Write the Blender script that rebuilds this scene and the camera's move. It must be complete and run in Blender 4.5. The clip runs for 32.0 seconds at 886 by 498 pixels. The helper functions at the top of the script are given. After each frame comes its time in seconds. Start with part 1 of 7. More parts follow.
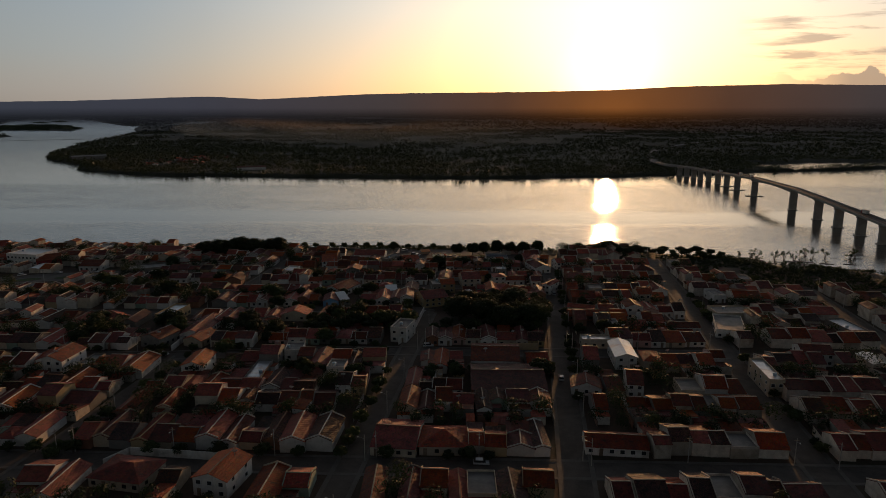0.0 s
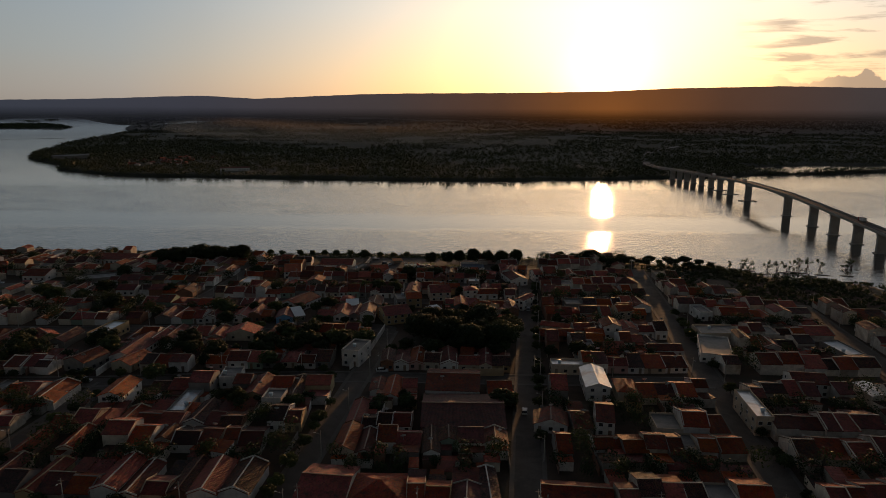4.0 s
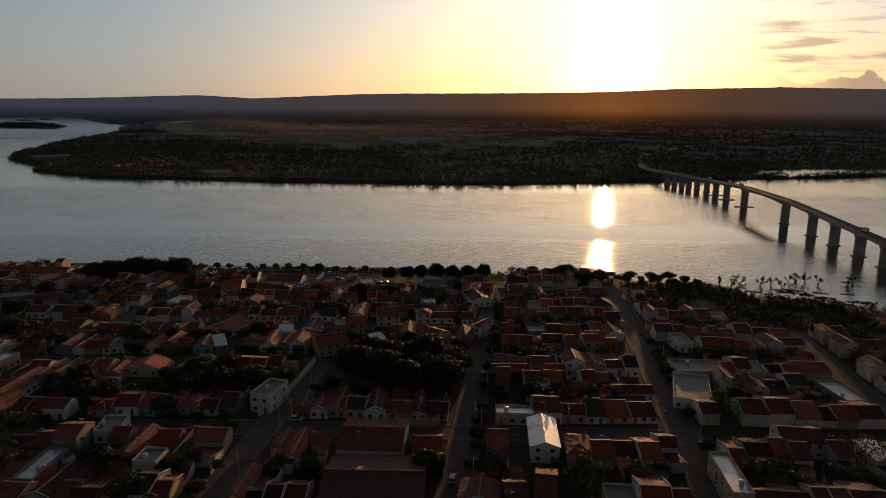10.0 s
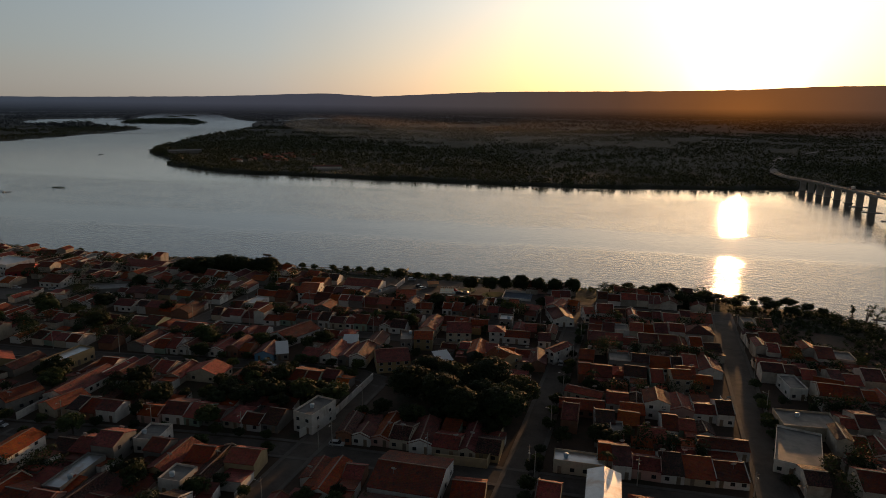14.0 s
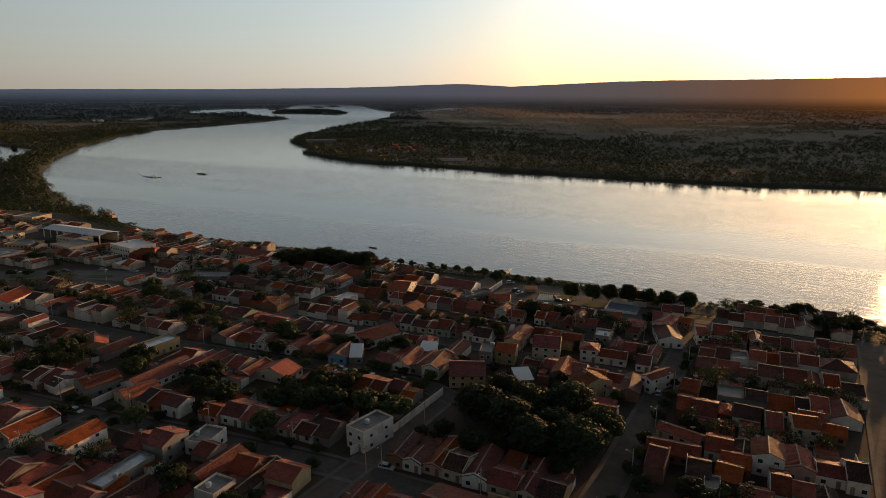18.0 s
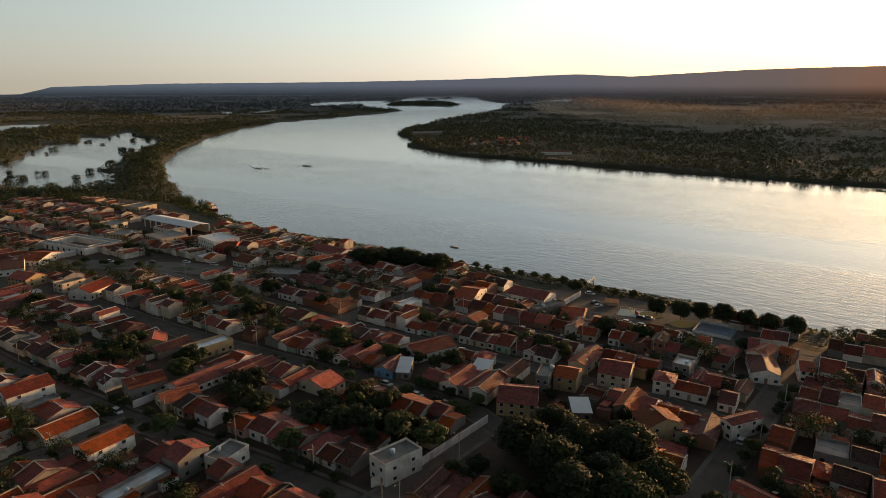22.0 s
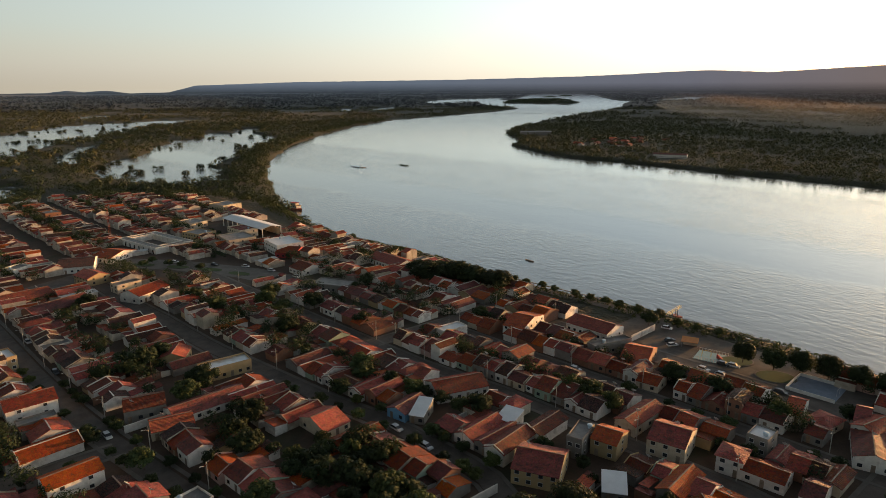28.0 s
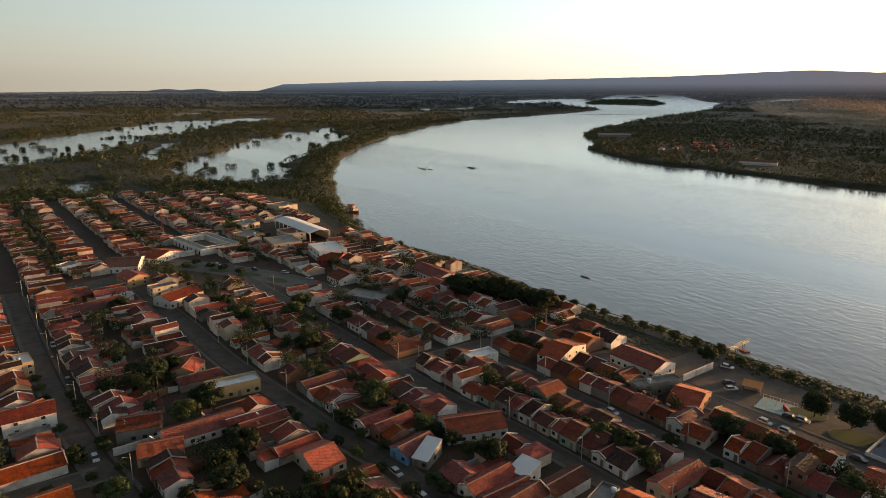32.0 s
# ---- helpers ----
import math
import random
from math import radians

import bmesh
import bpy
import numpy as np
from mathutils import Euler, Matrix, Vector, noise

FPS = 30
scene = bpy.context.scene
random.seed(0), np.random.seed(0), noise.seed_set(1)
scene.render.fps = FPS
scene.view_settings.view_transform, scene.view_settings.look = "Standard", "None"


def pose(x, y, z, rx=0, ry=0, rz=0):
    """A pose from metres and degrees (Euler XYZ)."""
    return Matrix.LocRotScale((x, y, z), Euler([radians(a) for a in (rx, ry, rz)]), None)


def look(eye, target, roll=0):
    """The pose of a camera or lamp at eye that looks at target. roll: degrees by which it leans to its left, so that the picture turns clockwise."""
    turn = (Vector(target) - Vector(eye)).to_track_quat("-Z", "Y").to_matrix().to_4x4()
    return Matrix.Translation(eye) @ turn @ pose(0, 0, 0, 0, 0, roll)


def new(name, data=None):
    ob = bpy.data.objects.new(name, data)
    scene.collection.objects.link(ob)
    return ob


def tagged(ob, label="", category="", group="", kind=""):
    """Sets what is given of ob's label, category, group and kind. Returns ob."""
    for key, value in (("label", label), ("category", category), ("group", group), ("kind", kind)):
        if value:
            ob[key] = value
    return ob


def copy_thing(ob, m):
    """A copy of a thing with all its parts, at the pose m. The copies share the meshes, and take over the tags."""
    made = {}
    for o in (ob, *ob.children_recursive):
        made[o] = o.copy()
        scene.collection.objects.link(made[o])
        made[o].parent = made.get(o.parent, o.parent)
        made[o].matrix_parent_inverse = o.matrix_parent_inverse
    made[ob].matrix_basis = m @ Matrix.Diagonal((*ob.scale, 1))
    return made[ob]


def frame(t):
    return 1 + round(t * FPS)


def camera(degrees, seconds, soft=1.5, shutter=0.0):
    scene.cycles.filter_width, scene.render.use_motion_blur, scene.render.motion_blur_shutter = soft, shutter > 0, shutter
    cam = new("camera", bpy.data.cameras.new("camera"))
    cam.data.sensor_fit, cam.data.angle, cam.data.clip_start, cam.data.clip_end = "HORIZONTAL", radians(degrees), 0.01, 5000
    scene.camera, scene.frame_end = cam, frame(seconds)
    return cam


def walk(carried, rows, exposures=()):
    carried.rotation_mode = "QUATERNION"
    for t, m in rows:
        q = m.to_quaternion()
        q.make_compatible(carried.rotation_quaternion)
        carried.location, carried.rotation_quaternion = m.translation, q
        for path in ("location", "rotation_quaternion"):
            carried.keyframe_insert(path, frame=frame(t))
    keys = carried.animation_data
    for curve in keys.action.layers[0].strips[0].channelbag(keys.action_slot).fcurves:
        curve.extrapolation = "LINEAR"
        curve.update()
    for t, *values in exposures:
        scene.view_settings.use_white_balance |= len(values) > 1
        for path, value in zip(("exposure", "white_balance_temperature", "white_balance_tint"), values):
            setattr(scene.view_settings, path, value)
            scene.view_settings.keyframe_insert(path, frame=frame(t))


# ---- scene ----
# camera: a drone gliding forward over the town, then yawing upstream
PATH = [
    (0, (-4.51, -33.00, 97.57), (-34.11, 60.22, 76.74), -0.05),
    (3, (0.03, -12.53, 97.73), (-29.13, 80.84, 76.97), 0.20),
    (6, (5.43, 8.02, 97.61), (-23.72, 101.40, 76.85), 0.34),
    (9, (11.05, 28.56, 97.99), (-18.15, 121.92, 77.24), 0.37),
    (9.5, (11.80, 32.00, 98.07), (-17.29, 125.41, 77.33), 0.38),
    (10, (12.52, 35.40, 98.16), (-16.80, 128.73, 77.44), 0.42),
    (10.5, (13.28, 38.71, 98.26), (-18.14, 131.37, 77.57), 0.46),
    (11, (14.15, 41.88, 98.40), (-20.55, 133.37, 77.73), 0.50),
    (12, (16.25, 47.77, 98.79), (-22.11, 137.78, 78.12), 0.57),
    (13, (18.34, 53.66, 99.31), (-23.70, 141.98, 78.49), 0.63),
    (14.5, (20.53, 63.40, 100.04), (-26.87, 148.81, 78.66), 0.69),
    (17, (22.84, 79.83, 100.27), (-35.25, 158.09, 77.90), 0.59),
    (19, (23.64, 93.45, 101.09), (-42.43, 164.86, 77.93), 0.29),
    (21, (23.64, 107.20, 101.93), (-48.39, 172.35, 78.10), 0.05),
    (23, (22.15, 120.75, 102.51), (-53.97, 180.87, 78.22), -0.04),
    (25, (19.98, 134.36, 103.03), (-59.72, 189.58, 78.57), -0.13),
    (28, (14.60, 154.26, 103.63), (-69.73, 202.12, 79.18), -0.20),
    (30, (9.55, 167.18, 104.28), (-77.57, 209.77, 79.88), -0.15),
    (32, (3.22, 179.74, 105.06), (-86.39, 216.74, 80.54), 0.08),
]
cam = camera(68.9, 32.0, soft=0.85)
walk(cam, [(t, look(e, a, r)) for t, e, a, r in PATH],
     exposures=[(0, -0.68, 6650, 19), (9, -0.7, 6650, 19), (13, -0.56, 6650, 18), (19, 0.36, 6950, 16), (25, 0.93, 7050, 14), (32, 1.15, 7000, 14)])

# ---- world and sun ----
SUN_AZ, SUN_EL = 3.4, 3.6          # degrees left of +y, above the horizon
sun_dir = Vector((-math.sin(radians(SUN_AZ)) * math.cos(radians(SUN_EL)), math.cos(radians(SUN_AZ)) * math.cos(radians(SUN_EL)), math.sin(radians(SUN_EL))))
glow_dir = Vector((-math.sin(radians(3.4)) * math.cos(radians(2.4)), math.cos(radians(3.4)) * math.cos(radians(2.4)), math.sin(radians(2.4))))


def math_node(tree, op, a, b=None, clamp=False):
    node = tree.nodes.new("ShaderNodeMath")
    node.operation, node.use_clamp = op, clamp
    for i, v in enumerate((a, b)):
        if v is None:
            continue
        if isinstance(v, (int, float)):
            node.inputs[i].default_value = v
        else:
            tree.links.new(v, node.inputs[i])
    return node.outputs[0]


def mix_col(tree, fac, a, b, mode="MIX"):
    node = tree.nodes.new("ShaderNodeMix")
    node.data_type, node.blend_type = "RGBA", mode
    for sock, v in ((node.inputs[0], fac), (node.inputs[6], a), (node.inputs[7], b)):
        if isinstance(v, (int, float)):
            sock.default_value = v
        elif isinstance(v, tuple):
            sock.default_value = (*v, 1) if len(v) == 3 else v
        else:
            tree.links.new(v, sock)
    return node.outputs[2]


def ramp(tree, fac, stops, interp="LINEAR"):
    node = tree.nodes.new("ShaderNodeValToRGB")
    node.color_ramp.interpolation = interp
    el = node.color_ramp.elements
    while len(el) < len(stops):
        el.new(0.5)
    for e, (p, c) in zip(el, stops):
        e.position = p
        e.color = (c, c, c, 1) if isinstance(c, (int, float)) else (*c, 1)
    tree.links.new(fac, node.inputs[0])
    return node.outputs[0]


def noise_tex(tree, vector, scale, detail=4.0, rough=0.55, distortion=0.0):
    node = tree.nodes.new("ShaderNodeTexNoise")
    node.inputs["Scale"].default_value = scale
    node.inputs["Detail"].default_value = detail
    node.inputs["Roughness"].default_value = rough
    node.inputs["Distortion"].default_value = distortion
    if vector is not None:
        tree.links.new(vector, node.inputs["Vector"])
    return node.outputs[0]


world = bpy.data.worlds.new("dusk")
scene.world = world
world.use_nodes = True
wt = world.node_tree
wt.nodes.clear()
sky = wt.nodes.new("ShaderNodeTexSky")
sky.sky_type = "NISHITA"
sky.sun_disc = False
sky.sun_elevation = radians(SUN_EL)
sky.sun_rotation = radians(-SUN_AZ)
sky.air_density, sky.dust_density, sky.ozone_density = 1.0, 2.0, 1.2
coord = wt.nodes.new("ShaderNodeTexCoord").outputs["Generated"]
dot = wt.nodes.new("ShaderNodeVectorMath")
dot.operation = "DOT_PRODUCT"
wt.links.new(coord, dot.inputs[0])
dot.inputs[1].default_value = glow_dir
angle = math_node(wt, "DIVIDE", math_node(wt, "ARCCOSINE", math_node(wt, "MINIMUM", dot.outputs["Value"], 1.0)), radians(40))
aureole = ramp(wt, angle, [(0.0, (1.0, 0.97, 0.86)), (0.06, (0.75, 0.70, 0.54)), (0.13, (0.46, 0.40, 0.26)), (0.26, (0.2, 0.165, 0.10)), (0.5, (0.06, 0.05, 0.03)), (1.0, (0, 0, 0))], "B_SPLINE")
split = wt.nodes.new("ShaderNodeSeparateXYZ")
wt.links.new(coord, split.inputs[0])
height = math_node(wt, "DIVIDE", math_node(wt, "ARCSINE", math_node(wt, "MAXIMUM", split.outputs[2], 0.0)), math.pi / 2)
veil = ramp(wt, height, [(0.0, (0.82, 0.53, 0.25)), (0.035, (0.71, 0.58, 0.38)), (0.09, (0.56, 0.62, 0.58)), (0.16, (0.46, 0.57, 0.62)), (0.30, (0.17, 0.21, 0.25)), (0.48, (0.025, 0.034, 0.045)), (1.0, (0.012, 0.018, 0.026))])
around = ramp(wt, math_node(wt, "DIVIDE", math_node(wt, "ARCCOSINE", math_node(wt, "MINIMUM", dot.outputs["Value"], 1.0)), math.pi),
              [(0.0, 1.3), (0.11, 1.08), (0.19, 0.73), (0.28, 0.55), (0.4, 0.385), (0.55, 0.25), (1.0, 0.05)])
cool = ramp(wt, height, [(0.0, (0.54, 0.535, 0.46)), (0.018, (0.515, 0.565, 0.545)), (0.05, (0.445, 0.565, 0.61)), (0.16, (0.345, 0.51, 0.64)), (0.30, (0.15, 0.20, 0.25)), (0.48, (0.025, 0.034, 0.045)), (1.0, (0.012, 0.018, 0.026))])
veil = mix_col(wt, ramp(wt, angle, [(0.45, 0.0), (1.0, 1.0)]), veil, cool)
veil = mix_col(wt, 1.0, veil, around, "MULTIPLY")
# thin evening clouds low in the sky beside the sun
stretch = wt.nodes.new("ShaderNodeMapping")
stretch.inputs["Scale"].default_value = (1.6, 1.6, 14.0)
wt.links.new(coord, stretch.inputs[0])
streak = ramp(wt, noise_tex(wt, stretch.outputs[0], 4.2, 6, 0.6, 0.3), [(0.52, 0.0), (0.62, 1.0)])
east = ramp(wt, split.outputs[0], [(0.10, 0.0), (0.16, 1.0)])
band = ramp(wt, height, [(0.02, 0.0), (0.035, 1.0), (0.09, 1.0), (0.13, 0.0)])
cloud = math_node(wt, "MULTIPLY", math_node(wt, "MULTIPLY", streak, east), math_node(wt, "MULTIPLY", band, 0.6))
# low heaped clouds on the skyline
heap = noise_tex(wt, coord, 26.0, 4, 0.55)
crest = math_node(wt, "ADD", math_node(wt, "MULTIPLY", heap, 0.03), 0.0145)
heaped = math_node(wt, "MULTIPLY", ramp(wt, math_node(wt, "MULTIPLY", math_node(wt, "SUBTRACT", crest, height), 300), [(0.0, 0.0), (0.5, 0.75)]), ramp(wt, split.outputs[0], [(0.13, 0.0), (0.24, 1.0)]))
cloud = math_node(wt, "MAXIMUM", cloud, heaped)
skybg = wt.nodes.new("ShaderNodeBackground")
skybg.inputs[1].default_value = 0.05
wt.links.new(sky.outputs[0], skybg.inputs[0])
veilbg = wt.nodes.new("ShaderNodeBackground")
veilbg.inputs[1].default_value = 1.32
wt.links.new(veil, veilbg.inputs[0])
glowbg = wt.nodes.new("ShaderNodeBackground")
glowbg.inputs[1].default_value = 1.5
wt.links.new(aureole, glowbg.inputs[0])
both = wt.nodes.new("ShaderNodeAddShader")
wt.links.new(skybg.outputs[0], both.inputs[0])
wt.links.new(veilbg.outputs[0], both.inputs[1])
clear = wt.nodes.new("ShaderNodeAddShader")
wt.links.new(both.outputs[0], clear.inputs[0])
wt.links.new(glowbg.outputs[0], clear.inputs[1])
cloudbg = wt.nodes.new("ShaderNodeBackground")
cloudbg.inputs[0].default_value = (0.42, 0.36, 0.30, 1)
clouded = wt.nodes.new("ShaderNodeMixShader")
wt.links.new(cloud, clouded.inputs[0])
wt.links.new(clear.outputs[0], clouded.inputs[1])
wt.links.new(cloudbg.outputs[0], clouded.inputs[2])
wout = wt.nodes.new("ShaderNodeOutputWorld")
wt.links.new(clouded.outputs[0], wout.inputs[0])

sun_data = bpy.data.lights.new("sun", "SUN")
sun_data.energy, sun_data.angle, sun_data.color = 4.4, radians(0.6), (1.0, 0.55, 0.22)
sun = new("sun", sun_data)
sun.rotation_euler = (-sun_dir).to_track_quat("-Z", "Y").to_euler()


# ---- materials ----
def material(name):
    m = bpy.data.materials.new(name)
    m.use_nodes = True
    t = m.node_tree
    b = t.nodes["Principled BSDF"]
    return m, t, b


def own_shade(t, joined):
    """A random number of its own for every object, or for every piece of a joined mesh."""
    if joined:
        return t.nodes.new("ShaderNodeNewGeometry").outputs["Random Per Island"]
    return t.nodes.new("ShaderNodeObjectInfo").outputs["Random"]


def surface(name, dark, light, scale=0.6, rough=0.85, fine=9.0, bump=0.3, spread=0.0, metal=0.0, wear=None, world_space=False, joined=False):
    """A rough surface with broad stains, fine grain, a shade of its own for every object, and relief."""
    m, t, b = material(name)
    c = t.nodes.new("ShaderNodeTexCoord").outputs["Object"] if not world_space else t.nodes.new("ShaderNodeNewGeometry").outputs["Position"]
    broad = noise_tex(t, c, scale, 5, 0.6)
    grain = noise_tex(t, c, fine, 3, 0.6)
    f = math_node(t, "ADD", math_node(t, "MULTIPLY", broad, 0.65), math_node(t, "MULTIPLY", grain, 0.35))
    col = mix_col(t, ramp(t, f, [(0.3, 0.0), (0.68, 1.0)]), dark, light)
    if wear:
        patch = ramp(t, noise_tex(t, c, scale * 0.45, 6, 0.65, 0.4), [(0.52, 0.0), (0.66, 1.0)])
        col = mix_col(t, math_node(t, "MULTIPLY", patch, 0.75), col, wear)
    if spread:
        rnd = own_shade(t, joined)
        hsv = t.nodes.new("ShaderNodeHueSaturation")
        t.links.new(col, hsv.inputs["Color"])
        t.links.new(math_node(t, "ADD", math_node(t, "MULTIPLY", rnd, spread), 1 - spread / 2), hsv.inputs["Value"])
        r2 = math_node(t, "FRACT", math_node(t, "MULTIPLY", rnd, 17.3))
        t.links.new(math_node(t, "ADD", math_node(t, "MULTIPLY", r2, spread * 0.5), 1 - spread * 0.3), hsv.inputs["Saturation"])
        col = hsv.outputs[0]
    t.links.new(col, b.inputs["Base Color"])
    b.inputs["Roughness"].default_value = rough
    b.inputs["Metallic"].default_value = metal
    if bump:
        bn = t.nodes.new("ShaderNodeBump")
        bn.inputs["Strength"].default_value = bump
        bn.inputs["Distance"].default_value = 0.08
        t.links.new(f, bn.inputs["Height"])
        t.links.new(bn.outputs[0], b.inputs["Normal"])
    return m


def tile_material(name, dark, light, moss, spread=0.5, joined=False):
    """Clay pan tiles: courses across the slope, broken rows, lichen and replaced tiles."""
    m, t, b = material(name)
    c = t.nodes.new("ShaderNodeTexCoord").outputs["Object"]
    broad = noise_tex(t, c, 0.3, 6, 0.7)
    cell = t.nodes.new("ShaderNodeTexVoronoi")
    cell.inputs["Scale"].default_value = 2.2
    t.links.new(c, cell.inputs["Vector"])
    broken = "broken" in name
    grit = noise_tex(t, c, 3.6 if broken else 2.6, 4, 0.8 if broken else 0.7)
    col = mix_col(t, ramp(t, math_node(t, "ADD", math_node(t, "MULTIPLY", broad, 0.25 if broken else 0.6), math_node(t, "MULTIPLY", grit, 0.75 if broken else 0.4)), [(0.44, 0.0), (0.58, 1.0)] if broken else [(0.38, 0.0), (0.62, 1.0)]), dark, light)
    col = mix_col(t, 0.25, col, cell.outputs["Color"], "SOFT_LIGHT")
    lich = ramp(t, noise_tex(t, c, 0.9, 7, 0.75, 0.6), [(0.52, 0.0), (0.62, 1.0)])
    col = mix_col(t, math_node(t, "MULTIPLY", lich, 0.8), col, moss)
    rnd = own_shade(t, joined)
    hsv = t.nodes.new("ShaderNodeHueSaturation")
    t.links.new(col, hsv.inputs["Color"])
    t.links.new(math_node(t, "ADD", math_node(t, "MULTIPLY", rnd, spread), 1 - spread * 0.6), hsv.inputs["Value"])
    r2 = math_node(t, "FRACT", math_node(t, "MULTIPLY", rnd, 23.7))
    t.links.new(math_node(t, "ADD", math_node(t, "MULTIPLY", r2, 0.3), 0.89), hsv.inputs["Saturation"])
    t.links.new(math_node(t, "ADD", math_node(t, "MULTIPLY", r2, 0.02), 0.49), hsv.inputs["Hue"])
    t.links.new(hsv.outputs[0], b.inputs["Base Color"])
    b.inputs["Roughness"].default_value = 0.72
    b.inputs["Specular IOR Level"].default_value = 0.3
    wave = t.nodes.new("ShaderNodeTexWave")
    wave.inputs["Scale"].default_value = 1.4
    wave.inputs["Distortion"].default_value = 0.6
    t.links.new(c, wave.inputs["Vector"])
    hgt = math_node(t, "ADD", wave.outputs["Fac"], math_node(t, "MULTIPLY", noise_tex(t, c, 5.0, 3), 1.2))
    bn = t.nodes.new("ShaderNodeBump")
    bn.inputs["Strength"].default_value, bn.inputs["Distance"].default_value = (1.0, 0.3) if broken else (0.85, 0.12)
    t.links.new(hgt, bn.inputs["Height"])
    t.links.new(bn.outputs[0], b.inputs["Normal"])
    return m


M = {}
TILES = dict(tile=((0.15, 0.028, 0.019), (0.4, 0.076, 0.042), (0.06, 0.03, 0.023)), tile_old=((0.08, 0.022, 0.016), (0.25, 0.058, 0.036), (0.034, 0.021, 0.018)),
             tile_broken=((0.03, 0.013, 0.011), (0.23, 0.082, 0.052), (0.022, 0.016, 0.014)),
             tile_new=((0.26, 0.05, 0.024), (0.47, 0.105, 0.046), (0.14, 0.043, 0.026)))
for key, (c0, c1, c2) in TILES.items():
    M[key] = tile_material(key, c0, c1, c2, 0.75)
    M[key + "_far"] = tile_material(key + "_joined", c0, c1, c2, 0.75, joined=True)
M["plaster_far"] = surface("joined_plaster", (0.33, 0.27, 0.215), (0.68, 0.59, 0.49), 0.5, spread=0.8, wear=(0.3, 0.22, 0.16), joined=True)
M["mortar"] = surface("ridge_mortar", (0.17, 0.09, 0.06), (0.3, 0.19, 0.13), 0.8, rough=0.55, spread=0.4)
M["white"] = surface("white_plaster", (0.5, 0.455, 0.41), (0.8, 0.75, 0.69), 0.5, spread=0.35, wear=(0.34, 0.29, 0.25))
M["cream"] = surface("cream_plaster", (0.4, 0.32, 0.23), (0.6, 0.5, 0.38), 0.5, spread=0.4, wear=(0.24, 0.19, 0.15))
M["ochre"] = surface("ochre_plaster", (0.34, 0.23, 0.11), (0.48, 0.35, 0.19), 0.5, spread=0.25, wear=(0.35, 0.24, 0.15))
M["grey"] = surface("bare_render", (0.14, 0.125, 0.11), (0.25, 0.225, 0.2), 0.5, spread=0.3, wear=(0.16, 0.14, 0.13))
M["brick"] = surface("bare_brick", (0.17, 0.075, 0.045), (0.29, 0.13, 0.075), 0.7, spread=0.25, wear=(0.2, 0.14, 0.1))
M["blue"] = surface("blue_plaster", (0.10, 0.25, 0.42), (0.2, 0.38, 0.55), 0.5, spread=0.2)
M["green"] = surface("green_plaster", (0.2, 0.27, 0.2), (0.33, 0.39, 0.3), 0.5, spread=0.2)
M["red"] = surface("red_paint", (0.28, 0.025, 0.025), (0.38, 0.045, 0.04), 0.5, spread=0.1)
M["pink"] = surface("pink_plaster", (0.42, 0.24, 0.2), (0.55, 0.34, 0.28), 0.5, spread=0.2)
M["slab"] = surface("flat_slab", (0.12, 0.11, 0.105), (0.26, 0.245, 0.23), 0.4, rough=0.65, spread=0.4, wear=(0.1, 0.1, 0.1))
M["sheet"] = surface("zinc_sheet", (0.42, 0.43, 0.44), (0.62, 0.63, 0.64), 0.4, rough=0.42, metal=0.7, spread=0.3, wear=(0.4, 0.3, 0.24))
M["panel"] = surface("white_sheet_roof", (0.6, 0.61, 0.62), (0.75, 0.76, 0.78), 0.3, rough=0.5, spread=0.1)
M["dark"] = surface("window_dark", (0.02, 0.022, 0.025), (0.05, 0.05, 0.055), 0.8, rough=0.25, bump=0)
M["wood"] = surface("door_paint", (0.12, 0.08, 0.05), (0.28, 0.2, 0.14), 1.2, rough=0.6, spread=0.6)
M["street"] = surface("cobbled_street", (0.062, 0.051, 0.044), (0.13, 0.106, 0.09), 0.25, fine=3.0, rough=0.9, world_space=True, wear=(0.05, 0.042, 0.037))
M["pave"] = surface("pavement", (0.085, 0.075, 0.066), (0.17, 0.15, 0.13), 0.3, rough=0.9, world_space=True)
M["asphalt"] = surface("asphalt", (0.04, 0.04, 0.04), (0.075, 0.07, 0.07), 0.2, rough=0.9, world_space=True)
M["concrete"] = surface("concrete", (0.3, 0.27, 0.24), (0.45, 0.41, 0.36), 0.2, rough=0.9, wear=(0.24, 0.21, 0.19))
M["bark"] = surface("bark", (0.06, 0.045, 0.035), (0.13, 0.1, 0.075), 1.5, rough=0.95)
M["plastic"] = surface("tank_plastic", (0.3, 0.42, 0.52), (0.45, 0.55, 0.62), 0.5, rough=0.45, spread=0.3)
M["dish"] = surface("dish_grey", (0.45, 0.45, 0.44), (0.62, 0.61, 0.6), 1.5, rough=0.5)
M["carpaint"] = surface("car_paint", (0.5, 0.5, 0.5), (0.65, 0.65, 0.66), 0.6, rough=0.25, bump=0, spread=0.3)
M["carblack"] = surface("dark_car_paint", (0.03, 0.03, 0.035), (0.06, 0.06, 0.065), 0.6, rough=0.25, bump=0, spread=0.3)
M["rubber"] = surface("rubber", (0.015, 0.015, 0.015), (0.03, 0.03, 0.03), 1, rough=0.8)
M["yellow"] = surface("yellow_rail", (0.55, 0.38, 0.03), (0.7, 0.5, 0.06), 1, rough=0.5)
M["steel"] = surface("galvanised_steel", (0.3, 0.3, 0.3), (0.45, 0.45, 0.45), 1, rough=0.5, metal=0.6)
M["rust"] = surface("red_steel", (0.3, 0.06, 0.03), (0.45, 0.1, 0.05), 1, rough=0.6)
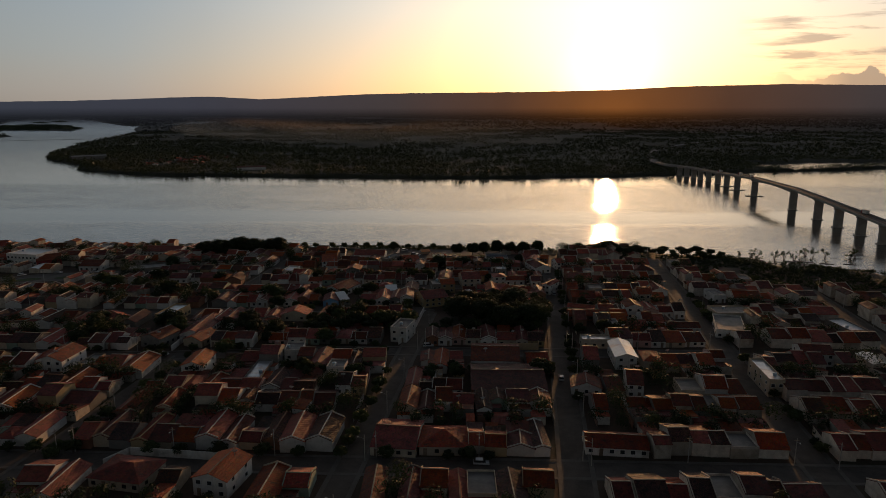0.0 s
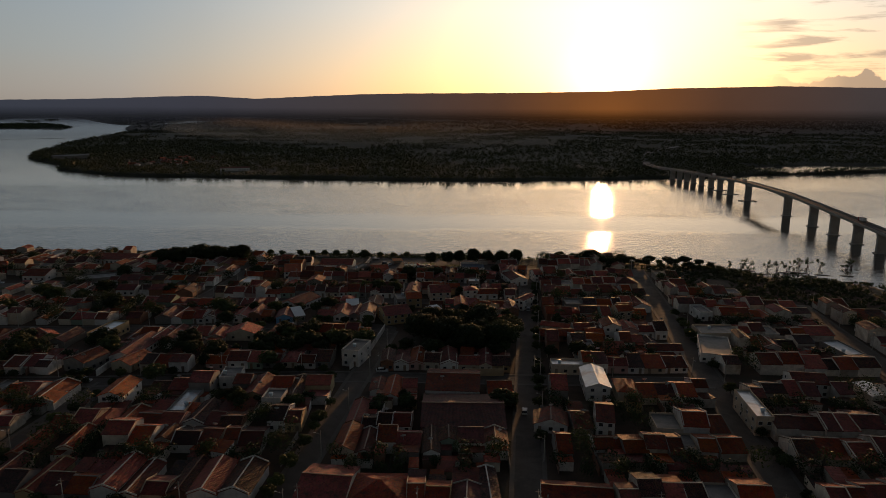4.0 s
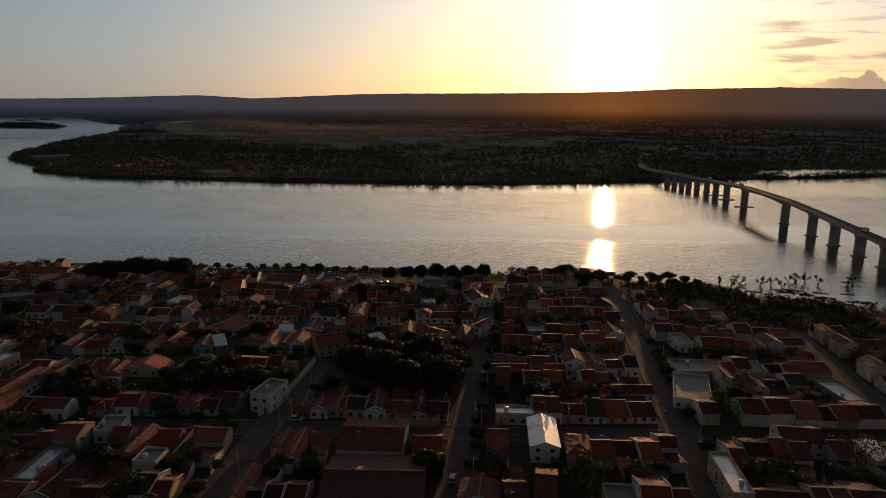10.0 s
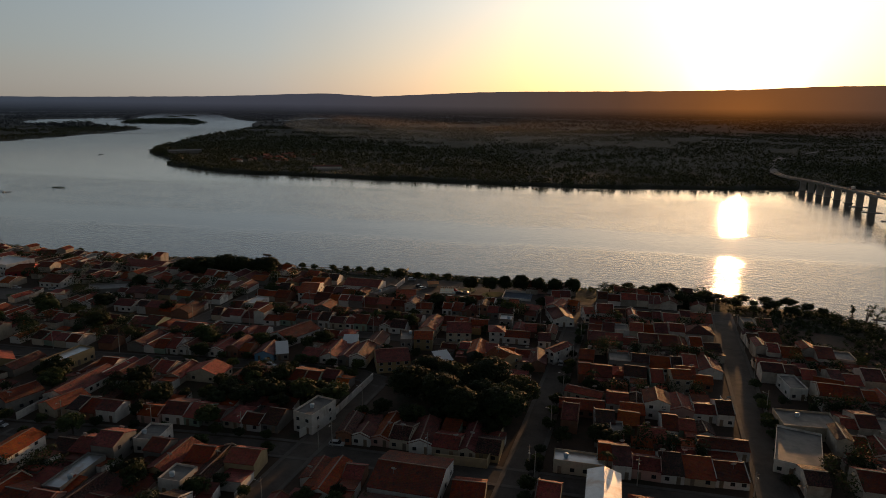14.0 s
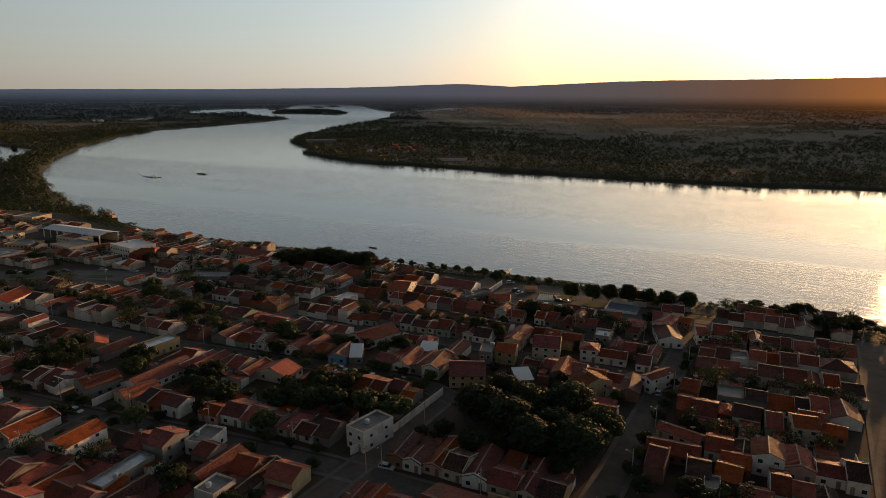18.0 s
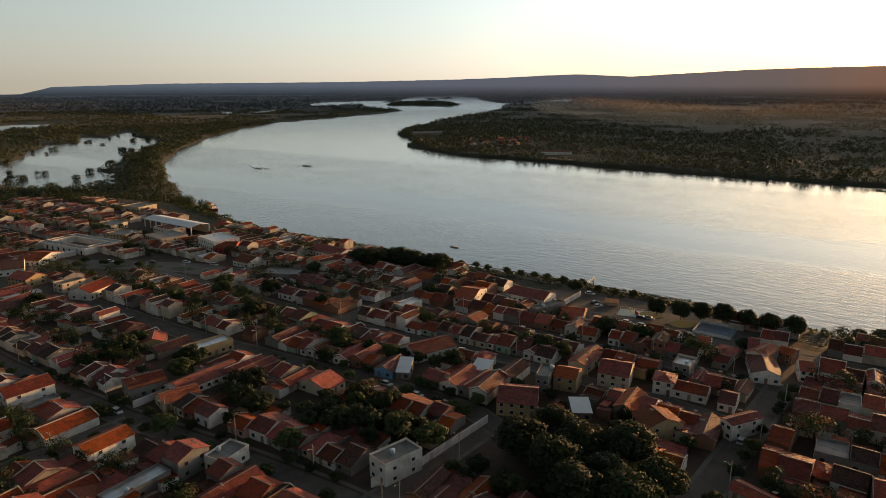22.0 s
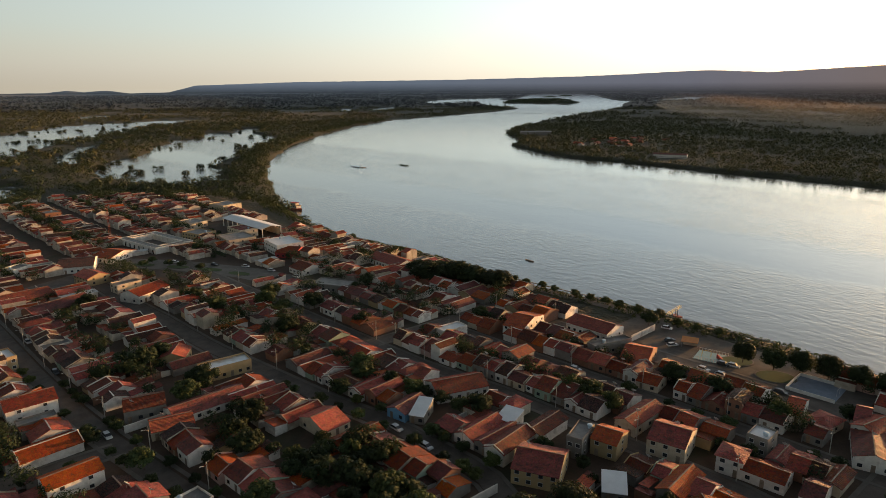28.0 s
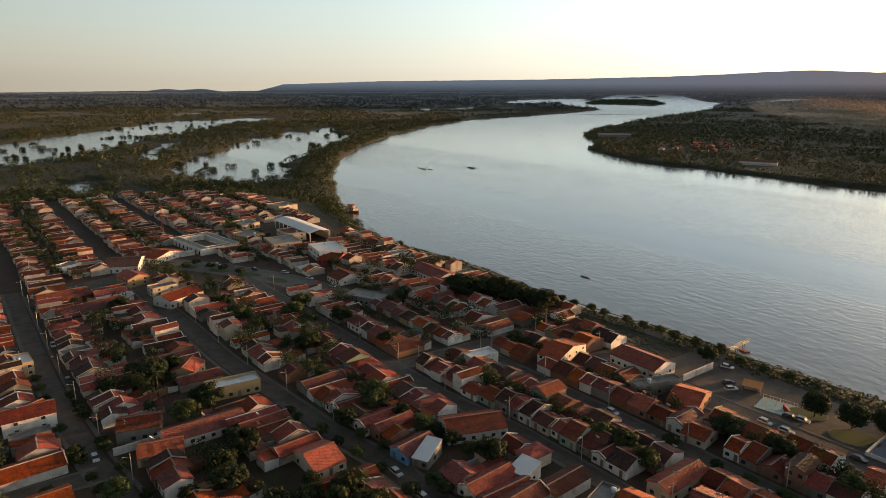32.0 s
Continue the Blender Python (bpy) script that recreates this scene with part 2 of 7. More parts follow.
M["lawn"] = surface("lawn", (0.035, 0.055, 0.015), (0.07, 0.1, 0.03), 0.15, rough=0.95, world_space=True)


def foliage(name, dark, light, through_leaf=0.22):
    m, t, b = material(name)
    isl = t.nodes.new("ShaderNodeNewGeometry").outputs["Random Per Island"]
    rnd = t.nodes.new("ShaderNodeObjectInfo").outputs["Random"]
    col = mix_col(t, isl, dark, light)
    hsv = t.nodes.new("ShaderNodeHueSaturation")
    t.links.new(col, hsv.inputs["Color"])
    t.links.new(math_node(t, "ADD", math_node(t, "MULTIPLY", rnd, 0.5), 0.75), hsv.inputs["Value"])
    t.links.new(math_node(t, "ADD", math_node(t, "MULTIPLY", rnd, 0.03), 0.485), hsv.inputs["Hue"])
    t.links.new(hsv.outputs[0], b.inputs["Base Color"])
    b.inputs["Roughness"].default_value = 0.7
    b.inputs["Specular IOR Level"].default_value = 0.2
    tr = t.nodes.new("ShaderNodeBsdfTranslucent")
    t.links.new(hsv.outputs[0], tr.inputs[0])
    mx = t.nodes.new("ShaderNodeMixShader")
    mx.inputs[0].default_value = through_leaf
    t.links.new(b.outputs[0], mx.inputs[1])
    t.links.new(tr.outputs[0], mx.inputs[2])
    t.links.new(mx.outputs[0], t.nodes["Material Output"].inputs[0])
    return m


M["leaf"] = foliage("leaf", (0.024, 0.038, 0.014), (0.07, 0.088, 0.03))
M["leaf_dark"] = foliage("dark_leaf", (0.014, 0.024, 0.01), (0.04, 0.055, 0.02))
M["leaf_light"] = foliage("light_leaf", (0.045, 0.062, 0.018), (0.11, 0.125, 0.04))
M["flood_leaf"] = foliage("flood_leaf", (0.016, 0.027, 0.01), (0.05, 0.064, 0.024), 0.1)
M["scrub"] = foliage("scrub_leaf", (0.034, 0.04, 0.018), (0.1, 0.102, 0.045), 0.08)

SMOOTH_LANES = [(0.54, 1.0), (0.56, 0.22), (0.615, 0.22), (0.64, 1.0), (0.84, 1.0), (0.875, 0.5)]      # across the stream, in kilometres
# water: long river ripples, broken by calmer lanes
m, t, b = material("river_water")
pos = t.nodes.new("ShaderNodeNewGeometry").outputs["Position"]
b.inputs["Base Color"].default_value = (0.115, 0.105, 0.088, 1)
b.inputs["IOR"].default_value = 1.45
calm = noise_tex(t, pos, 0.006, 4, 0.6, 0.8)
squash = t.nodes.new("ShaderNodeMapping")
squash.inputs["Rotation"].default_value = (0, 0, radians(-14))
squash.inputs["Scale"].default_value = (0.45, 1.0, 1.0)
t.links.new(pos, squash.inputs[0])
lanes = ramp(t, noise_tex(t, squash.outputs[0], 0.03, 5, 0.62, 0.5), [(0.38, 0.72), (0.62, 1.0)])
away = t.nodes.new("ShaderNodeVectorMath")
away.operation = "DISTANCE"
t.links.new(pos, away.inputs[0])
away.inputs[1].default_value = (0, 200, 0)
windy = ramp(t, math_node(t, "DIVIDE", away.outputs["Value"], 4000), [(0.2, 0.0), (0.5, 1.0)])   # the broad upstream reach lies open to the wind
w1 = noise_tex(t, squash.outputs[0], 0.8, 4, 0.65)
w2 = noise_tex(t, squash.outputs[0], 0.3, 2, 0.5)
w3 = noise_tex(t, squash.outputs[0], 0.055, 3, 0.6, 0.6)
over = t.nodes.new("ShaderNodeVectorMath")
over.operation = "DOT_PRODUCT"
t.links.new(pos, over.inputs[0])
over.inputs[1].default_value = (-0.27, 0.96, 0)
drift = math_node(t, "ADD", over.outputs["Value"], math_node(t, "MULTIPLY", noise_tex(t, pos, 0.012, 3, 0.6), 40))
smooth_lane = ramp(t, math_node(t, "DIVIDE", drift, 1000), SMOOTH_LANES)
rough_near = math_node(t, "MULTIPLY", math_node(t, "ADD", math_node(t, "MULTIPLY", lanes, 0.03), 0.04), math_node(t, "ADD", math_node(t, "MULTIPLY", smooth_lane, 0.5), 0.5))
t.links.new(math_node(t, "ADD", math_node(t, "MULTIPLY", windy, 0.16), rough_near), b.inputs["Roughness"])
swell = math_node(t, "ADD", math_node(t, "ADD", math_node(t, "MULTIPLY", w1, 0.7), math_node(t, "MULTIPLY", w2, 1.3)), math_node(t, "MULTIPLY", w3, 0.15))
hgt = math_node(t, "MULTIPLY", math_node(t, "MULTIPLY", swell, smooth_lane), math_node(t, "MULTIPLY", lanes, math_node(t, "ADD", math_node(t, "MULTIPLY", calm, 0.2), 0.8)))
bn = t.nodes.new("ShaderNodeBump")
bn.inputs["Strength"].default_value, bn.inputs["Distance"].default_value = 0.6, 0.32
t.links.new(hgt, bn.inputs["Height"])
t.links.new(bn.outputs[0], b.inputs["Normal"])
M["water"] = m

# land: scrub, bare earth and grass in broad patches
m, t, b = material("scrub_land")
pos = t.nodes.new("ShaderNodeNewGeometry").outputs["Position"]
p1 = noise_tex(t, pos, 0.004, 6, 0.65, 0.5)
p2 = noise_tex(t, pos, 0.05, 5, 0.65)
p3 = noise_tex(t, pos, 0.3, 3, 0.6)
f = math_node(t, "ADD", math_node(t, "MULTIPLY", p1, 0.5), math_node(t, "ADD", math_node(t, "MULTIPLY", p2, 0.3), math_node(t, "MULTIPLY", p3, 0.2)))
col = ramp(t, f, [(0.36, (0.014, 0.018, 0.008)), (0.48, (0.024, 0.027, 0.012)), (0.6, (0.04, 0.038, 0.018)), (0.76, (0.085, 0.066, 0.033))])
t.links.new(col, b.inputs["Base Color"])
b.inputs["Roughness"].default_value = 0.95
bn = t.nodes.new("ShaderNodeBump")
bn.inputs["Strength"].default_value, bn.inputs["Distance"].default_value = 0.8, 3.0
t.links.new(p3, bn.inputs["Height"])
t.links.new(bn.outputs[0], b.inputs["Normal"])
M["land"] = m

M["earth"] = surface("bare_earth", (0.04, 0.026, 0.018), (0.095, 0.058, 0.038), 0.12, fine=1.6, rough=0.95, world_space=True, wear=(0.026, 0.033, 0.014))

# plain far-distance backdrop with haze painted into its emission, thicker outwards, warmer sunwards
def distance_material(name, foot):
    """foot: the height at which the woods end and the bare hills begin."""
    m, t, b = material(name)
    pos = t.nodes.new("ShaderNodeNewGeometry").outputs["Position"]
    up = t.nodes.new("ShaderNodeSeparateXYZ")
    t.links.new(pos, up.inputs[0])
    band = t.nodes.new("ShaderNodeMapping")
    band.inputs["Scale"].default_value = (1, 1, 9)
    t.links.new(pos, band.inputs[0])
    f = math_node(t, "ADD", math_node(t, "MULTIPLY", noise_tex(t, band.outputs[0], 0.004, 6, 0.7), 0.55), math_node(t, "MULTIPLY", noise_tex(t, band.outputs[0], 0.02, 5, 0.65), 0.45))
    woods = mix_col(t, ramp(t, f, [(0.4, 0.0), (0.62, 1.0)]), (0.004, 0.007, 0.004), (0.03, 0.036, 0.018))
    # blue-grey of the bare hills includes distance haze put into the base colour
    hazed_rock = mix_col(t, noise_tex(t, pos, 0.004, 5, 0.6), (0.03, 0.034, 0.04), (0.055, 0.06, 0.066))
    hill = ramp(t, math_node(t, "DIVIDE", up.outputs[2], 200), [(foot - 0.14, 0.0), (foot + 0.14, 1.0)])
    t.links.new(mix_col(t, hill, woods, hazed_rock), b.inputs["Base Color"])
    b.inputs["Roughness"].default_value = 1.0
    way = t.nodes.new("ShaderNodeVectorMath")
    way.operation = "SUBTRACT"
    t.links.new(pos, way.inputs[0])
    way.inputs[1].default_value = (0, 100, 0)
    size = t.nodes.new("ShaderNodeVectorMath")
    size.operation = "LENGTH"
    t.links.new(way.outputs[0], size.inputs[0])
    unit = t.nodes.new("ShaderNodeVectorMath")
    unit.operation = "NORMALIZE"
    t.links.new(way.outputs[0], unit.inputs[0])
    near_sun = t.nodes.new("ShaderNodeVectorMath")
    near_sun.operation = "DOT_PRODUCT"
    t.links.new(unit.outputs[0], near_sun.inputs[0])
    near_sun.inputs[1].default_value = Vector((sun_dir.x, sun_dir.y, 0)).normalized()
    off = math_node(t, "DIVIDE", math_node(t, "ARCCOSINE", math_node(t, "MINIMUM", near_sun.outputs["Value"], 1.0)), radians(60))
    # painted haze colour by bearing from the sun, fed to the emission
    haze_glow = ramp(t, off, [(0.0, (0.36, 0.125, 0.024)), (0.06, (0.24, 0.09, 0.024)), (0.16, (0.125, 0.06, 0.032)), (0.32, (0.076, 0.06, 0.056)), (0.6, (0.056, 0.06, 0.077)), (1.0, (0.045, 0.06, 0.082))])
    t.links.new(haze_glow, b.inputs["Emission Color"])
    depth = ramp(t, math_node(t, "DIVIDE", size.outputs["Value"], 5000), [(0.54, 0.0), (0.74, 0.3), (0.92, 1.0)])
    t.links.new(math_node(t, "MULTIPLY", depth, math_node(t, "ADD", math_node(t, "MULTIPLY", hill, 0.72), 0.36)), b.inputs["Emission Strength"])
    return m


M["distance"] = distance_material("hazed_distance", 0.47)


# ---- mesh helpers ----
def mesh_ob(name, verts, faces, mat, parent=None, label="", mats=None, smooth=False):
    me = bpy.data.meshes.new(name)
    me.from_pydata(verts, [], faces)
    for mm in (mat if isinstance(mat, (list, tuple)) else [mat]):
        me.materials.append(mm)
    if mats is not None:
        me.polygons.foreach_set("material_index", mats)
    if smooth:
        me.polygons.foreach_set("use_smooth", [True] * len(me.polygons))
    me.update()
    ob = new(name, me)
    if parent:
        ob.parent = parent
    if label:
        ob["label"] = label
    return ob


class Geo:
    """Gathers boxes, prisms and tubes into one mesh."""
    def __init__(self):
        self.v, self.f = [], []

    def face(self, *pts):
        i = len(self.v)
        self.v += [tuple(p) for p in pts]
        self.f.append(tuple(range(i, i + len(pts))))

    def hexa(self, p):
        """Eight corners: four below, four above, anticlockwise."""
        i = len(self.v)
        self.v += [tuple(q) for q in p]
        self.f += [tuple(i + k for k in q) for q in ((3, 2, 1, 0), (4, 5, 6, 7), (0, 1, 5, 4), (1, 2, 6, 5), (2, 3, 7, 6), (3, 0, 4, 7))]
        return self

    def box(self, x0, y0, z0, x1, y1, z1):
        return self.hexa([(x0, y0, z0), (x1, y0, z0), (x1, y1, z0), (x0, y1, z0), (x0, y0, z1), (x1, y0, z1), (x1, y1, z1), (x0, y1, z1)])

    def tube(self, a, b, r0, r1, n=7, caps=True):
        a, b = Vector(a), Vector(b)
        d = (b - a).normalized()
        s = d.orthogonal().normalized()
        q = d.cross(s)
        i = len(self.v)
        for c, r in ((a, r0), (b, r1)):
            for k in range(n):
                w = 2 * math.pi * k / n
                self.v.append(tuple(c + r * (math.cos(w) * s + math.sin(w) * q)))
        self.f += [(i + k, i + (k + 1) % n, i + n + (k + 1) % n, i + n + k) for k in range(n)]
        if caps:
            self.f += [tuple(i + k for k in reversed(range(n))), tuple(i + n + k for k in range(n))]
        return self

    def ob(self, name, mat, parent=None, label="", smooth=False):
        return mesh_ob(name, self.v, self.f, mat, parent, label, smooth=smooth)


def thing(name, label, category, group="", kind=""):
    return tagged(new(name), label, category, group, kind)


# ---- plan of the town: U runs along the river, V towards it ----
ORIGIN, U, V = Vector((-31.3, 198.0)), Vector((0.9636, 0.267)), Vector((-0.174, 0.985))
TOWN_Z = 8.4


def bend(a, b):
    """The streets along the river are not quite straight: how far they swing from their straight line."""
    first = np.interp(a, [-210, -178, -147, -118, -90, -60], [-11.4, -10.5, -8.6, -5, -2, 0])
    second = np.interp(a, [-284, -237, -198, -151, -128, -106, -68, -50], [-5.6, -3.5, -3.5, 1.1, 3.3, 7.5, 8, 0])
    third = np.interp(a, [-130, -100, -20, 0], [0, 4, 4, 0])
    return float(np.interp(b, [-75, 2, 48, 90, 123], [0, first, second, third, 0]))


def plan(a, b):
    a, b = float(a), float(b)
    b += bend(a, b)
    return ORIGIN.x + a * U.x + b * V.x, ORIGIN.y + a * U.y + b * V.y


# ---- land and water ----
near_bank = [(2400, 150), (420, 330), (220, 372), (140, 374), (127, 384), (124, 396), (101, 396), (86, 394), (70, 396), (57, 413), (44, 421), (24, 416), (5, 406), (-14, 407), (-47, 401), (-73, 395), (-121, 388),
             (-158, 372), (-191, 365), (-245, 348), (-302, 338), (-346, 323), (-397, 311), (-455, 304), (-511, 300), (-606, 323), (-769, 352), (-914, 397),
             (-1139, 492), (-1382, 637), (-1665, 842), (-1867, 1038), (-2027, 1311), (-2271, 1716), (-2500, 1996), (-2640, 2060), (-3050, 2180), (-3600, 2480), (-4300, 3060)]
far_bank = [(-4083, 3076), (-5567, 4317), (-6575, 5230), (-7129, 5942), (-6892, 6181), (-5724, 5413), (-4575, 4443), (-3624, 3683), (-3306, 3504), (-3405, 3640), (-2807, 2961), (-2432, 2591), (-2330, 2438), (-2088, 2157), (-1892, 1834), (-1620, 1470), (-1330, 1130), (-1201, 1006), (-1001, 906), (-938, 834), (-826, 805), (-738, 793), (-629, 817),
            (-517, 834), (-420, 856), (-324, 876), (-203, 913), (-98, 961), (41, 1048), (164, 1133), (266, 1184), (356, 1246), (600, 1380), (2400, 1800)]
RIVER = np.array(near_bank + far_bank, float)
LAGOONS = [np.array(q, float) for q in (
    [(-905, 180), (-1030, 196), (-1084, 229), (-1226, 266), (-1345, 297), (-1401, 341), (-1442, 393), (-1564, 421), (-1541, 466), (-1667, 533), (-1673, 571), (-1475, 549), (-1414, 552), (-1209, 474), (-1140, 431),
     (-1047, 396), (-970, 362), (-881, 336), (-779, 322), (-725, 308), (-740, 280), (-740, 255), (-750, 230), (-765, 205), (-823, 193)],
    [(-1233, -195), (-1529, -52), (-1708, -1), (-2083, 131), (-2283, 359), (-2231, 529), (-1825, 339), (-1657, 248), (-1506, 174), (-1434, 128), (-1311, 104), (-1200, 84), (-1080, 55), (-1020, 0), (-880, -120)],
    [(-1060, 105), (-1231, 140), (-1327, 165), (-1460, 236), (-1312, 208), (-1259, 174), (-1145, 160), (-1000, 154), (-1010, 114)],
    [(-810, 60), (-820, 98), (-735, 104), (-700, 85), (-740, 62)],
    [(-2600, 160), (-2860, 305), (-2699, 320), (-2440, 195)], [(-2600, 1120), (-2919, 1270), (-2972, 1367), (-2560, 1200)], [(-2669, 1260), (-2905, 1440), (-3040, 1599), (-2794, 1513), (-2560, 1334)],
    [(-3763, 2107), (-4443, 2640), (-4813, 3379), (-4700, 3500), (-3794, 2695), (-3440, 2133)],
    [(-3270, 3440), (-3439, 3830), (-3628, 4293), (-4248, 5209), (-3900, 5100), (-3380, 4300), (-3200, 3800)],
    [(185, 1240), (188, 1310), (239, 1374), (291, 1394), (377, 1442), (470, 1450), (700, 1560), (700, 1470), (400, 1320), (301, 1220), (230, 1180)])]
# wooded islands in the upstream reach
ISLETS = [np.array(q, float) for q in ([(-3678, 2719), (-4226, 3232), (-4407, 3563), (-4188, 3650), (-3663, 3317), (-3267, 3025), (-2825, 2559), (-3075, 2601), (-3242, 2583), (-3311, 2486)],
                                       [(-5164, 4235), (-5402, 4509), (-4960, 4222), (-4877, 4075)], [(-5484, 4710), (-5760, 5033), (-5408, 4797), (-5214, 4558)])]


def poly_distance(px, py, poly):
    """Signed distance to a polygon: positive inside."""
    best = np.full(px.shape, 1e18)
    inside = np.zeros(px.shape, bool)
    for (x0, y0), (x1, y1) in zip(poly, np.roll(poly, -1, axis=0)):
        ex, ey = x1 - x0, y1 - y0
        k = np.clip(((px - x0) * ex + (py - y0) * ey) / (ex * ex + ey * ey), 0, 1)
        best = np.minimum(best, (px - x0 - k * ex) ** 2 + (py - y0 - k * ey) ** 2)
        if y0 != y1:
            cross = ((y0 > py) != (y1 > py)) & (px < (x1 - x0) * (py - y0) / (y1 - y0) + x0)
            inside ^= cross
    d = np.sqrt(best)
    return np.where(inside, d, -d)


def smooth_noise(px, py, size, seed):
    """Value noise on a lattice of that size."""
    rng = np.random.RandomState(seed)
    tab = rng.rand(64, 64)
    u, v = px / size, py / size
    i, j = np.floor(u).astype(int), np.floor(v).astype(int)
    fu, fv = u - i, v - j
    fu, fv = fu * fu * (3 - 2 * fu), fv * fv * (3 - 2 * fv)
    g = lambda a, b: tab[a % 64, b % 64]
    return (g(i, j) * (1 - fu) + g(i + 1, j) * fu) * (1 - fv) + (g(i, j + 1) * (1 - fu) + g(i + 1, j + 1) * fu) * fv


TOWN_EDGE = np.array([(330, -120), (330, 350), (127, 375), (5, 396), (-121, 378), (-245, 338), (-397, 301), (-520, 288), (-600, 250), (-640, 160), (-620, 40), (-520, -120), (-120, -160)], float)


def land_height(px, py):
    river = poly_distance(px, py, RIVER)
    wig = smooth_noise(px, py, 37, 3) * 9 + smooth_noise(px, py, 13, 4) * 4 - 6.5
    town = poly_distance(px, py, TOWN_EDGE)
    inner = np.clip(town / 14, -1, 1)
    shore = -river + wig * np.clip(1 - inner, 0.12, 1)
    flat = 2.2 + 1.6 * smooth_noise(px, py, 90, 5) + 1.2 * smooth_noise(px, py, 400, 6)
    for q in LAGOONS:
        lag = poly_distance(px, py, q) + (smooth_noise(px, py, 60, 8) - 0.5) * 44 + (smooth_noise(px, py, 21, 9) - 0.5) * 24
        flat = np.where(lag > 0, np.maximum(2.0 - lag * 0.25, -1.2), flat)
    flat = np.where(town > -30, TOWN_Z + np.minimum(town, 0) / 30 * (TOWN_Z - flat), flat)
    steep = np.where(town > -40, 0.9, 0.4)
    z = np.where(shore > 0, np.minimum(flat, 0.1 + shore * steep), np.maximum(-3.0, shore * 0.4))
    for q in ISLETS:
        isle = poly_distance(px, py, q) + (smooth_noise(px, py, 80, 12) - 0.5) * 60
        z = np.where(isle > 0, np.minimum(0.2 + isle * 0.05, 1.8), z)
    return z


# past three kilometres the country is drawn nearer and smaller by the same measure, as on a painted backdrop: it comes to lie within the farthest reach of the lens
MIDST = np.array((18.5, 141.1, 103.2))
DRAWN, SHRINK = 3000.0, 0.00266


def recede(p):
    """Points of the true plan, as rows of x, y, z, and the measure by which they shrink."""
    p = np.asarray(p, float)
    true = np.hypot(p[:, 0] - MIDST[0], p[:, 1] - MIDST[1])
    past = np.maximum(true - DRAWN, 0)
    f = np.where(past > 0, (DRAWN + (np.sqrt(1 + 4 * SHRINK * past) - 1) / (2 * SHRINK)) / np.maximum(true, 1), 1.0)
    return MIDST + (p - MIDST) * f[:, None], f


def axis_lines(fine0, fine1, lo, hi, step, grow=1.06):
    mid = list(np.arange(fine0, fine1 + step, step))
    s, x, up = step, fine1, []
    while x < hi:
        s *= grow
        x += s
        up.append(x)
    s, x, down = step, fine0, []
    while x > lo:
        s *= grow
        x -= s
        down.append(x)
    return np.array(down[::-1] + mid + up)


gx = axis_lines(-1000, 300, -2700, 2700, 6.0)
gy = axis_lines(60, 1150, -1500, 2800, 6.0)
PX, PY = np.meshgrid(gx, gy)
PZ = land_height(PX, PY)
nx, ny = len(gx), len(gy)
idx = np.arange(nx * ny).reshape(ny, nx)
quads = np.stack([idx[:-1, :-1], idx[:-1, 1:], idx[1:, 1:], idx[1:, :-1]], -1).reshape(-1, 4)
centre = (PX[:-1, :-1] + 3, PY[:-1, :-1] + 3)
in_town = ((poly_distance(centre[0], centre[1], TOWN_EDGE) > 22) & (PZ[:-1, :-1] > 8.0)).ravel().astype(int)
distant = (np.hypot(centre[0] - MIDST[0], centre[1] - MIDST[1]) > 2520).ravel()
me = bpy.data.meshes.new("ground")
me.from_pydata(np.stack([PX, PY, PZ], -1).reshape(-1, 3).tolist(), [], quads[~distant].tolist())
me.materials.append(M["land"])
me.materials.append(M["earth"])
me.polygons.foreach_set("material_index", in_town[~distant])
me.polygons.foreach_set("use_smooth", [True] * len(me.polygons))
ground = tagged(new("ground", me), "scrub plain and bare earth ground on both river banks", "ground", kind="structure")

# the plain and the river beyond, in rings out to the foot of the hills
turn, reach = np.radians(np.arange(-62, 128.1, 0.16)), np.concatenate([np.linspace(2440, 3000, 16), np.geomspace(3000, 11400, 75)[1:]])
TURN, REACH = np.meshgrid(turn, reach)
FX, FY = MIDST[0] - np.sin(TURN) * REACH, MIDST[1] + np.cos(TURN) * REACH
FZ = land_height(FX, FY) - np.clip((2560 - REACH) / 40, 0, 1) * 0.8
ring = np.arange(len(turn) * len(reach)).reshape(len(reach), len(turn))
rings = np.stack([ring[:-1, :-1], ring[1:, :-1], ring[1:, 1:], ring[:-1, 1:]], -1).reshape(-1, 4)
plain, _ = recede(np.stack([FX, FY, FZ], -1).reshape(-1, 3))
tagged(mesh_ob("backdrop", plain.tolist(), rings.tolist(), M["distance"], smooth=True), "far wooded plain with evening haze painted into its glow", "plain", kind="structure")
edge = [(MIDST[0] + 2600 * math.cos(k * math.pi / 360), MIDST[1] + 2600 * math.sin(k * math.pi / 360), 0) for k in range(720)]
water = mesh_ob("water", edge, [tuple(range(720))], M["water"])
tagged(water, "wide calm river reflecting the evening sky", "river", kind="structure")
wet = REACH >= 2590
sheet, _ = recede(np.stack([FX, FY, FX * 0], -1).reshape(-1, 3))
tagged(mesh_ob("water", sheet.tolist(), rings[wet[:-1, :-1].ravel()].tolist(), M["water"], smooth=True), "upstream reach of the river among wooded islands", "river", kind="structure")

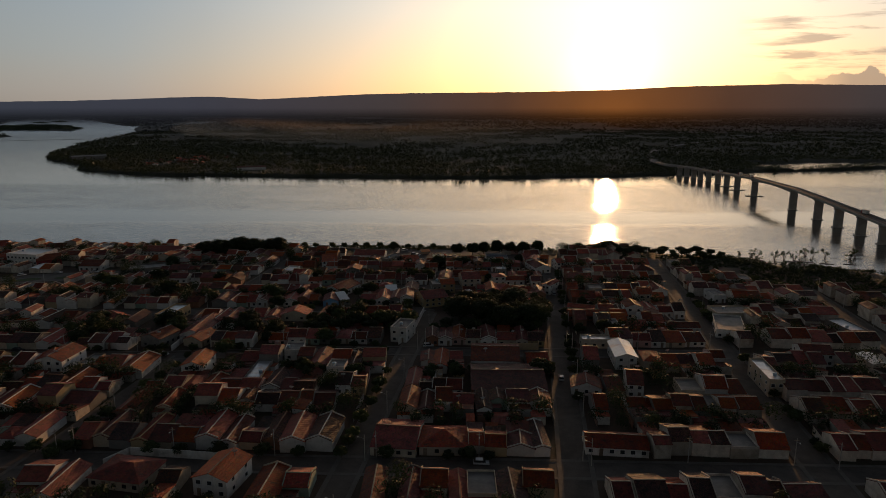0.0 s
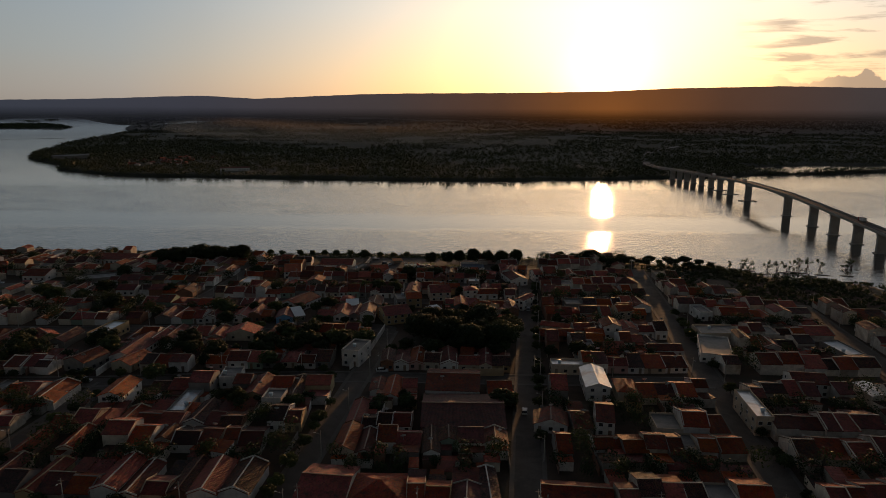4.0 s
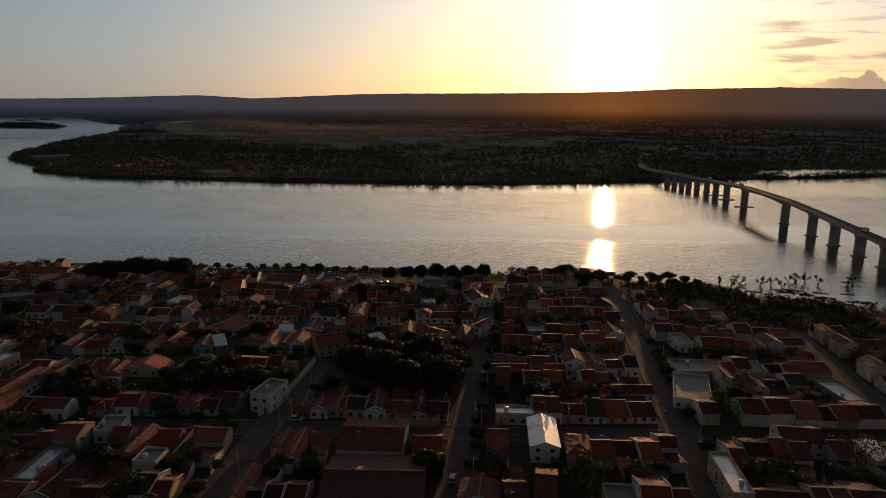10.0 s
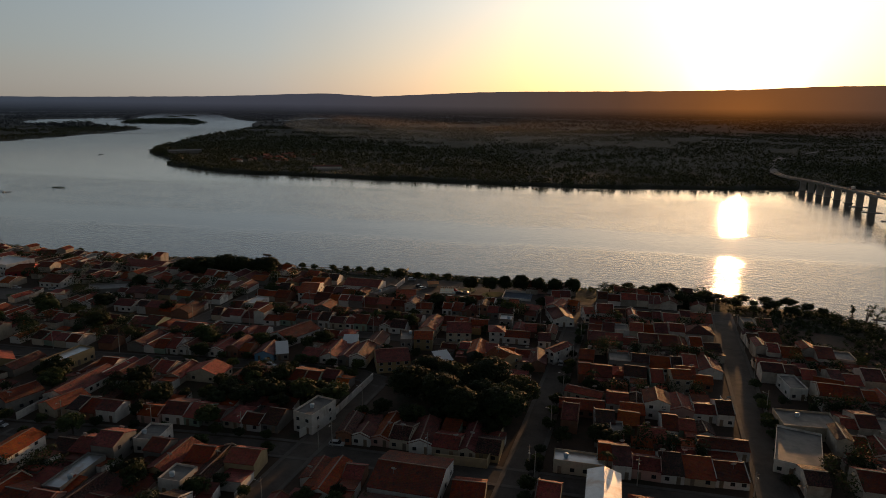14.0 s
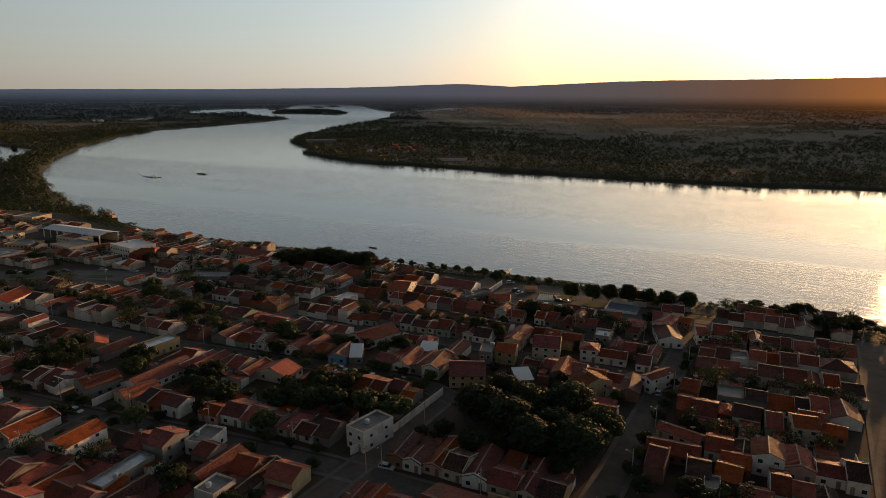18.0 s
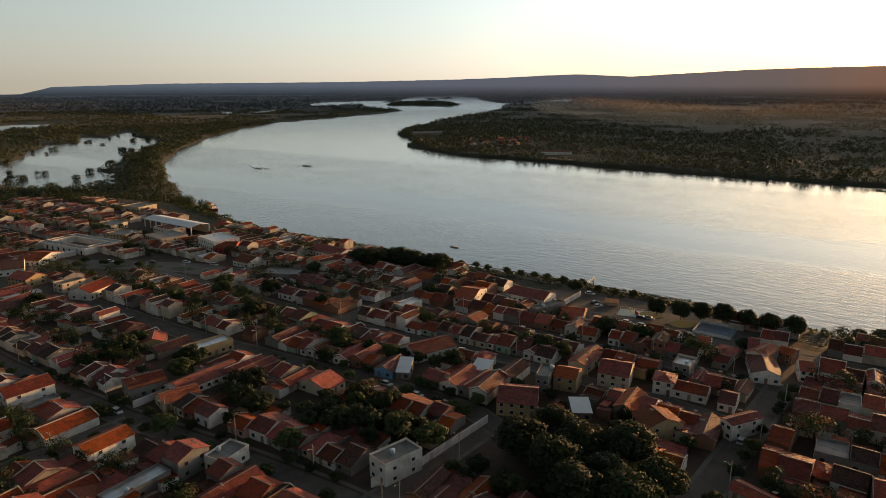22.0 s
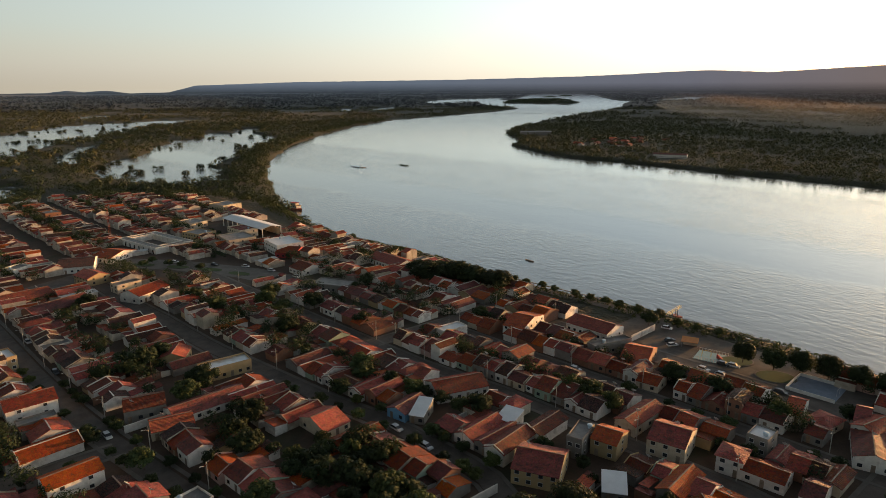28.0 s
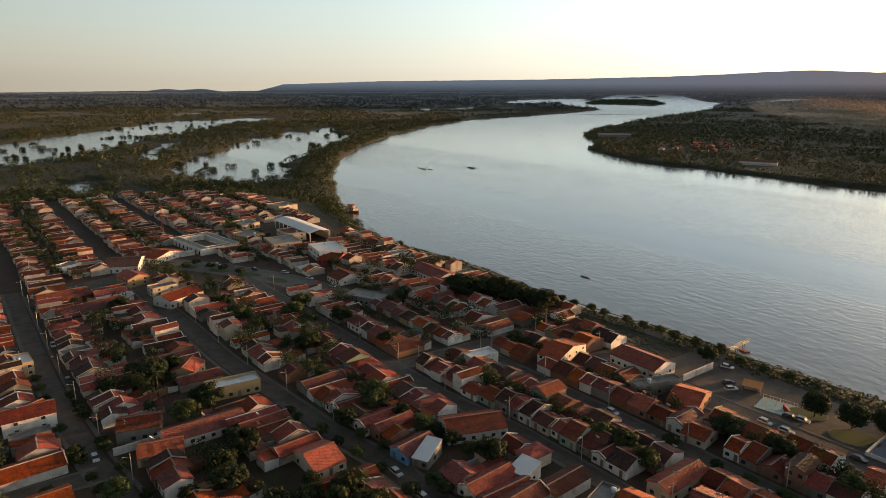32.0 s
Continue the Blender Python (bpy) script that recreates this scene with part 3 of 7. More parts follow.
# the table hills on the skyline
PROFILE = [(-60, 1.7), (-30, 1.9), (-16, 1.85), (-10, 2.06), (-2, 1.98), (3.5, 1.75), (10, 1.65), (21, 1.55), (25, 1.45), (29, 1.25), (33.7, 1.0), (38, 1.2), (41, 1.1), (44, .95), (48, .8), (58, .58), (65, .5),
           (72, .42), (80, .15), (82, -.38), (85, -.44), (86.5, -.2), (88, -.34), (89, -.2), (90.5, -.38), (101, -.5), (130, -.5), (180, -.5)]
EYE_Z, FAR = 100.0, 4650.0
hv, hf = [], []
az = np.arange(-60, 181, 0.4)
el = np.interp(az, [p for p, _ in PROFILE], [q for _, q in PROFILE]) + 0.008 * np.sin(az * 3.1) + 0.006 * np.sin(az * 7.7)
for i, (a_, e_) in enumerate(zip(az, el)):
    dx, dy = -math.sin(radians(a_)), math.cos(radians(a_))
    for r, k in ((FAR - 260, 0.0), (FAR - 120, 0.45), (FAR - 20, 0.93), (FAR, 1.0), (FAR + 250, 1.0)):
        top = EYE_Z + math.tan(radians(e_)) * FAR
        bump = 70 * noise.noise((a_ * 0.6, k * 3, 1.0)) * (k in (0.0, 0.45))
        hv.append((dx * (r + bump), 90 + dy * (r + bump), -6 + (top + 6) * k))
for i in range(len(az) - 1):
    for k in range(4):
        p = i * 5 + k
        hf.append((p, p + 1, p + 6, p + 5))
# the hills take their painted haze glow from the distance material
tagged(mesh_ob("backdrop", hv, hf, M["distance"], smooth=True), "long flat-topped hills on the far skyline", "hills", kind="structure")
# ---- bridge ----
def build_bridge():
    br = thing("bridge", "long concrete road bridge on tall wall piers over the river", "bridge")
    piers = [(42, 1040), (51, 1018), (60, 997), (68, 977), (77, 953), (87, 927), (95, 895), (103, 854), (115, 796), (136, 689), (146, 630), (153, 590), (160, 552), (166, 518), (172, 484), (178, 450), (183, 416), (188, 382)]
    hts = [14.2, 14.7, 15, 15, 15.1, 15.6, 16.8, 18.8, 21, 21.5, 20, 18.6, 17.2, 16, 14.8, 13.8, 12.8, 12]
    line = [(4, 1200, 9), (16, 1128, 10.6), (30, 1072, 12.8)] + [(x, y, h) for (x, y), h in zip(piers, hts)] + [(193, 348, 11), (198, 312, 9.5)]
    d = Geo()
    sides = []
    for i, (x, y, h) in enumerate(line):
        x0, y0, _ = line[max(i - 1, 0)]
        x1, y1, _ = line[min(i + 1, len(line) - 1)]
        n = Vector((y1 - y0, x0 - x1)).normalized()
        sides.append((Vector((x, y)), n, h))
    rail = [Geo(), Geo()]
    road = Geo()
    for (p, n, h), (q, m_, k) in zip(sides, sides[1:]):
        for s in range(4):
            u, w = s / 4, (s + 1) / 4
            ring = []
            for f in (u, w):
                c, nn, z = p.lerp(q, f), n.lerp(m_, f), h + (k - h) * f
                haunch = 1.9 + (2.2 * abs(2 * f - 1) ** 2 if 20.5 < min(h, k) else 0.3 * abs(2 * f - 1))
                ring.append((c, nn, z, haunch))
            a, b_ = ring
            L = lambda r, off, zz: (r[0].x + r[1].x * off, r[0].y + r[1].y * off, r[2] + zz)
            d.hexa([L(a, -3, -a[3]), L(a, 3, -a[3]), L(b_, 3, -b_[3]), L(b_, -3, -b_[3]), L(a, -3, -0.5), L(a, 3, -0.5), L(b_, 3, -0.5), L(b_, -3, -0.5)])
            d.hexa([L(a, -5.2, -0.5), L(a, 5.2, -0.5), L(b_, 5.2, -0.5), L(b_, -5.2, -0.5), L(a, -5.2, 0), L(a, 5.2, 0), L(b_, 5.2, 0), L(b_, -5.2, 0)])
            road.hexa([L(a, -4.4, 0.005), L(a, 4.4, 0.005), L(b_, 4.4, 0.005), L(b_, -4.4, 0.005), L(a, -4.4, .06), L(a, 4.4, .06), L(b_, 4.4, .06), L(b_, -4.4, .06)])
            for g, o in zip(rail, (-5.2, 4.95)):
                g.hexa([L(a, o, 0), L(a, o + .25, 0), L(b_, o + .25, 0), L(b_, o, 0), L(a, o, .9), L(a, o + .25, .9), L(b_, o + .25, .9), L(b_, o, .9)])
    deck = d.ob("deck", M["concrete"], br)
    road.ob("roadway", M["asphalt"], deck, "grey asphalt roadway")
    for g in rail:
        g.ob("parapet", M["concrete"], deck)
    for (x, y), h, (_, n, _) in zip(piers, hts, sides[3:-2]):
        g = Geo()
        t_ = Vector((-n.y, n.x))
        wide, thick = (3.5, 1.2)
        def slab(z0, z1, w, k, g=g, x=x, y=y, n=n, t_=t_):
            c = [(x + n.x * a + t_.x * b_, y + n.y * a + t_.y * b_) for a, b_ in ((-w, -k), (w, -k), (w, k), (-w, k))]
            g.hexa([(*q, z0) for q in c] + [(*q, z1) for q in c])
        slab(-3, h - 3.2, wide, thick)
        slab(h - 3.2, h - 1.9, wide + 0.7, thick + 0.3)
        pier = g.ob("pier", M["concrete"], br, "tall wall pier stained by the river")
        g = Geo()
        slab(-3, 0.6, wide + (6 if 800 > y > 780 or 900 > y > 850 else .9), thick + 1.2, g)
        g.ob("footing", M["concrete"], pier)


build_bridge()


# ---- houses ----
rng = random.Random(11)
WALLS = ["white"] * 11 + ["cream"] * 5 + ["ochre"] * 2 + ["grey"] * 5 + ["brick"] * 4 + ["pink", "green"]
ROOFS = ["tile"] * 7 + ["tile_old"] * 5 + ["tile_broken"] * 4 + ["tile_new"] * 3
COLOUR = dict(white="white", cream="cream", ochre="ochre", grey="bare grey", brick="bare brick", pink="pink", blue="blue", green="pale green", red="red")
TILE = dict(tile_broken="slipped and broken tile", tile="clay tile", tile_old="weathered brown tile", tile_new="new orange tile", sheet="metal sheet", slab="flat concrete", panel="white sheet")


def gable(g, x0, x1, y0, y1, z0, z1, along="x", over=0.35, th=0.14, split=0.5):
    """Two slabs of roof with eaves over a rectangle; ridge along x or y."""
    if along == "x":
        m_ = y0 + (y1 - y0) * split
        s0, s1 = (z1 - z0) / (m_ - y0), (z1 - z0) / (y1 - m_)
        for (ya, za, yb, zb) in ((y0 - over, z0 - over * s0, m_, z1), (m_, z1, y1 + over, z0 - over * s1)):
            g.hexa([(x0, ya, za), (x1, ya, za), (x1, yb, zb), (x0, yb, zb), (x0, ya, za + th), (x1, ya, za + th), (x1, yb, zb + th), (x0, yb, zb + th)])
    else:
        m_ = x0 + (x1 - x0) * split
        s0, s1 = (z1 - z0) / (m_ - x0), (z1 - z0) / (x1 - m_)
        for (xa, za, xb, zb) in ((x0 - over, z0 - over * s0, m_, z1), (m_, z1, x1 + over, z0 - over * s1)):
            g.hexa([(xa, y0, za), (xb, y0, zb), (xb, y1, zb), (xa, y1, za), (xa, y0, za + th), (xb, y0, zb + th), (xb, y1, zb + th), (xa, y1, za + th)])


def body_gable(g, x0, x1, y0, y1, z1, zr, along, split=0.5):
    """Walls with gable ends, from the ground to z1, ridge at zr."""
    if along == "x":
        m_ = y0 + (y1 - y0) * split
        g.face((x0, y0, -0.3), (x1, y0, -0.3), (x1, y0, z1), (x0, y0, z1))
        g.face((x1, y1, -0.3), (x0, y1, -0.3), (x0, y1, z1), (x1, y1, z1))
        g.face((x1, y0, -0.3), (x1, y1, -0.3), (x1, y1, z1), (x1, m_, zr), (x1, y0, z1))
        g.face((x0, y1, -0.3), (x0, y0, -0.3), (x0, y0, z1), (x0, m_, zr), (x0, y1, z1))
    else:
        m_ = x0 + (x1 - x0) * split
        g.face((x0, y0, -0.3), (x1, y0, -0.3), (x1, y0, z1), (m_, y0, zr), (x0, y0, z1))
        g.face((x1, y1, -0.3), (x0, y1, -0.3), (x0, y1, z1), (m_, y1, zr), (x1, y1, z1))
        g.face((x1, y0, -0.3), (x1, y1, -0.3), (x1, y1, z1), (x1, y0, z1))
        g.face((x0, y1, -0.3), (x0, y0, -0.3), (x0, y0, z1), (x0, y1, z1))


def openings(root, w, d, h, storeys, side_windows=False, framed=False):
    """Door and windows on the street front, windows on the back."""
    n = max(2, int(w / 2.6))
    door = rng.randrange(n)
    for s in range(storeys):
        zb = s * h / storeys
        for i in range(n):
            x = -w / 2 + (i + 0.5) * w / n
            if s == 0 and i == door:
                Geo().box(x - .5, -.05, -.2, x + .5, .06, 2.1).ob("door", M["wood"], root)
            else:
                window(root, x, -0.001, zb + .85, 1.1, 1.0, 0, framed)
    if side_windows:
        for s in range(storeys):
            for i in range(max(1, int(d / 4.5))):
                y = (i + 0.5) * d / max(1, int(d / 4.5))
                window(root, w / 2, y, s * h / storeys + .95, 1.0, .9, 1, framed)
                window(root, -w / 2, y, s * h / storeys + .95, 1.0, .9, 2, framed)


def window(root, x, y, z, w, h, side, framed=False):
    g = Geo()
    if side == 0:
        g.box(x - w / 2, y - .05, z, x + w / 2, y + .06, z + h)
    elif side == 1:
        g.box(x - .06, y - w / 2, z, x + .05, y + w / 2, z + h)
    elif side == 2:
        g.box(x - .05, y - w / 2, z, x + .06, y + w / 2, z + h)
    else:
        g.box(x - w / 2, y - .06, z, x + w / 2, y + .05, z + h)
    ob = g.ob("window", M["dark"], root)
    if framed:
        f, n, e = Geo(), .09, .07
        for p0, p1, q0, q1 in ((-w / 2 - n, w / 2 + n, -n, 0), (-w / 2 - n, w / 2 + n, h, h + n), (-w / 2 - n, -w / 2, 0, h), (w / 2, w / 2 + n, 0, h)):
            if side in (0, 3):
                f.box(x + p0, y - e, z + q0, x + p1, y + e, z + q1)
            else:
                f.box(x - e, y + p0, z + q0, x + e, y + p1, z + q1)
        f.ob("frame", M["dish"], ob, "pale window frame")


FAR_V, FAR_F, FAR_M = [], [], []
FAR_MATS = ["plaster_far", "tile_far", "tile_old_far", "tile_broken_far", "tile_new_far", "slab", "sheet", "panel"]


def far_house(x, y, deg, wall_geo, roof_geo, roof):
    """Joined into the one mesh of distant houses."""
    m_ = pose(x, y, TOWN_Z, 0, 0, deg)
    for g, mat in ((wall_geo, 0), (roof_geo, FAR_MATS.index(roof + "_far" if roof.startswith("tile") else roof))):
        i = len(FAR_V)
        FAR_V.extend(tuple(m_ @ Vector(p)) for p in g.v)
        FAR_F.extend(tuple(i + k for k in f) for f in g.f)
        FAR_M.extend([mat] * len(g.f))


def near(x, y):
    return (x + 78) ** 2 + (y - 222) ** 2 < NEAR_R ** 2


def middling(x, y):
    return (x + 130) ** 2 + (y - 225) ** 2 < MID_R ** 2


SPOTS = []
MID_R = 162
NEAR_R = 100


def house(x, y, deg, w, d, style, wall, roof, storeys=1, pitch=0.38, split=0.5, name="house", label="", sides=False, h=None, own=False, parapet=0):
    """A house whose street front runs through (x, y); it reaches d back along its own y."""
    h = h or 2.6 * storeys + 0.2
    root_geo, rg = Geo(), Geo()
    th = 0.14
    if style in ("x", "y"):
        span = d if style == "x" else w
        zr = h + pitch * min(span, 12) * 0.5
        body_gable(root_geo, -w / 2, w / 2, 0, d, h, zr, style, split)
        over = 0.4
        if parapet:
            for sx in ((-1, 1) if parapet > 1 else (1,)):
                e = sx * w / 2
                x0, x1 = min(e, e - sx * .16), max(e, e - sx * .16)
                if style == "x":
                    m_ = d * split
                    for ya, za, yb, zb in ((-.15, h, m_, zr), (m_, zr, d + .15, h)):
                        root_geo.hexa([(x0, ya, za), (x1, ya, za), (x1, yb, zb), (x0, yb, zb), (x0, ya, za + .5), (x1, ya, za + .5), (x1, yb, zb + .5), (x0, yb, zb + .5)])
                else:
                    ye = -.12 if sx > 0 else d - .05
                    for xa, za, xb, zb in ((-w / 2 - .1, h, 0, zr), (0, zr, w / 2 + .1, h)):
                        root_geo.hexa([(xa, ye, za), (xb, ye, zb), (xb, ye + .17, zb), (xa, ye + .17, za), (xa, ye, za + .5), (xb, ye, zb + .5), (xb, ye + .17, zb + .5), (xa, ye + .17, za + .5)])
        if style == "x":
            gable(rg, -w / 2 - .1, w / 2 + .1, 0, d, h + .02, zr + .02, "x", over, th, split)
        else:
            gable(rg, -w / 2, w / 2, -.3, d + .2, h + .02, zr + .02, "y", over, th, split)
    elif style == "hip":
        zr = h + pitch * min(w, d) / 2
        root_geo.box(-w / 2, 0, -.3, w / 2, d, h)
        o = 0.5
        x0, x1, y0, y1 = -w / 2 - o, w / 2 + o, -o, d + o
        if w > d:
            r0, r1 = (x0 + (d + 2 * o) / 2, d / 2, zr), (x1 - (d + 2 * o) / 2, d / 2, zr)
        else:
            r0, r1 = (0, y0 + (w + 2 * o) / 2, zr), (0, y1 - (w + 2 * o) / 2, zr)
        a, b_, c, e = (x0, y0, h), (x1, y0, h), (x1, y1, h), (x0, y1, h)
        if w > d:
            for f in ((a, b_, r1, r0), (b_, c, r1), (c, e, r0, r1), (e, a, r0), (e, c, b_, a)):
                rg.face(*f)
        else:
            for f in ((a, b_, r0), (b_, c, r1, r0), (c, e, r1), (e, a, r0, r1), (e, c, b_, a)):
                rg.face(*f)
    elif style == "shed":
        zr = h + pitch * d * 0.5
        root_geo.hexa([(-w / 2, 0, -.3), (w / 2, 0, -.3), (w / 2, d, -.3), (-w / 2, d, -.3), (-w / 2, 0, h), (w / 2, 0, h), (w / 2, d, zr), (-w / 2, d, zr)])
        rg.hexa([(-w / 2 - .1, -.4, h + .02), (w / 2 + .1, -.4, h + .02), (w / 2 + .1, d + .2, zr + .04), (-w / 2 - .1, d + .2, zr + .04),
                 (-w / 2 - .1, -.4, h + .16), (w / 2 + .1, -.4, h + .16), (w / 2 + .1, d + .2, zr + .18), (-w / 2 - .1, d + .2, zr + .18)])
    else:   # flat roof behind a parapet
        root_geo.box(-w / 2, 0, -.3, w / 2, d, h)
        for q in ((-w / 2, 0, w / 2, .15), (-w / 2, d - .15, w / 2, d), (-w / 2, .15, -w / 2 + .15, d - .15), (w / 2 - .15, .15, w / 2, d - .15)):
            root_geo.box(q[0], q[1], h, q[2], q[3], h + .7)
        rg.box(-w / 2 + .16, .16, h + .01, w / 2 - .16, d - .16, h + .12)
    cap = None
    if style == "x" and roof.startswith("tile"):
        cap = Geo().box(-w / 2 - .1, d * split - .16, zr + .1, w / 2 + .1, d * split + .16, zr + .26)
    elif style == "y" and roof.startswith("tile"):
        cap = Geo().box(-.16, -.3, zr + .1, .16, d + .2, zr + .26)
    if name == "house" and not own:
        name = "two_storey_house" if storeys > 1 else dict(x="row_house", y="gabled_house", hip="hipped_house", shed="lean_to_house", flat="box_house")[style]
    if not own and (not near(x, y) or name == "outbuilding" and (x + 78) ** 2 + (y - 222) ** 2 > 78 ** 2):
        if cap:
            root_geo.v, root_geo.f = root_geo.v + cap.v, root_geo.f + [tuple(len(root_geo.v) + k for k in f) for f in cap.f]
        if not middling(x, y) or name == "outbuilding" and (x + 100) ** 2 + (y - 225) ** 2 > 112 ** 2:
            return far_house(x, y, deg, root_geo, rg, roof)
        plain = root_geo.ob(name, M[wall])
        plain.matrix_basis = pose(x, y, TOWN_Z, 0, 0, deg)
        rg.ob("roof", M[roof], plain)
        return tagged(plain, label or f"{COLOUR[wall]} {'two-storey ' if storeys > 1 else ''}town house with {TILE[roof]} roof", "outbuilding" if name == "outbuilding" else "house",
                      "outbuildings in the yards" if name == "outbuilding" else "houses of the town")
    lab = label or {"flat": f"{COLOUR[wall]} {'two-storey ' if storeys > 1 else ''}box house with {TILE[roof]} roof"}.get(
        style, f"{COLOUR[wall]} {'two-storey ' if storeys > 1 else ''}row house with {TILE[roof]} roof")
    root = thing(name, lab, "outbuilding" if name == "outbuilding" else "house", "outbuildings in the yards" if name == "outbuilding" else "houses of the town")
    root.location = (x, y, TOWN_Z)
    root.rotation_euler = (0, 0, radians(deg))
    if style != "hip" and style != "shed":
        lx, ly = rng.uniform(-.35, .35) * w, rng.uniform(.2, .8) * d
        lz = h + .12 if style == "flat" else zr - (abs(ly - d * split) / (d * (split if ly < d * split else 1 - split)) if style == "x" else abs(lx) / (w / 2)) * (zr - h) + .14
        q = pose(x, y, TOWN_Z, 0, 0, deg) @ Vector((lx, ly, lz))
        SPOTS.append((q.x, q.y, q.z, style))
    root_geo.ob("wall", M[wall], root)
    rg.ob("roof", M[roof], root)
    if cap:
        cap.ob("ridge_cap", M["mortar"], root)
    openings(root, w, d, h, storeys, sides, own and x > -260 and storeys > 1)
    return root


def annex(x, y, deg, w, d, wall, roof, h=2.3):
    """A low yard building under a single slope."""
    return house(x, y, deg, w, d, "shed", wall, roof, 1, 0.3, h=h, name="outbuilding", label=f"low {COLOUR[wall]} yard building under {TILE[roof]} lean-to roof")


U_DEG = math.degrees(math.atan2(U.y, U.x))
taken = []           # (a0, a1, b0, b1) kept free of filled-in houses
KEEP = []            # circles kept free: x, y, r


def free(x, y, r=4.0):
    return all((x - p) ** 2 + (y - q) ** 2 > (k + r) ** 2 for p, q, k in KEEP)


WALLS_YARD = []
TREES = []           # x, y, height, kind


def in_view(x, y):
    """The part of the town that lies ahead of the flight."""
    return poly_in(x, y, VIEW)


VIEW = [(-170, 40), (-20, 62), (75, 90), (160, 180), (270, 330), (260, 390), (-600, 420), (-660, 60), (-600, 0), (-330, 40)]


def poly_in(x, y, poly):
    c = False
    for (x0, y0), (x1, y1) in zip(poly, poly[1:] + poly[:1]):
        if (y0 > y) != (y1 > y) and x < (x1 - x0) * (y - y0) / (y1 - y0) + x0:
            c = not c
    return c


def inside_town(x, y):
    p = np.array([x]), np.array([y])
    return (x < 22 or y < 346 - .27 * x) and poly_distance(*p, RIVER)[0] < -13 and poly_distance(*p, TOWN_EDGE)[0] > 4


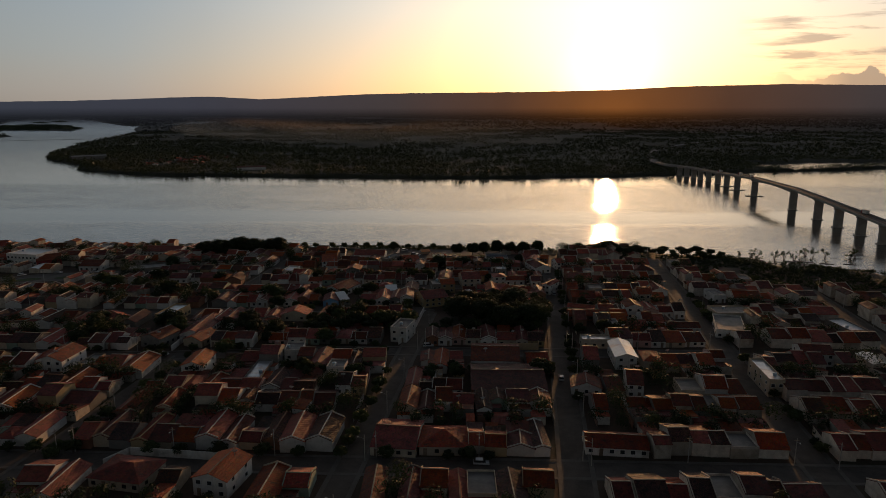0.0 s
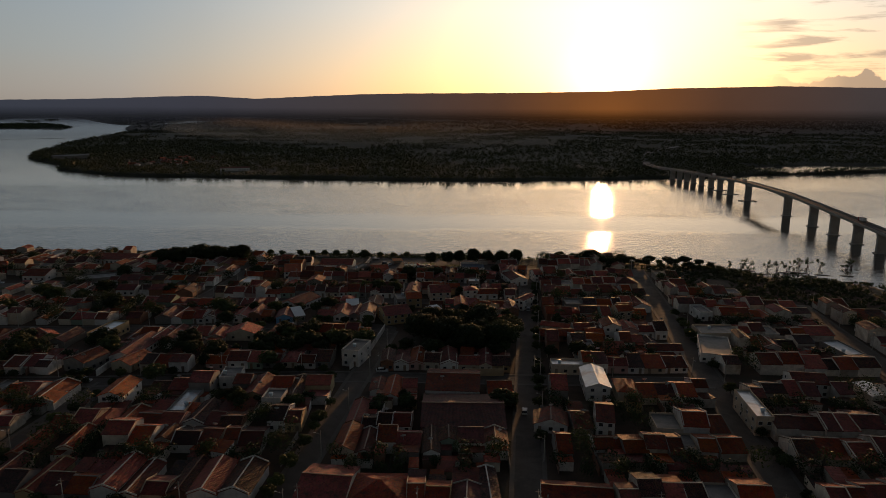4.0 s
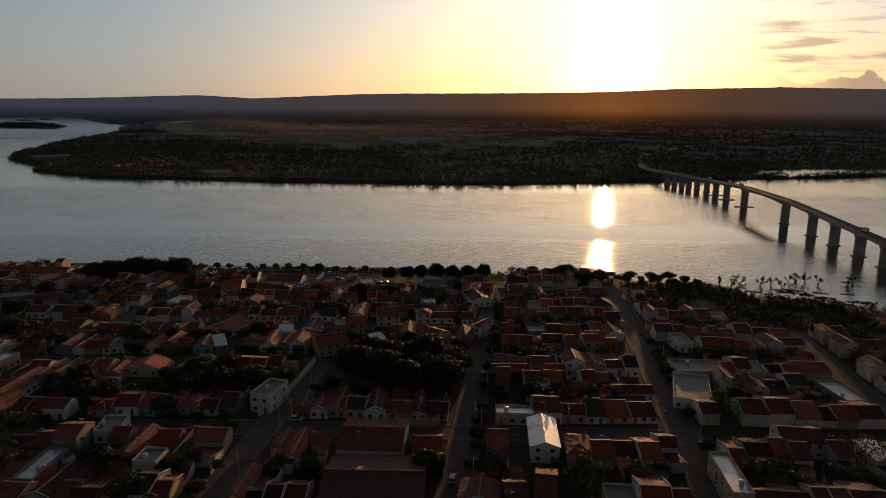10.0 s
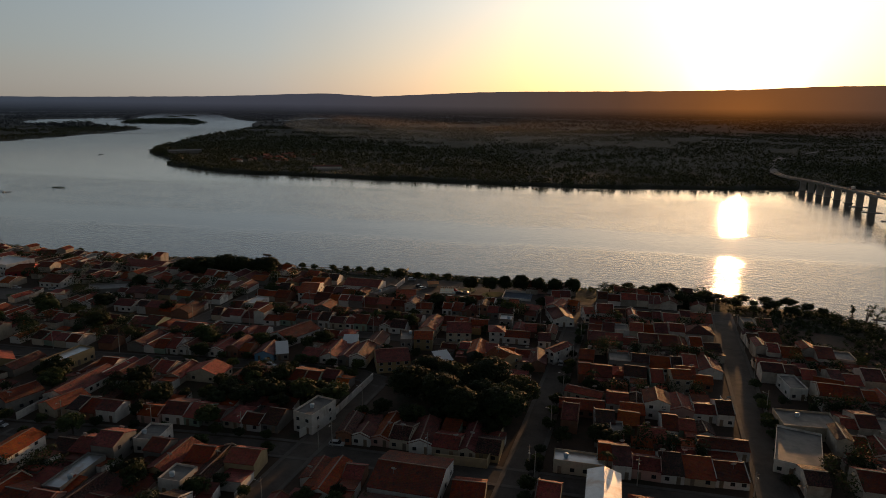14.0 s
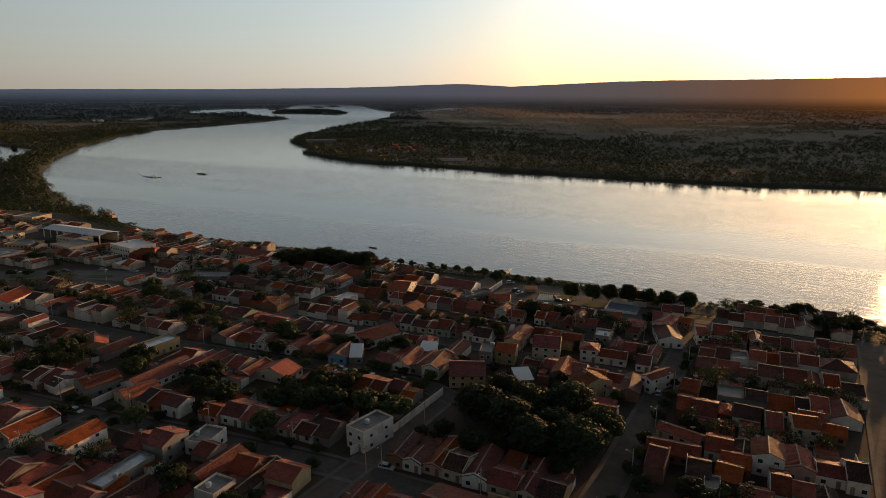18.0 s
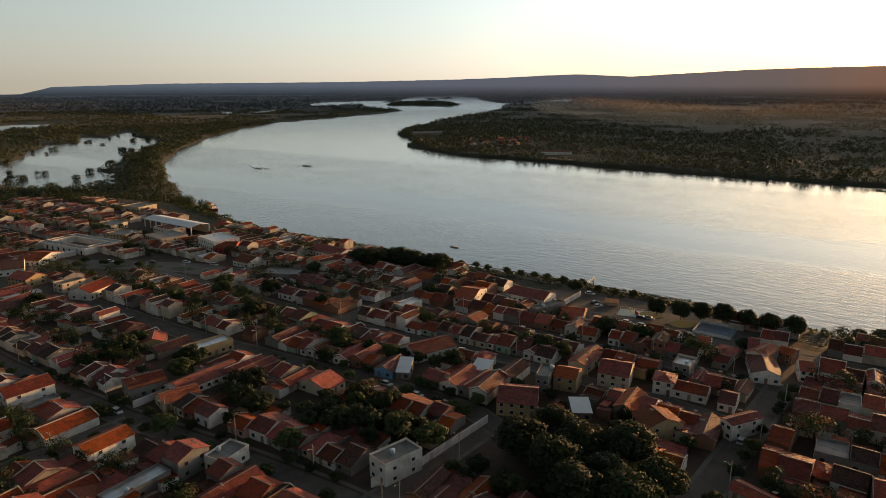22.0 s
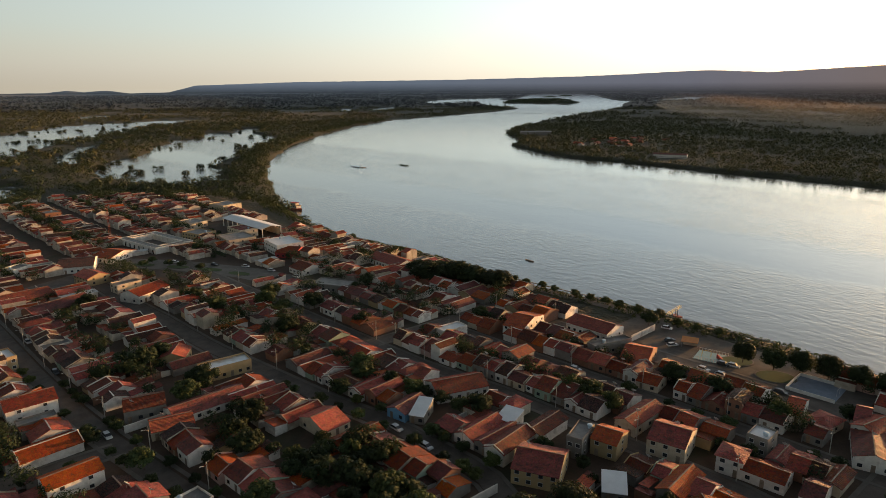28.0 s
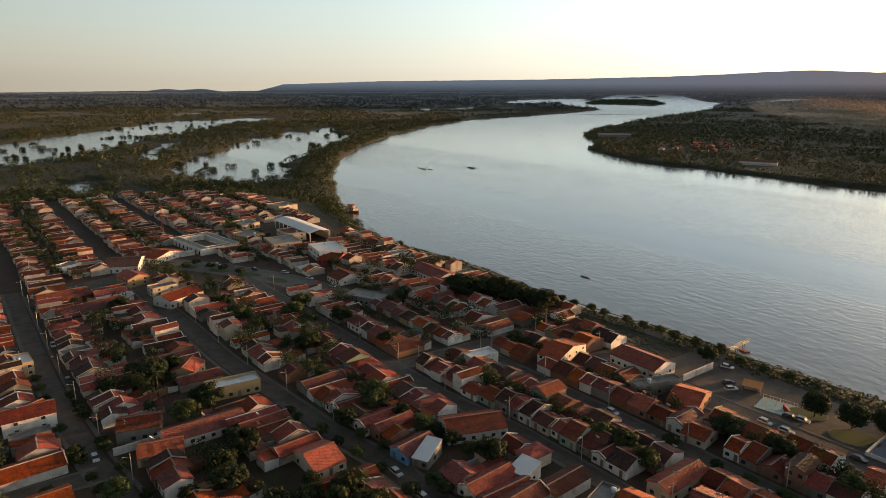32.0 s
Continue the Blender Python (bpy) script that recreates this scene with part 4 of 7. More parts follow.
def row(a0, a1, b, depth, facing):
    """Fill a street front from a0 to a1 with houses; facing +1: front towards the river."""
    a = a0
    while a < a1 - 4:
        w = rng.uniform(4.2, 7.4) if a < 4 else rng.uniform(3.9, 7.8)
        w = min(w, a1 - a)
        if a1 - (a + w) < 4:
            w = a1 - a
        x, y = plan(a + w / 2, b + (rng.uniform(-.3, 1.1) if a < 4 else rng.uniform(0, 2.2)) * -facing)
        deg = U_DEG + (180 if facing > 0 else 0) + rng.uniform(-3.5, 3.5)
        back = Vector((-math.sin(radians(deg)), math.cos(radians(deg))))
        side = Vector((math.cos(radians(deg)), math.sin(radians(deg))))
        k = rng.random()
        body = min(depth * rng.uniform(.7, 1.0), 15) if k > .62 else min(depth, rng.uniform(6.5, 10.5))
        cx, cy = x + back.x * body / 2, y + back.y * body / 2
        a += w
        if not (in_view(cx, cy) and free(cx, cy, min(w, body) / 2 - .6) and inside_town(cx, cy)):
            if in_view(cx, cy) and inside_town(cx, cy) and rng.random() < .5:
                cx, cy = x + back.x * depth * .8, y + back.y * depth * .8
                TREES.append((cx, cy, rng.uniform(3.5, 6), rng.choice(("leaf", "leaf_dark"))))
            continue
        wall, roof = rng.choice(WALLS), rng.choice(ROOFS)
        low = rng.choice((rng.uniform(2.2, 3.0), rng.uniform(2.3, 3.8))) if a < 4 else rng.uniform(2.2, 4.4)
        par = rng.choice((0, 0, 1, 2))
        k = rng.random() if k > .5 else k
        if a < -215:                 # the older quarter round the square is more mixed
            deg += rng.uniform(-6, 6)
            k = rng.random() * .47 + .5 if rng.random() < .5 else k
            wall = rng.choice((wall, "white", "cream"))
        if a > 4 and body > 11:      # towards the bridge the ridges run along the river
            body, k = min(body, 11), k * .7
        if a > 4 and .52 <= k < .76 and rng.random() < .6:
            body, k = min(body, 11), .3
        if a > 4 and rng.random() < .14:
            k = rng.choice((.78, .83, .85, .95))
        if body < 12 and k < .52:
            house(x, y, deg, w - 0.06, body, "x", wall, roof, 1, rng.uniform(.3, .45), rng.uniform(.35, .65), h=low, parapet=par)
        elif k < .76:
            house(x, y, deg, w - 0.06, body, "y", wall, roof, 1, rng.uniform(.32, .45), h=low, parapet=par)
        elif k < .80:
            body = min(body, 10)
            house(x, y, deg, w - 0.4, body, "hip", wall, roof, 1, .45, h=low)
        elif k < (.84 if a > -215 else .86):
            body = min(body, 9)
            house(x, y, deg, w - 0.1, body, "x" if k < .82 else "y", wall, roof, 2, .35, sides=True)
        elif k < (.865 if a > -215 else .9):
            body = min(body, 10)
            house(x, y, deg, w - 0.1, body, "flat", rng.choice(["white", "cream", "grey"]), "slab", 1, sides=True)
        elif k < (.885 if a > -215 else .915):
            house(x, y, deg, w - 0.1, body, "y", rng.choice(["white", "grey"]), "sheet", 1, .22, h=low)
        else:
            body = 0
            for _ in range(3):
                u, v = rng.uniform(2, depth - 2), rng.uniform(-2, 2)
                TREES.append((x + back.x * u + side.x * v, y + back.y * u + side.y * v, rng.uniform(5.5, 9.5), rng.choice(("leaf", "leaf_dark", "leaf_dark"))))
        rest = depth - body - 0.3
        if near(x, y) and rest > 2 and rng.random() < .75:
            o = w / 2 * rng.choice((-1, 1))
            WALLS_YARD.append((x + side.x * o + back.x * (body + .3), y + side.y * o + back.y * (body + .3), deg, rest))
        if body and rest > 2:
            q = body + .2
            for _ in range(3):
                n_ = min(depth - q - .2, rng.uniform(2.6, 6.5))
                if n_ < 1.8 or rng.random() < .14:
                    break
                aw = w * rng.uniform(.5, 1.0)
                o = (w - aw) / 2 * rng.choice((-1, 1))
                annex(x + back.x * q + side.x * o, y + back.y * q + side.y * o, deg, aw, n_, rng.choice(WALLS), rng.choice(ROOFS), rng.uniform(1.8, 2.7))
                q += n_ + rng.choice((.1, .1, 2.5))
            for _ in range(rng.choice((0, 1, 1, 2))):
                q, o = body + rest * rng.uniform(.5, .95), rng.uniform(-.4, .4) * w
                TREES.append((x + back.x * q + side.x * o, y + back.y * q + side.y * o, rng.uniform(4, 7.5), rng.choice(("leaf", "leaf_dark", "leaf_dark"))))
# ---- buildings that stand out ----
def landmark(x, y, deg, w, d, style, wall, roof, storeys, h, label):
    """A building of measured place and size; keeps its ground free of the row houses."""
    KEEP.append((x - math.sin(radians(deg)) * d / 2, y + math.cos(radians(deg)) * d / 2, (w + d) / 4 + .5))
    return house(x, y, deg, w, d, style, wall, roof, storeys, 0.36, label=label, sides=True, h=h, own=True)

landmark(-196.4, 190.5, 97.4, 16.3, 6.8, 'flat', 'ochre', 'sheet', 1, h=3.9, label="ochre shed with a long grey metal roof")
landmark(-214.6, 175.2, 66.9, 8.2, 9.5, 'y', 'ochre', 'tile_new', 1, h=3.6, label="yellow gabled house with an orange tile roof")
landmark(-238.6, 126.0, 108.4, 5.1, 10.1, 'flat', 'ochre', 'panel', 2, h=4.7, label="ochre box building with a white sheet roof")
landmark(-198.9, 135.8, 131.9, 10.5, 10.3, 'x', 'cream', 'tile_new', 1, h=3.5, label="worn cream house under bright orange tiles")
landmark(-172.2, 181.1, 104.0, 22.8, 9.0, 'x', 'white', 'tile_old', 1, h=2.8, label="long white house with stepped gable and old tiles")
landmark(-142.5, 209.1, 106.6, 9.0, 12.5, 'x', 'cream', 'tile_new', 1, h=2.7, label="cream house under a broad orange tile roof")
landmark(-238.6, 240.1, 14.9, 9.3, 8.8, 'x', 'white', 'tile', 1, h=3.1, label="white house with arched windows and red tiles")
landmark(-142.1, 227.1, 23.2, 6.9, 11.5, 'y', 'blue', 'tile_old', 1, h=2.8, label="blue-fronted shop under a dark tile roof")
landmark(-136.7, 231.1, 42.6, 4.5, 8.7, 'shed', 'grey', 'panel', 1, h=2.7, label="grey shed with a pale sheet roof")
landmark(-96.7, 265.6, 25.5, 7.2, 8.8, 'x', 'ochre', 'tile_new', 2, h=4.7, label="two-storey ochre house catching orange evening light")
landmark(-77.6, 301.8, 14.8, 5.5, 7.1, 'flat', 'grey', 'panel', 2, h=4.7, label="grey two-storey house with a pale flat roof")
landmark(-81.0, 254.5, 47.8, 5.8, 7.0, 'shed', 'grey', 'panel', 1, h=2.7, label="low grey shed under white roof sheets")
landmark(-88.0, 279.1, 25.8, 9.9, 12.2, 'x', 'cream', 'tile', 2, h=4.7, label="cream two-storey house with a red tile roof")
landmark(-95.0, 241.8, 39.2, 11.9, 12.8, 'x', 'ochre', 'tile', 2, h=4.3, label="ochre two-storey house with balcony and red tiles")
landmark(-100.2, 258.6, 28.9, 4.3, 9.9, 'flat', 'grey', 'slab', 2, h=5.5, label="bare grey two-storey box house")
landmark(-75.0, 287.2, 23.3, 6.3, 7.6, 'hip', 'white', 'tile', 2, h=4.7, label="white two-storey house under a hipped tile roof")
landmark(-66.3, 330.8, -1.5, 6.5, 11.0, 'y', 'white', 'tile', 2, h=4.7, label="white two-storey gabled house")
landmark(-357.0, 248.2, 5.5, 20.9, 16.4, 'flat', 'white', 'panel', 2, h=5.9, label="white two-storey block with a flat roof")
landmark(-340.7, 252.4, 48.1, 12.9, 14.7, 'x', 'red', 'tile', 1, h=3.1, label="shop with a bright red front and tiled roof")
def yard_market():
    root = thing("market", "white market building with wings round an open yard", "market")
    root.location, root.rotation_euler = (-407.4, 180.4, TOWN_Z), (0, 0, radians(23.0))
    w, d, k = 43.2, 24.5, 5.0
    for x0, y0, x1, y1 in ((-w / 2, 0, w / 2, k), (-w / 2, d - k, w / 2, d), (-w / 2, k + .02, -w / 2 + k, d - k - .02), (w / 2 - k, k + .02, w / 2, d - k - .02)):
        wing = Geo().box(x0, y0, -.3, x1, y1, 3.4).ob("wing", M["white"], root)
        Geo().box(x0 + .3, y0 + .3, 3.41, x1 - .3, y1 - .3, 3.55).ob("roof", M["slab"], wing)
        g = Geo()
        for q in ((x0, y0, x1, y0 + .2), (x0, y1 - .2, x1, y1), (x0, y0 + .2, x0 + .2, y1 - .2), (x1 - .2, y0 + .2, x1, y1 - .2)):
            g.box(q[0], q[1], 3.4, q[2], q[3], 4.0)
        g.ob("parapet", M["white"], wing)
    for i in range(8):
        for y in (-.03, k + .03):
            x = -w / 2 + 3 + i * 5.3
            Geo().box(x - .7, y - .04, .1, x + .7, y + .04, 2.3).ob("doorway", M["dark"], root)
    Geo().box(-w / 2 + k, k, -.2, w / 2 - k, d - k, .12).ob("yard", M["pave"], root)
    KEEP.append((-407.4 - math.sin(radians(23)) * 12, 180.4 + math.cos(radians(23)) * 12, 19))


yard_market()
landmark(-178.8, 163.2, 88, 11.5, 9, 'x', 'grey', 'tile', 1, h=4.0, label="bare grey house with a red tile roof and two tanks")
landmark(-164.7, 169.0, 90, 11.5, 8, 'x', 'cream', 'tile_new', 1, h=2.8, label="cream house under a bright orange roof beside the yard")
landmark(-143.0, 251.0, 83, 17.5, 11, 'x', 'white', 'tile', 1, h=3.1, label="broad white house under a long red tile roof")
landmark(-366.2, 147.2, 81.5, 17.7, 21.9, 'x', 'white', 'tile_old', 1, h=3.5, label="white hall with a dark tile roof on the square")
landmark(-341.7, 149.5, 25.5, 14.0, 11.2, 'x', 'ochre', 'tile_new', 2, h=3.9, label="ochre two-storey corner house with orange tiles")
landmark(-382.5, 159.8, 44.4, 13.6, 20.7, 'x', 'white', 'tile', 1, h=3.1, label="white corner shop with a tile roof")
landmark(-299.5, 178.8, 127.9, 18.4, 11.5, 'x', 'white', 'tile', 1, h=3.9, label="white house with a tall blank side wall")
landmark(-177.4, 294.4, 26.9, 8.9, 19.1, 'x', 'white', 'tile', 2, h=4.3, label="white two-storey villa with terraces and tiles")
landmark(-163.9, 319.8, 14.3, 18.7, 11.8, 'x', 'white', 'tile_new', 1, h=3.5, label="long white riverside house under orange-red tiles")
landmark(-190.3, 269.0, 7.6, 6.1, 11.3, 'flat', 'white', 'panel', 1, h=3.3, label="white shop with a pale blue sheet roof")
landmark(-94.5, 192.1, 1.4, 6.5, 11.6, 'flat', 'white', 'slab', 2, h=5.6, label="white two-storey modern house with a flat dark roof")
landmark(-65.5, 260.0, -25.7, 8.5, 10.9, 'x', 'ochre', 'tile_new', 2, h=4.7, label="ochre two-storey house with sunlit orange tiles")
landmark(-27.1, 240.9, 17.5, 13.6, 7.6, 'x', 'brick', 'tile', 1, h=2.7, label="long brick hall with a sunlit tile ridge")
landmark(-2.5, 273.4, 23.0, 6.4, 8.3, 'x', 'cream', 'tile', 2, h=5.5, label="cream two-storey house under a tile roof")
landmark(3.3, 279.8, 11.3, 6.1, 7.1, 'x', 'brick', 'tile_new', 1, h=2.7, label="low brick house with sunlit tiles")
landmark(-12.4, 237.1, 10.2, 6.2, 9.2, 'x', 'brick', 'tile_new', 1, h=3.1, label="brick house with a sunlit tile roof")
landmark(-4.3, 232.7, 20.0, 7.0, 6.7, 'x', 'brick', 'tile_new', 1, h=3.1, label="brick row house with orange tiles")
landmark(-13.8, 230.6, 17.9, 3.6, 6.1, 'flat', 'white', 'slab', 1, h=3.1, label="small white flat-roofed house")
landmark(-49.6, 277.0, -17.5, 4.0, 11.1, 'y', 'white', 'tile', 2, h=5.1, label="narrow white two-storey house on the street")
landmark(-124.1, 162.9, 22.6, 6.5, 9.0, 'flat', 'white', 'slab', 1, h=3.5, label="white box house with a flat slab roof")
landmark(-148.6, 138.1, 16.5, 7.4, 12.5, 'y', 'white', 'tile_new', 2, h=4.7, label="white two-storey house with an orange tile roof")
landmark(-124.6, 137.8, 16.7, 5.2, 15.4, 'flat', 'grey', 'sheet', 1, h=3.1, label="long grey building with a metal roof")
landmark(-101.8, 152.3, 13.6, 6.0, 7.0, 'flat', 'white', 'slab', 1, h=3.9, label="white house with a tall parapet")
landmark(-97.7, 120.8, 2.8, 4.1, 4.4, 'shed', 'white', 'tile_new', 1, h=4.3, label="small white house under a sunlit orange roof")
landmark(-122.4, 76.5, 6.2, 13.9, 10.5, 'hip', 'cream', 'tile', 1, h=2.7, label="cream house under a hipped tile roof")
landmark(-98.4, 81.0, 5.2, 8.8, 11.9, 'y', 'white', 'tile_new', 2, h=4.7, label="white two-storey house with an orange tile roof")
landmark(-199.0, 126.8, 12.0, 9.6, 13.4, 'y', 'white', 'tile', 2, h=4.7, label="white two-storey house with balconies")
landmark(-64.2, 111.0, 10.5, 12.1, 15.7, 'x', 'cream', 'tile', 1, h=2.7, label="cream house with a porch and red tiles")
landmark(-51.8, 115.5, 15.9, 12.4, 11.3, 'hip', 'cream', 'tile', 1, h=2.7, label="cream bungalow under a hipped tile roof")
landmark(-42.0, 154.7, 16.4, 24.1, 21.6, 'x', 'brick', 'tile_old', 1, h=3.1, label="large brick building with old tile roofs")
landmark(-7.8, 190.3, 13.3, 7.4, 16.2, 'y', 'white', 'sheet', 2, h=4.7, label="white two-storey building with a metal gable roof")
landmark(-4.2, 167.2, 7.8, 5.1, 12.7, 'x', 'white', 'tile_old', 2, h=4.7, label="white two-storey street house")
landmark(-19.1, 164.7, 9.2, 9.4, 8.3, 'y', 'white', 'tile_old', 1, h=2.7, label="white shop with a gabled front")
landmark(-18.6, 208.9, 14.8, 12.9, 5.8, 'flat', 'cream', 'sheet', 1, h=3.1, label="cream shed with a shining metal roof")
landmark(-7.8, 129.0, 11.2, 16.4, 8.6, 'x', 'white', 'tile', 1, h=2.5, label="long white row building under tiles")
landmark(38.5, 181.2, 12.0, 4.8, 18.3, 'flat', 'cream', 'sheet', 2, h=5.5, label="long two-storey cream building with a metal roof")
landmark(31.0, 235.4, -0.5, 11.2, 21.3, 'flat', 'white', 'slab', 1, h=3.1, label="white corner building with a flat roof")
landmark(57.2, 214.2, 9.0, 10.8, 9.6, 'x', 'white', 'tile_old', 2, h=4.7, label="white two-storey row house")
landmark(79.6, 250.7, 23.2, 7.6, 15.2, 'flat', 'grey', 'panel', 1, h=3.1, label="shed with a pale metal roof")
landmark(-318.1, 162.9, 21.5, 7.1, 11.7, 'flat', 'cream', 'slab', 2, h=3.9, label="cream two-storey house with a grey flat roof")
landmark(-388.6, 227.2, 10.1, 19.9, 17.5, 'flat', 'cream', 'slab', 2, h=4.7, label="cream two-storey block beside the market hall")
landmark(-410.6, 238.7, 15.7, 17.3, 12.6, 'flat', 'cream', 'tile_old', 2, h=5.1, label="cream two-storey house with open gallery")
landmark(-335.9, 281.1, 15.4, 7.9, 17.6, 'flat', 'white', 'slab', 1, h=3.5, label="white riverside house with a grey roof")
landmark(-295.8, 292.1, 11.9, 26.8, 13.5, 'x', 'white', 'tile_new', 1, h=3.1, label="white house with a bright tile roof near the river")
landmark(-305.4, 247.4, 15.5, 12.3, 13.4, 'x', 'white', 'tile', 1, h=3.1, label="white corner house with tile roof on the avenue")
landmark(-268.2, 251.8, 40.5, 18.9, 10.7, 'flat', 'grey', 'slab', 1, h=3.1, label="low grey building with a flat roof")
landmark(-525.8, 211.6, 11.9, 16.5, 13.6, 'x', 'white', 'tile_new', 1, h=3.9, label="white building with a bright red tile roof")
landmark(-537.2, 128.7, 17.5, 13.0, 10.4, 'flat', 'brick', 'slab', 2, h=5.5, label="unfinished brick two-storey house with a flat roof")
landmark(-317.6, 128.1, 108.1, 21.3, 13.5, 'x', 'brick', 'tile_old', 1, h=3.1, label="long low brick shed under old tiles")
landmark(-296.1, 142.6, 119.4, 25.5, 12.9, 'x', 'brick', 'tile_old', 1, h=3.1, label="long brick shed with a weathered tile roof")
landmark(-376.4, 116.8, 44.5, 8.1, 10.9, 'flat', 'white', 'slab', 1, h=3.5, label="small white box house with a flat roof")
landmark(-456.8, 214.0, 23.4, 16.1, 14.2, 'flat', 'cream', 'slab', 1, h=3.5, label="cream box building with a flat roof")
landmark(-414.6, 212.5, 29.6, 16.2, 13.3, 'flat', 'ochre', 'slab', 2, h=4.3, label="ochre two-storey shop with a white side wall")
landmark(-510.1, 246.6, 25.6, 17.8, 17.3, 'flat', 'cream', 'slab', 1, h=4.7, label="pale flat-roofed building at the edge of town")
landmark(-69.2, 335.4, 23.2, 3.8, 11.3, 'x', 'pink', 'tile', 2, h=4.3, label="pink two-storey house with a red tile roof")
landmark(-57.5, 319.8, 30.6, 8.8, 17.7, 'y', 'white', 'tile_old', 1, h=3.5, label="broad white-fronted house with two gables and old tiles")
landmark(-60.7, 340.6, 2.3, 4.9, 7.0, 'x', 'brick', 'tile_new', 2, h=3.9, label="brick two-storey house with orange tiles by the river")
landmark(-49.2, 330.6, 28.3, 4.4, 9.2, 'x', 'white', 'tile_new', 2, h=4.3, label="white two-storey street house with sunlit tiles")
landmark(-67.6, 289.9, 17.9, 10.1, 7.3, 'x', 'white', 'tile', 1, h=3.0, label="long white house with a red tile roof")
landmark(-118.7, 304.9, 21.5, 7.1, 8.3, 'x', 'cream', 'tile', 1, h=2.7, label="cream house under a red tile roof")
landmark(-134.4, 315.3, 30.0, 9.6, 14.0, 'x', 'brick', 'tile_new', 1, h=2.7, label="brick house under a broad orange roof")
landmark(-148.9, 308.5, -4.0, 4.3, 17.1, 'flat', 'grey', 'slab', 1, h=3.9, label="bare grey shell of a flat-roofed building")
landmark(-102.8, 279.4, 13.6, 6.4, 16.5, 'y', 'cream', 'tile', 1, h=3.5, label="cream gabled house with red tiles")
landmark(-121.2, 251.3, 27.0, 5.7, 6.3, 'shed', 'white', 'panel', 1, h=3.1, label="white shed with pale roof sheets")
landmark(-76.3, 326.6, 4.3, 6.7, 8.7, 'hip', 'cream', 'tile', 1, h=2.8, label="cream house under a hipped red roof")
landmark(-83.3, 326.4, 22.0, 4.5, 12.1, 'x', 'white', 'tile_new', 1, h=2.8, label="white house with an orange tile roof")
landmark(-51.7, 176.4, 14.0, 17.3, 16.9, 'x', 'white', 'tile_old', 1, h=3.5, label="white building under a dark tile roof")
landmark(-29.9, 251.6, -1.9, 12.0, 5.0, 'x', 'cream', 'tile_new', 1, h=2.7, label="cream house with a sunlit tile roof")
landmark(-2.5, 280.3, 16.4, 6.4, 6.9, 'x', 'brick', 'tile_new', 2, h=4.7, label="two-storey brick house with a sunlit roof edge")
landmark(-12.8, 245.4, 15.0, 7.3, 8.1, 'x', 'brick', 'tile_new', 1, h=2.7, label="low brick house with a bright roof ridge")
landmark(13.4, 235.7, 16.2, 13.2, 6.6, 'x', 'white', 'tile_old', 1, h=3.1, label="white house with a dark roof on the street corner")
landmark(31.5, 287.3, 21.0, 5.6, 11.4, 'flat', 'white', 'slab', 1, h=3.5, label="white box house with pale flat roof")
landmark(34.9, 259.2, 17.3, 15.8, 10.9, 'flat', 'cream', 'slab', 1, h=3.5, label="cream flat-roofed house with a tall parapet")
landmark(23.1, 307.8, 8.6, 10.0, 7.3, 'x', 'brick', 'tile_new', 1, h=2.7, label="brick row house with sunlit tiles")
landmark(40.2, 297.2, -0.6, 8.9, 7.7, 'x', 'brick', 'tile_new', 1, h=2.7, label="row house with a bright orange roof edge")
# the market hall: white sheet roof on columns
def market_hall():
    root = thing("market_hall", "open market hall with a long white sheet roof", "hall")
    root.location, root.rotation_euler = (-425, 247, TOWN_Z), (0, 0, radians(15.3))
    w, d, h = 54.5, 14.2, 5.6
    g = Geo()
    gable(g, -w / 2, w / 2, 0, d, h, h + 1.5, "x", .6, .2)
    g.ob("roof", M["panel"], root)
    for i in range(9):
        for y in (0.3, d - .3):
            x = -w / 2 + .5 + i * (w - 1) / 8
            Geo().box(x - .25, y - .25, -.3, x + .25, y + .25, h + .1).ob("column", M["white"], root)
    Geo().box(-w / 2 + .3, d - 1.2, -.3, w / 2 - .3, d - .9, 4.5).ob("back_wall", M["cream"], root)
    KEEP.append((-426.6 - 2, 255, 24))
    KEEP.append((-410, 252, 20))
    KEEP.append((-445, 246, 20))


market_hall()

# open ground: the square, the avenue, the riverside place, the grove
for q in ((-378, 170, 12), (-362, 190, 16), (-345, 205, 16), (-330, 222, 15), (-312, 234, 14), (-295, 244, 12), (-345, 135, 15), (-140, 345, 14), (-125, 348, 14), (-108, 352, 14), (-92, 352, 13),
          (-68, 236, 15), (-52, 236, 12), (-76, 226, 8), (-60, 352, 8)):
    KEEP.append(q)

# ---- streets ----
def strip(name, pts, half, mat, z, label, category="street"):
    g = Geo()
    v = []
    for i, (x, y) in enumerate(pts):
        x0, y0 = pts[max(i - 1, 0)]
        x1, y1 = pts[min(i + 1, len(pts) - 1)]
        n = Vector((y1 - y0, x0 - x1)).normalized() * half
        v.append(((x - n.x, y - n.y), (x + n.x, y + n.y)))
    for (a, b_), (c, d) in zip(v, v[1:]):
        g.hexa([(*a, z - .4), (*b_, z - .4), (*d, z - .4), (*c, z - .4), (*a, z), (*b_, z), (*d, z), (*c, z)])
    return tagged(g.ob(name, mat), label, category, kind="structure")


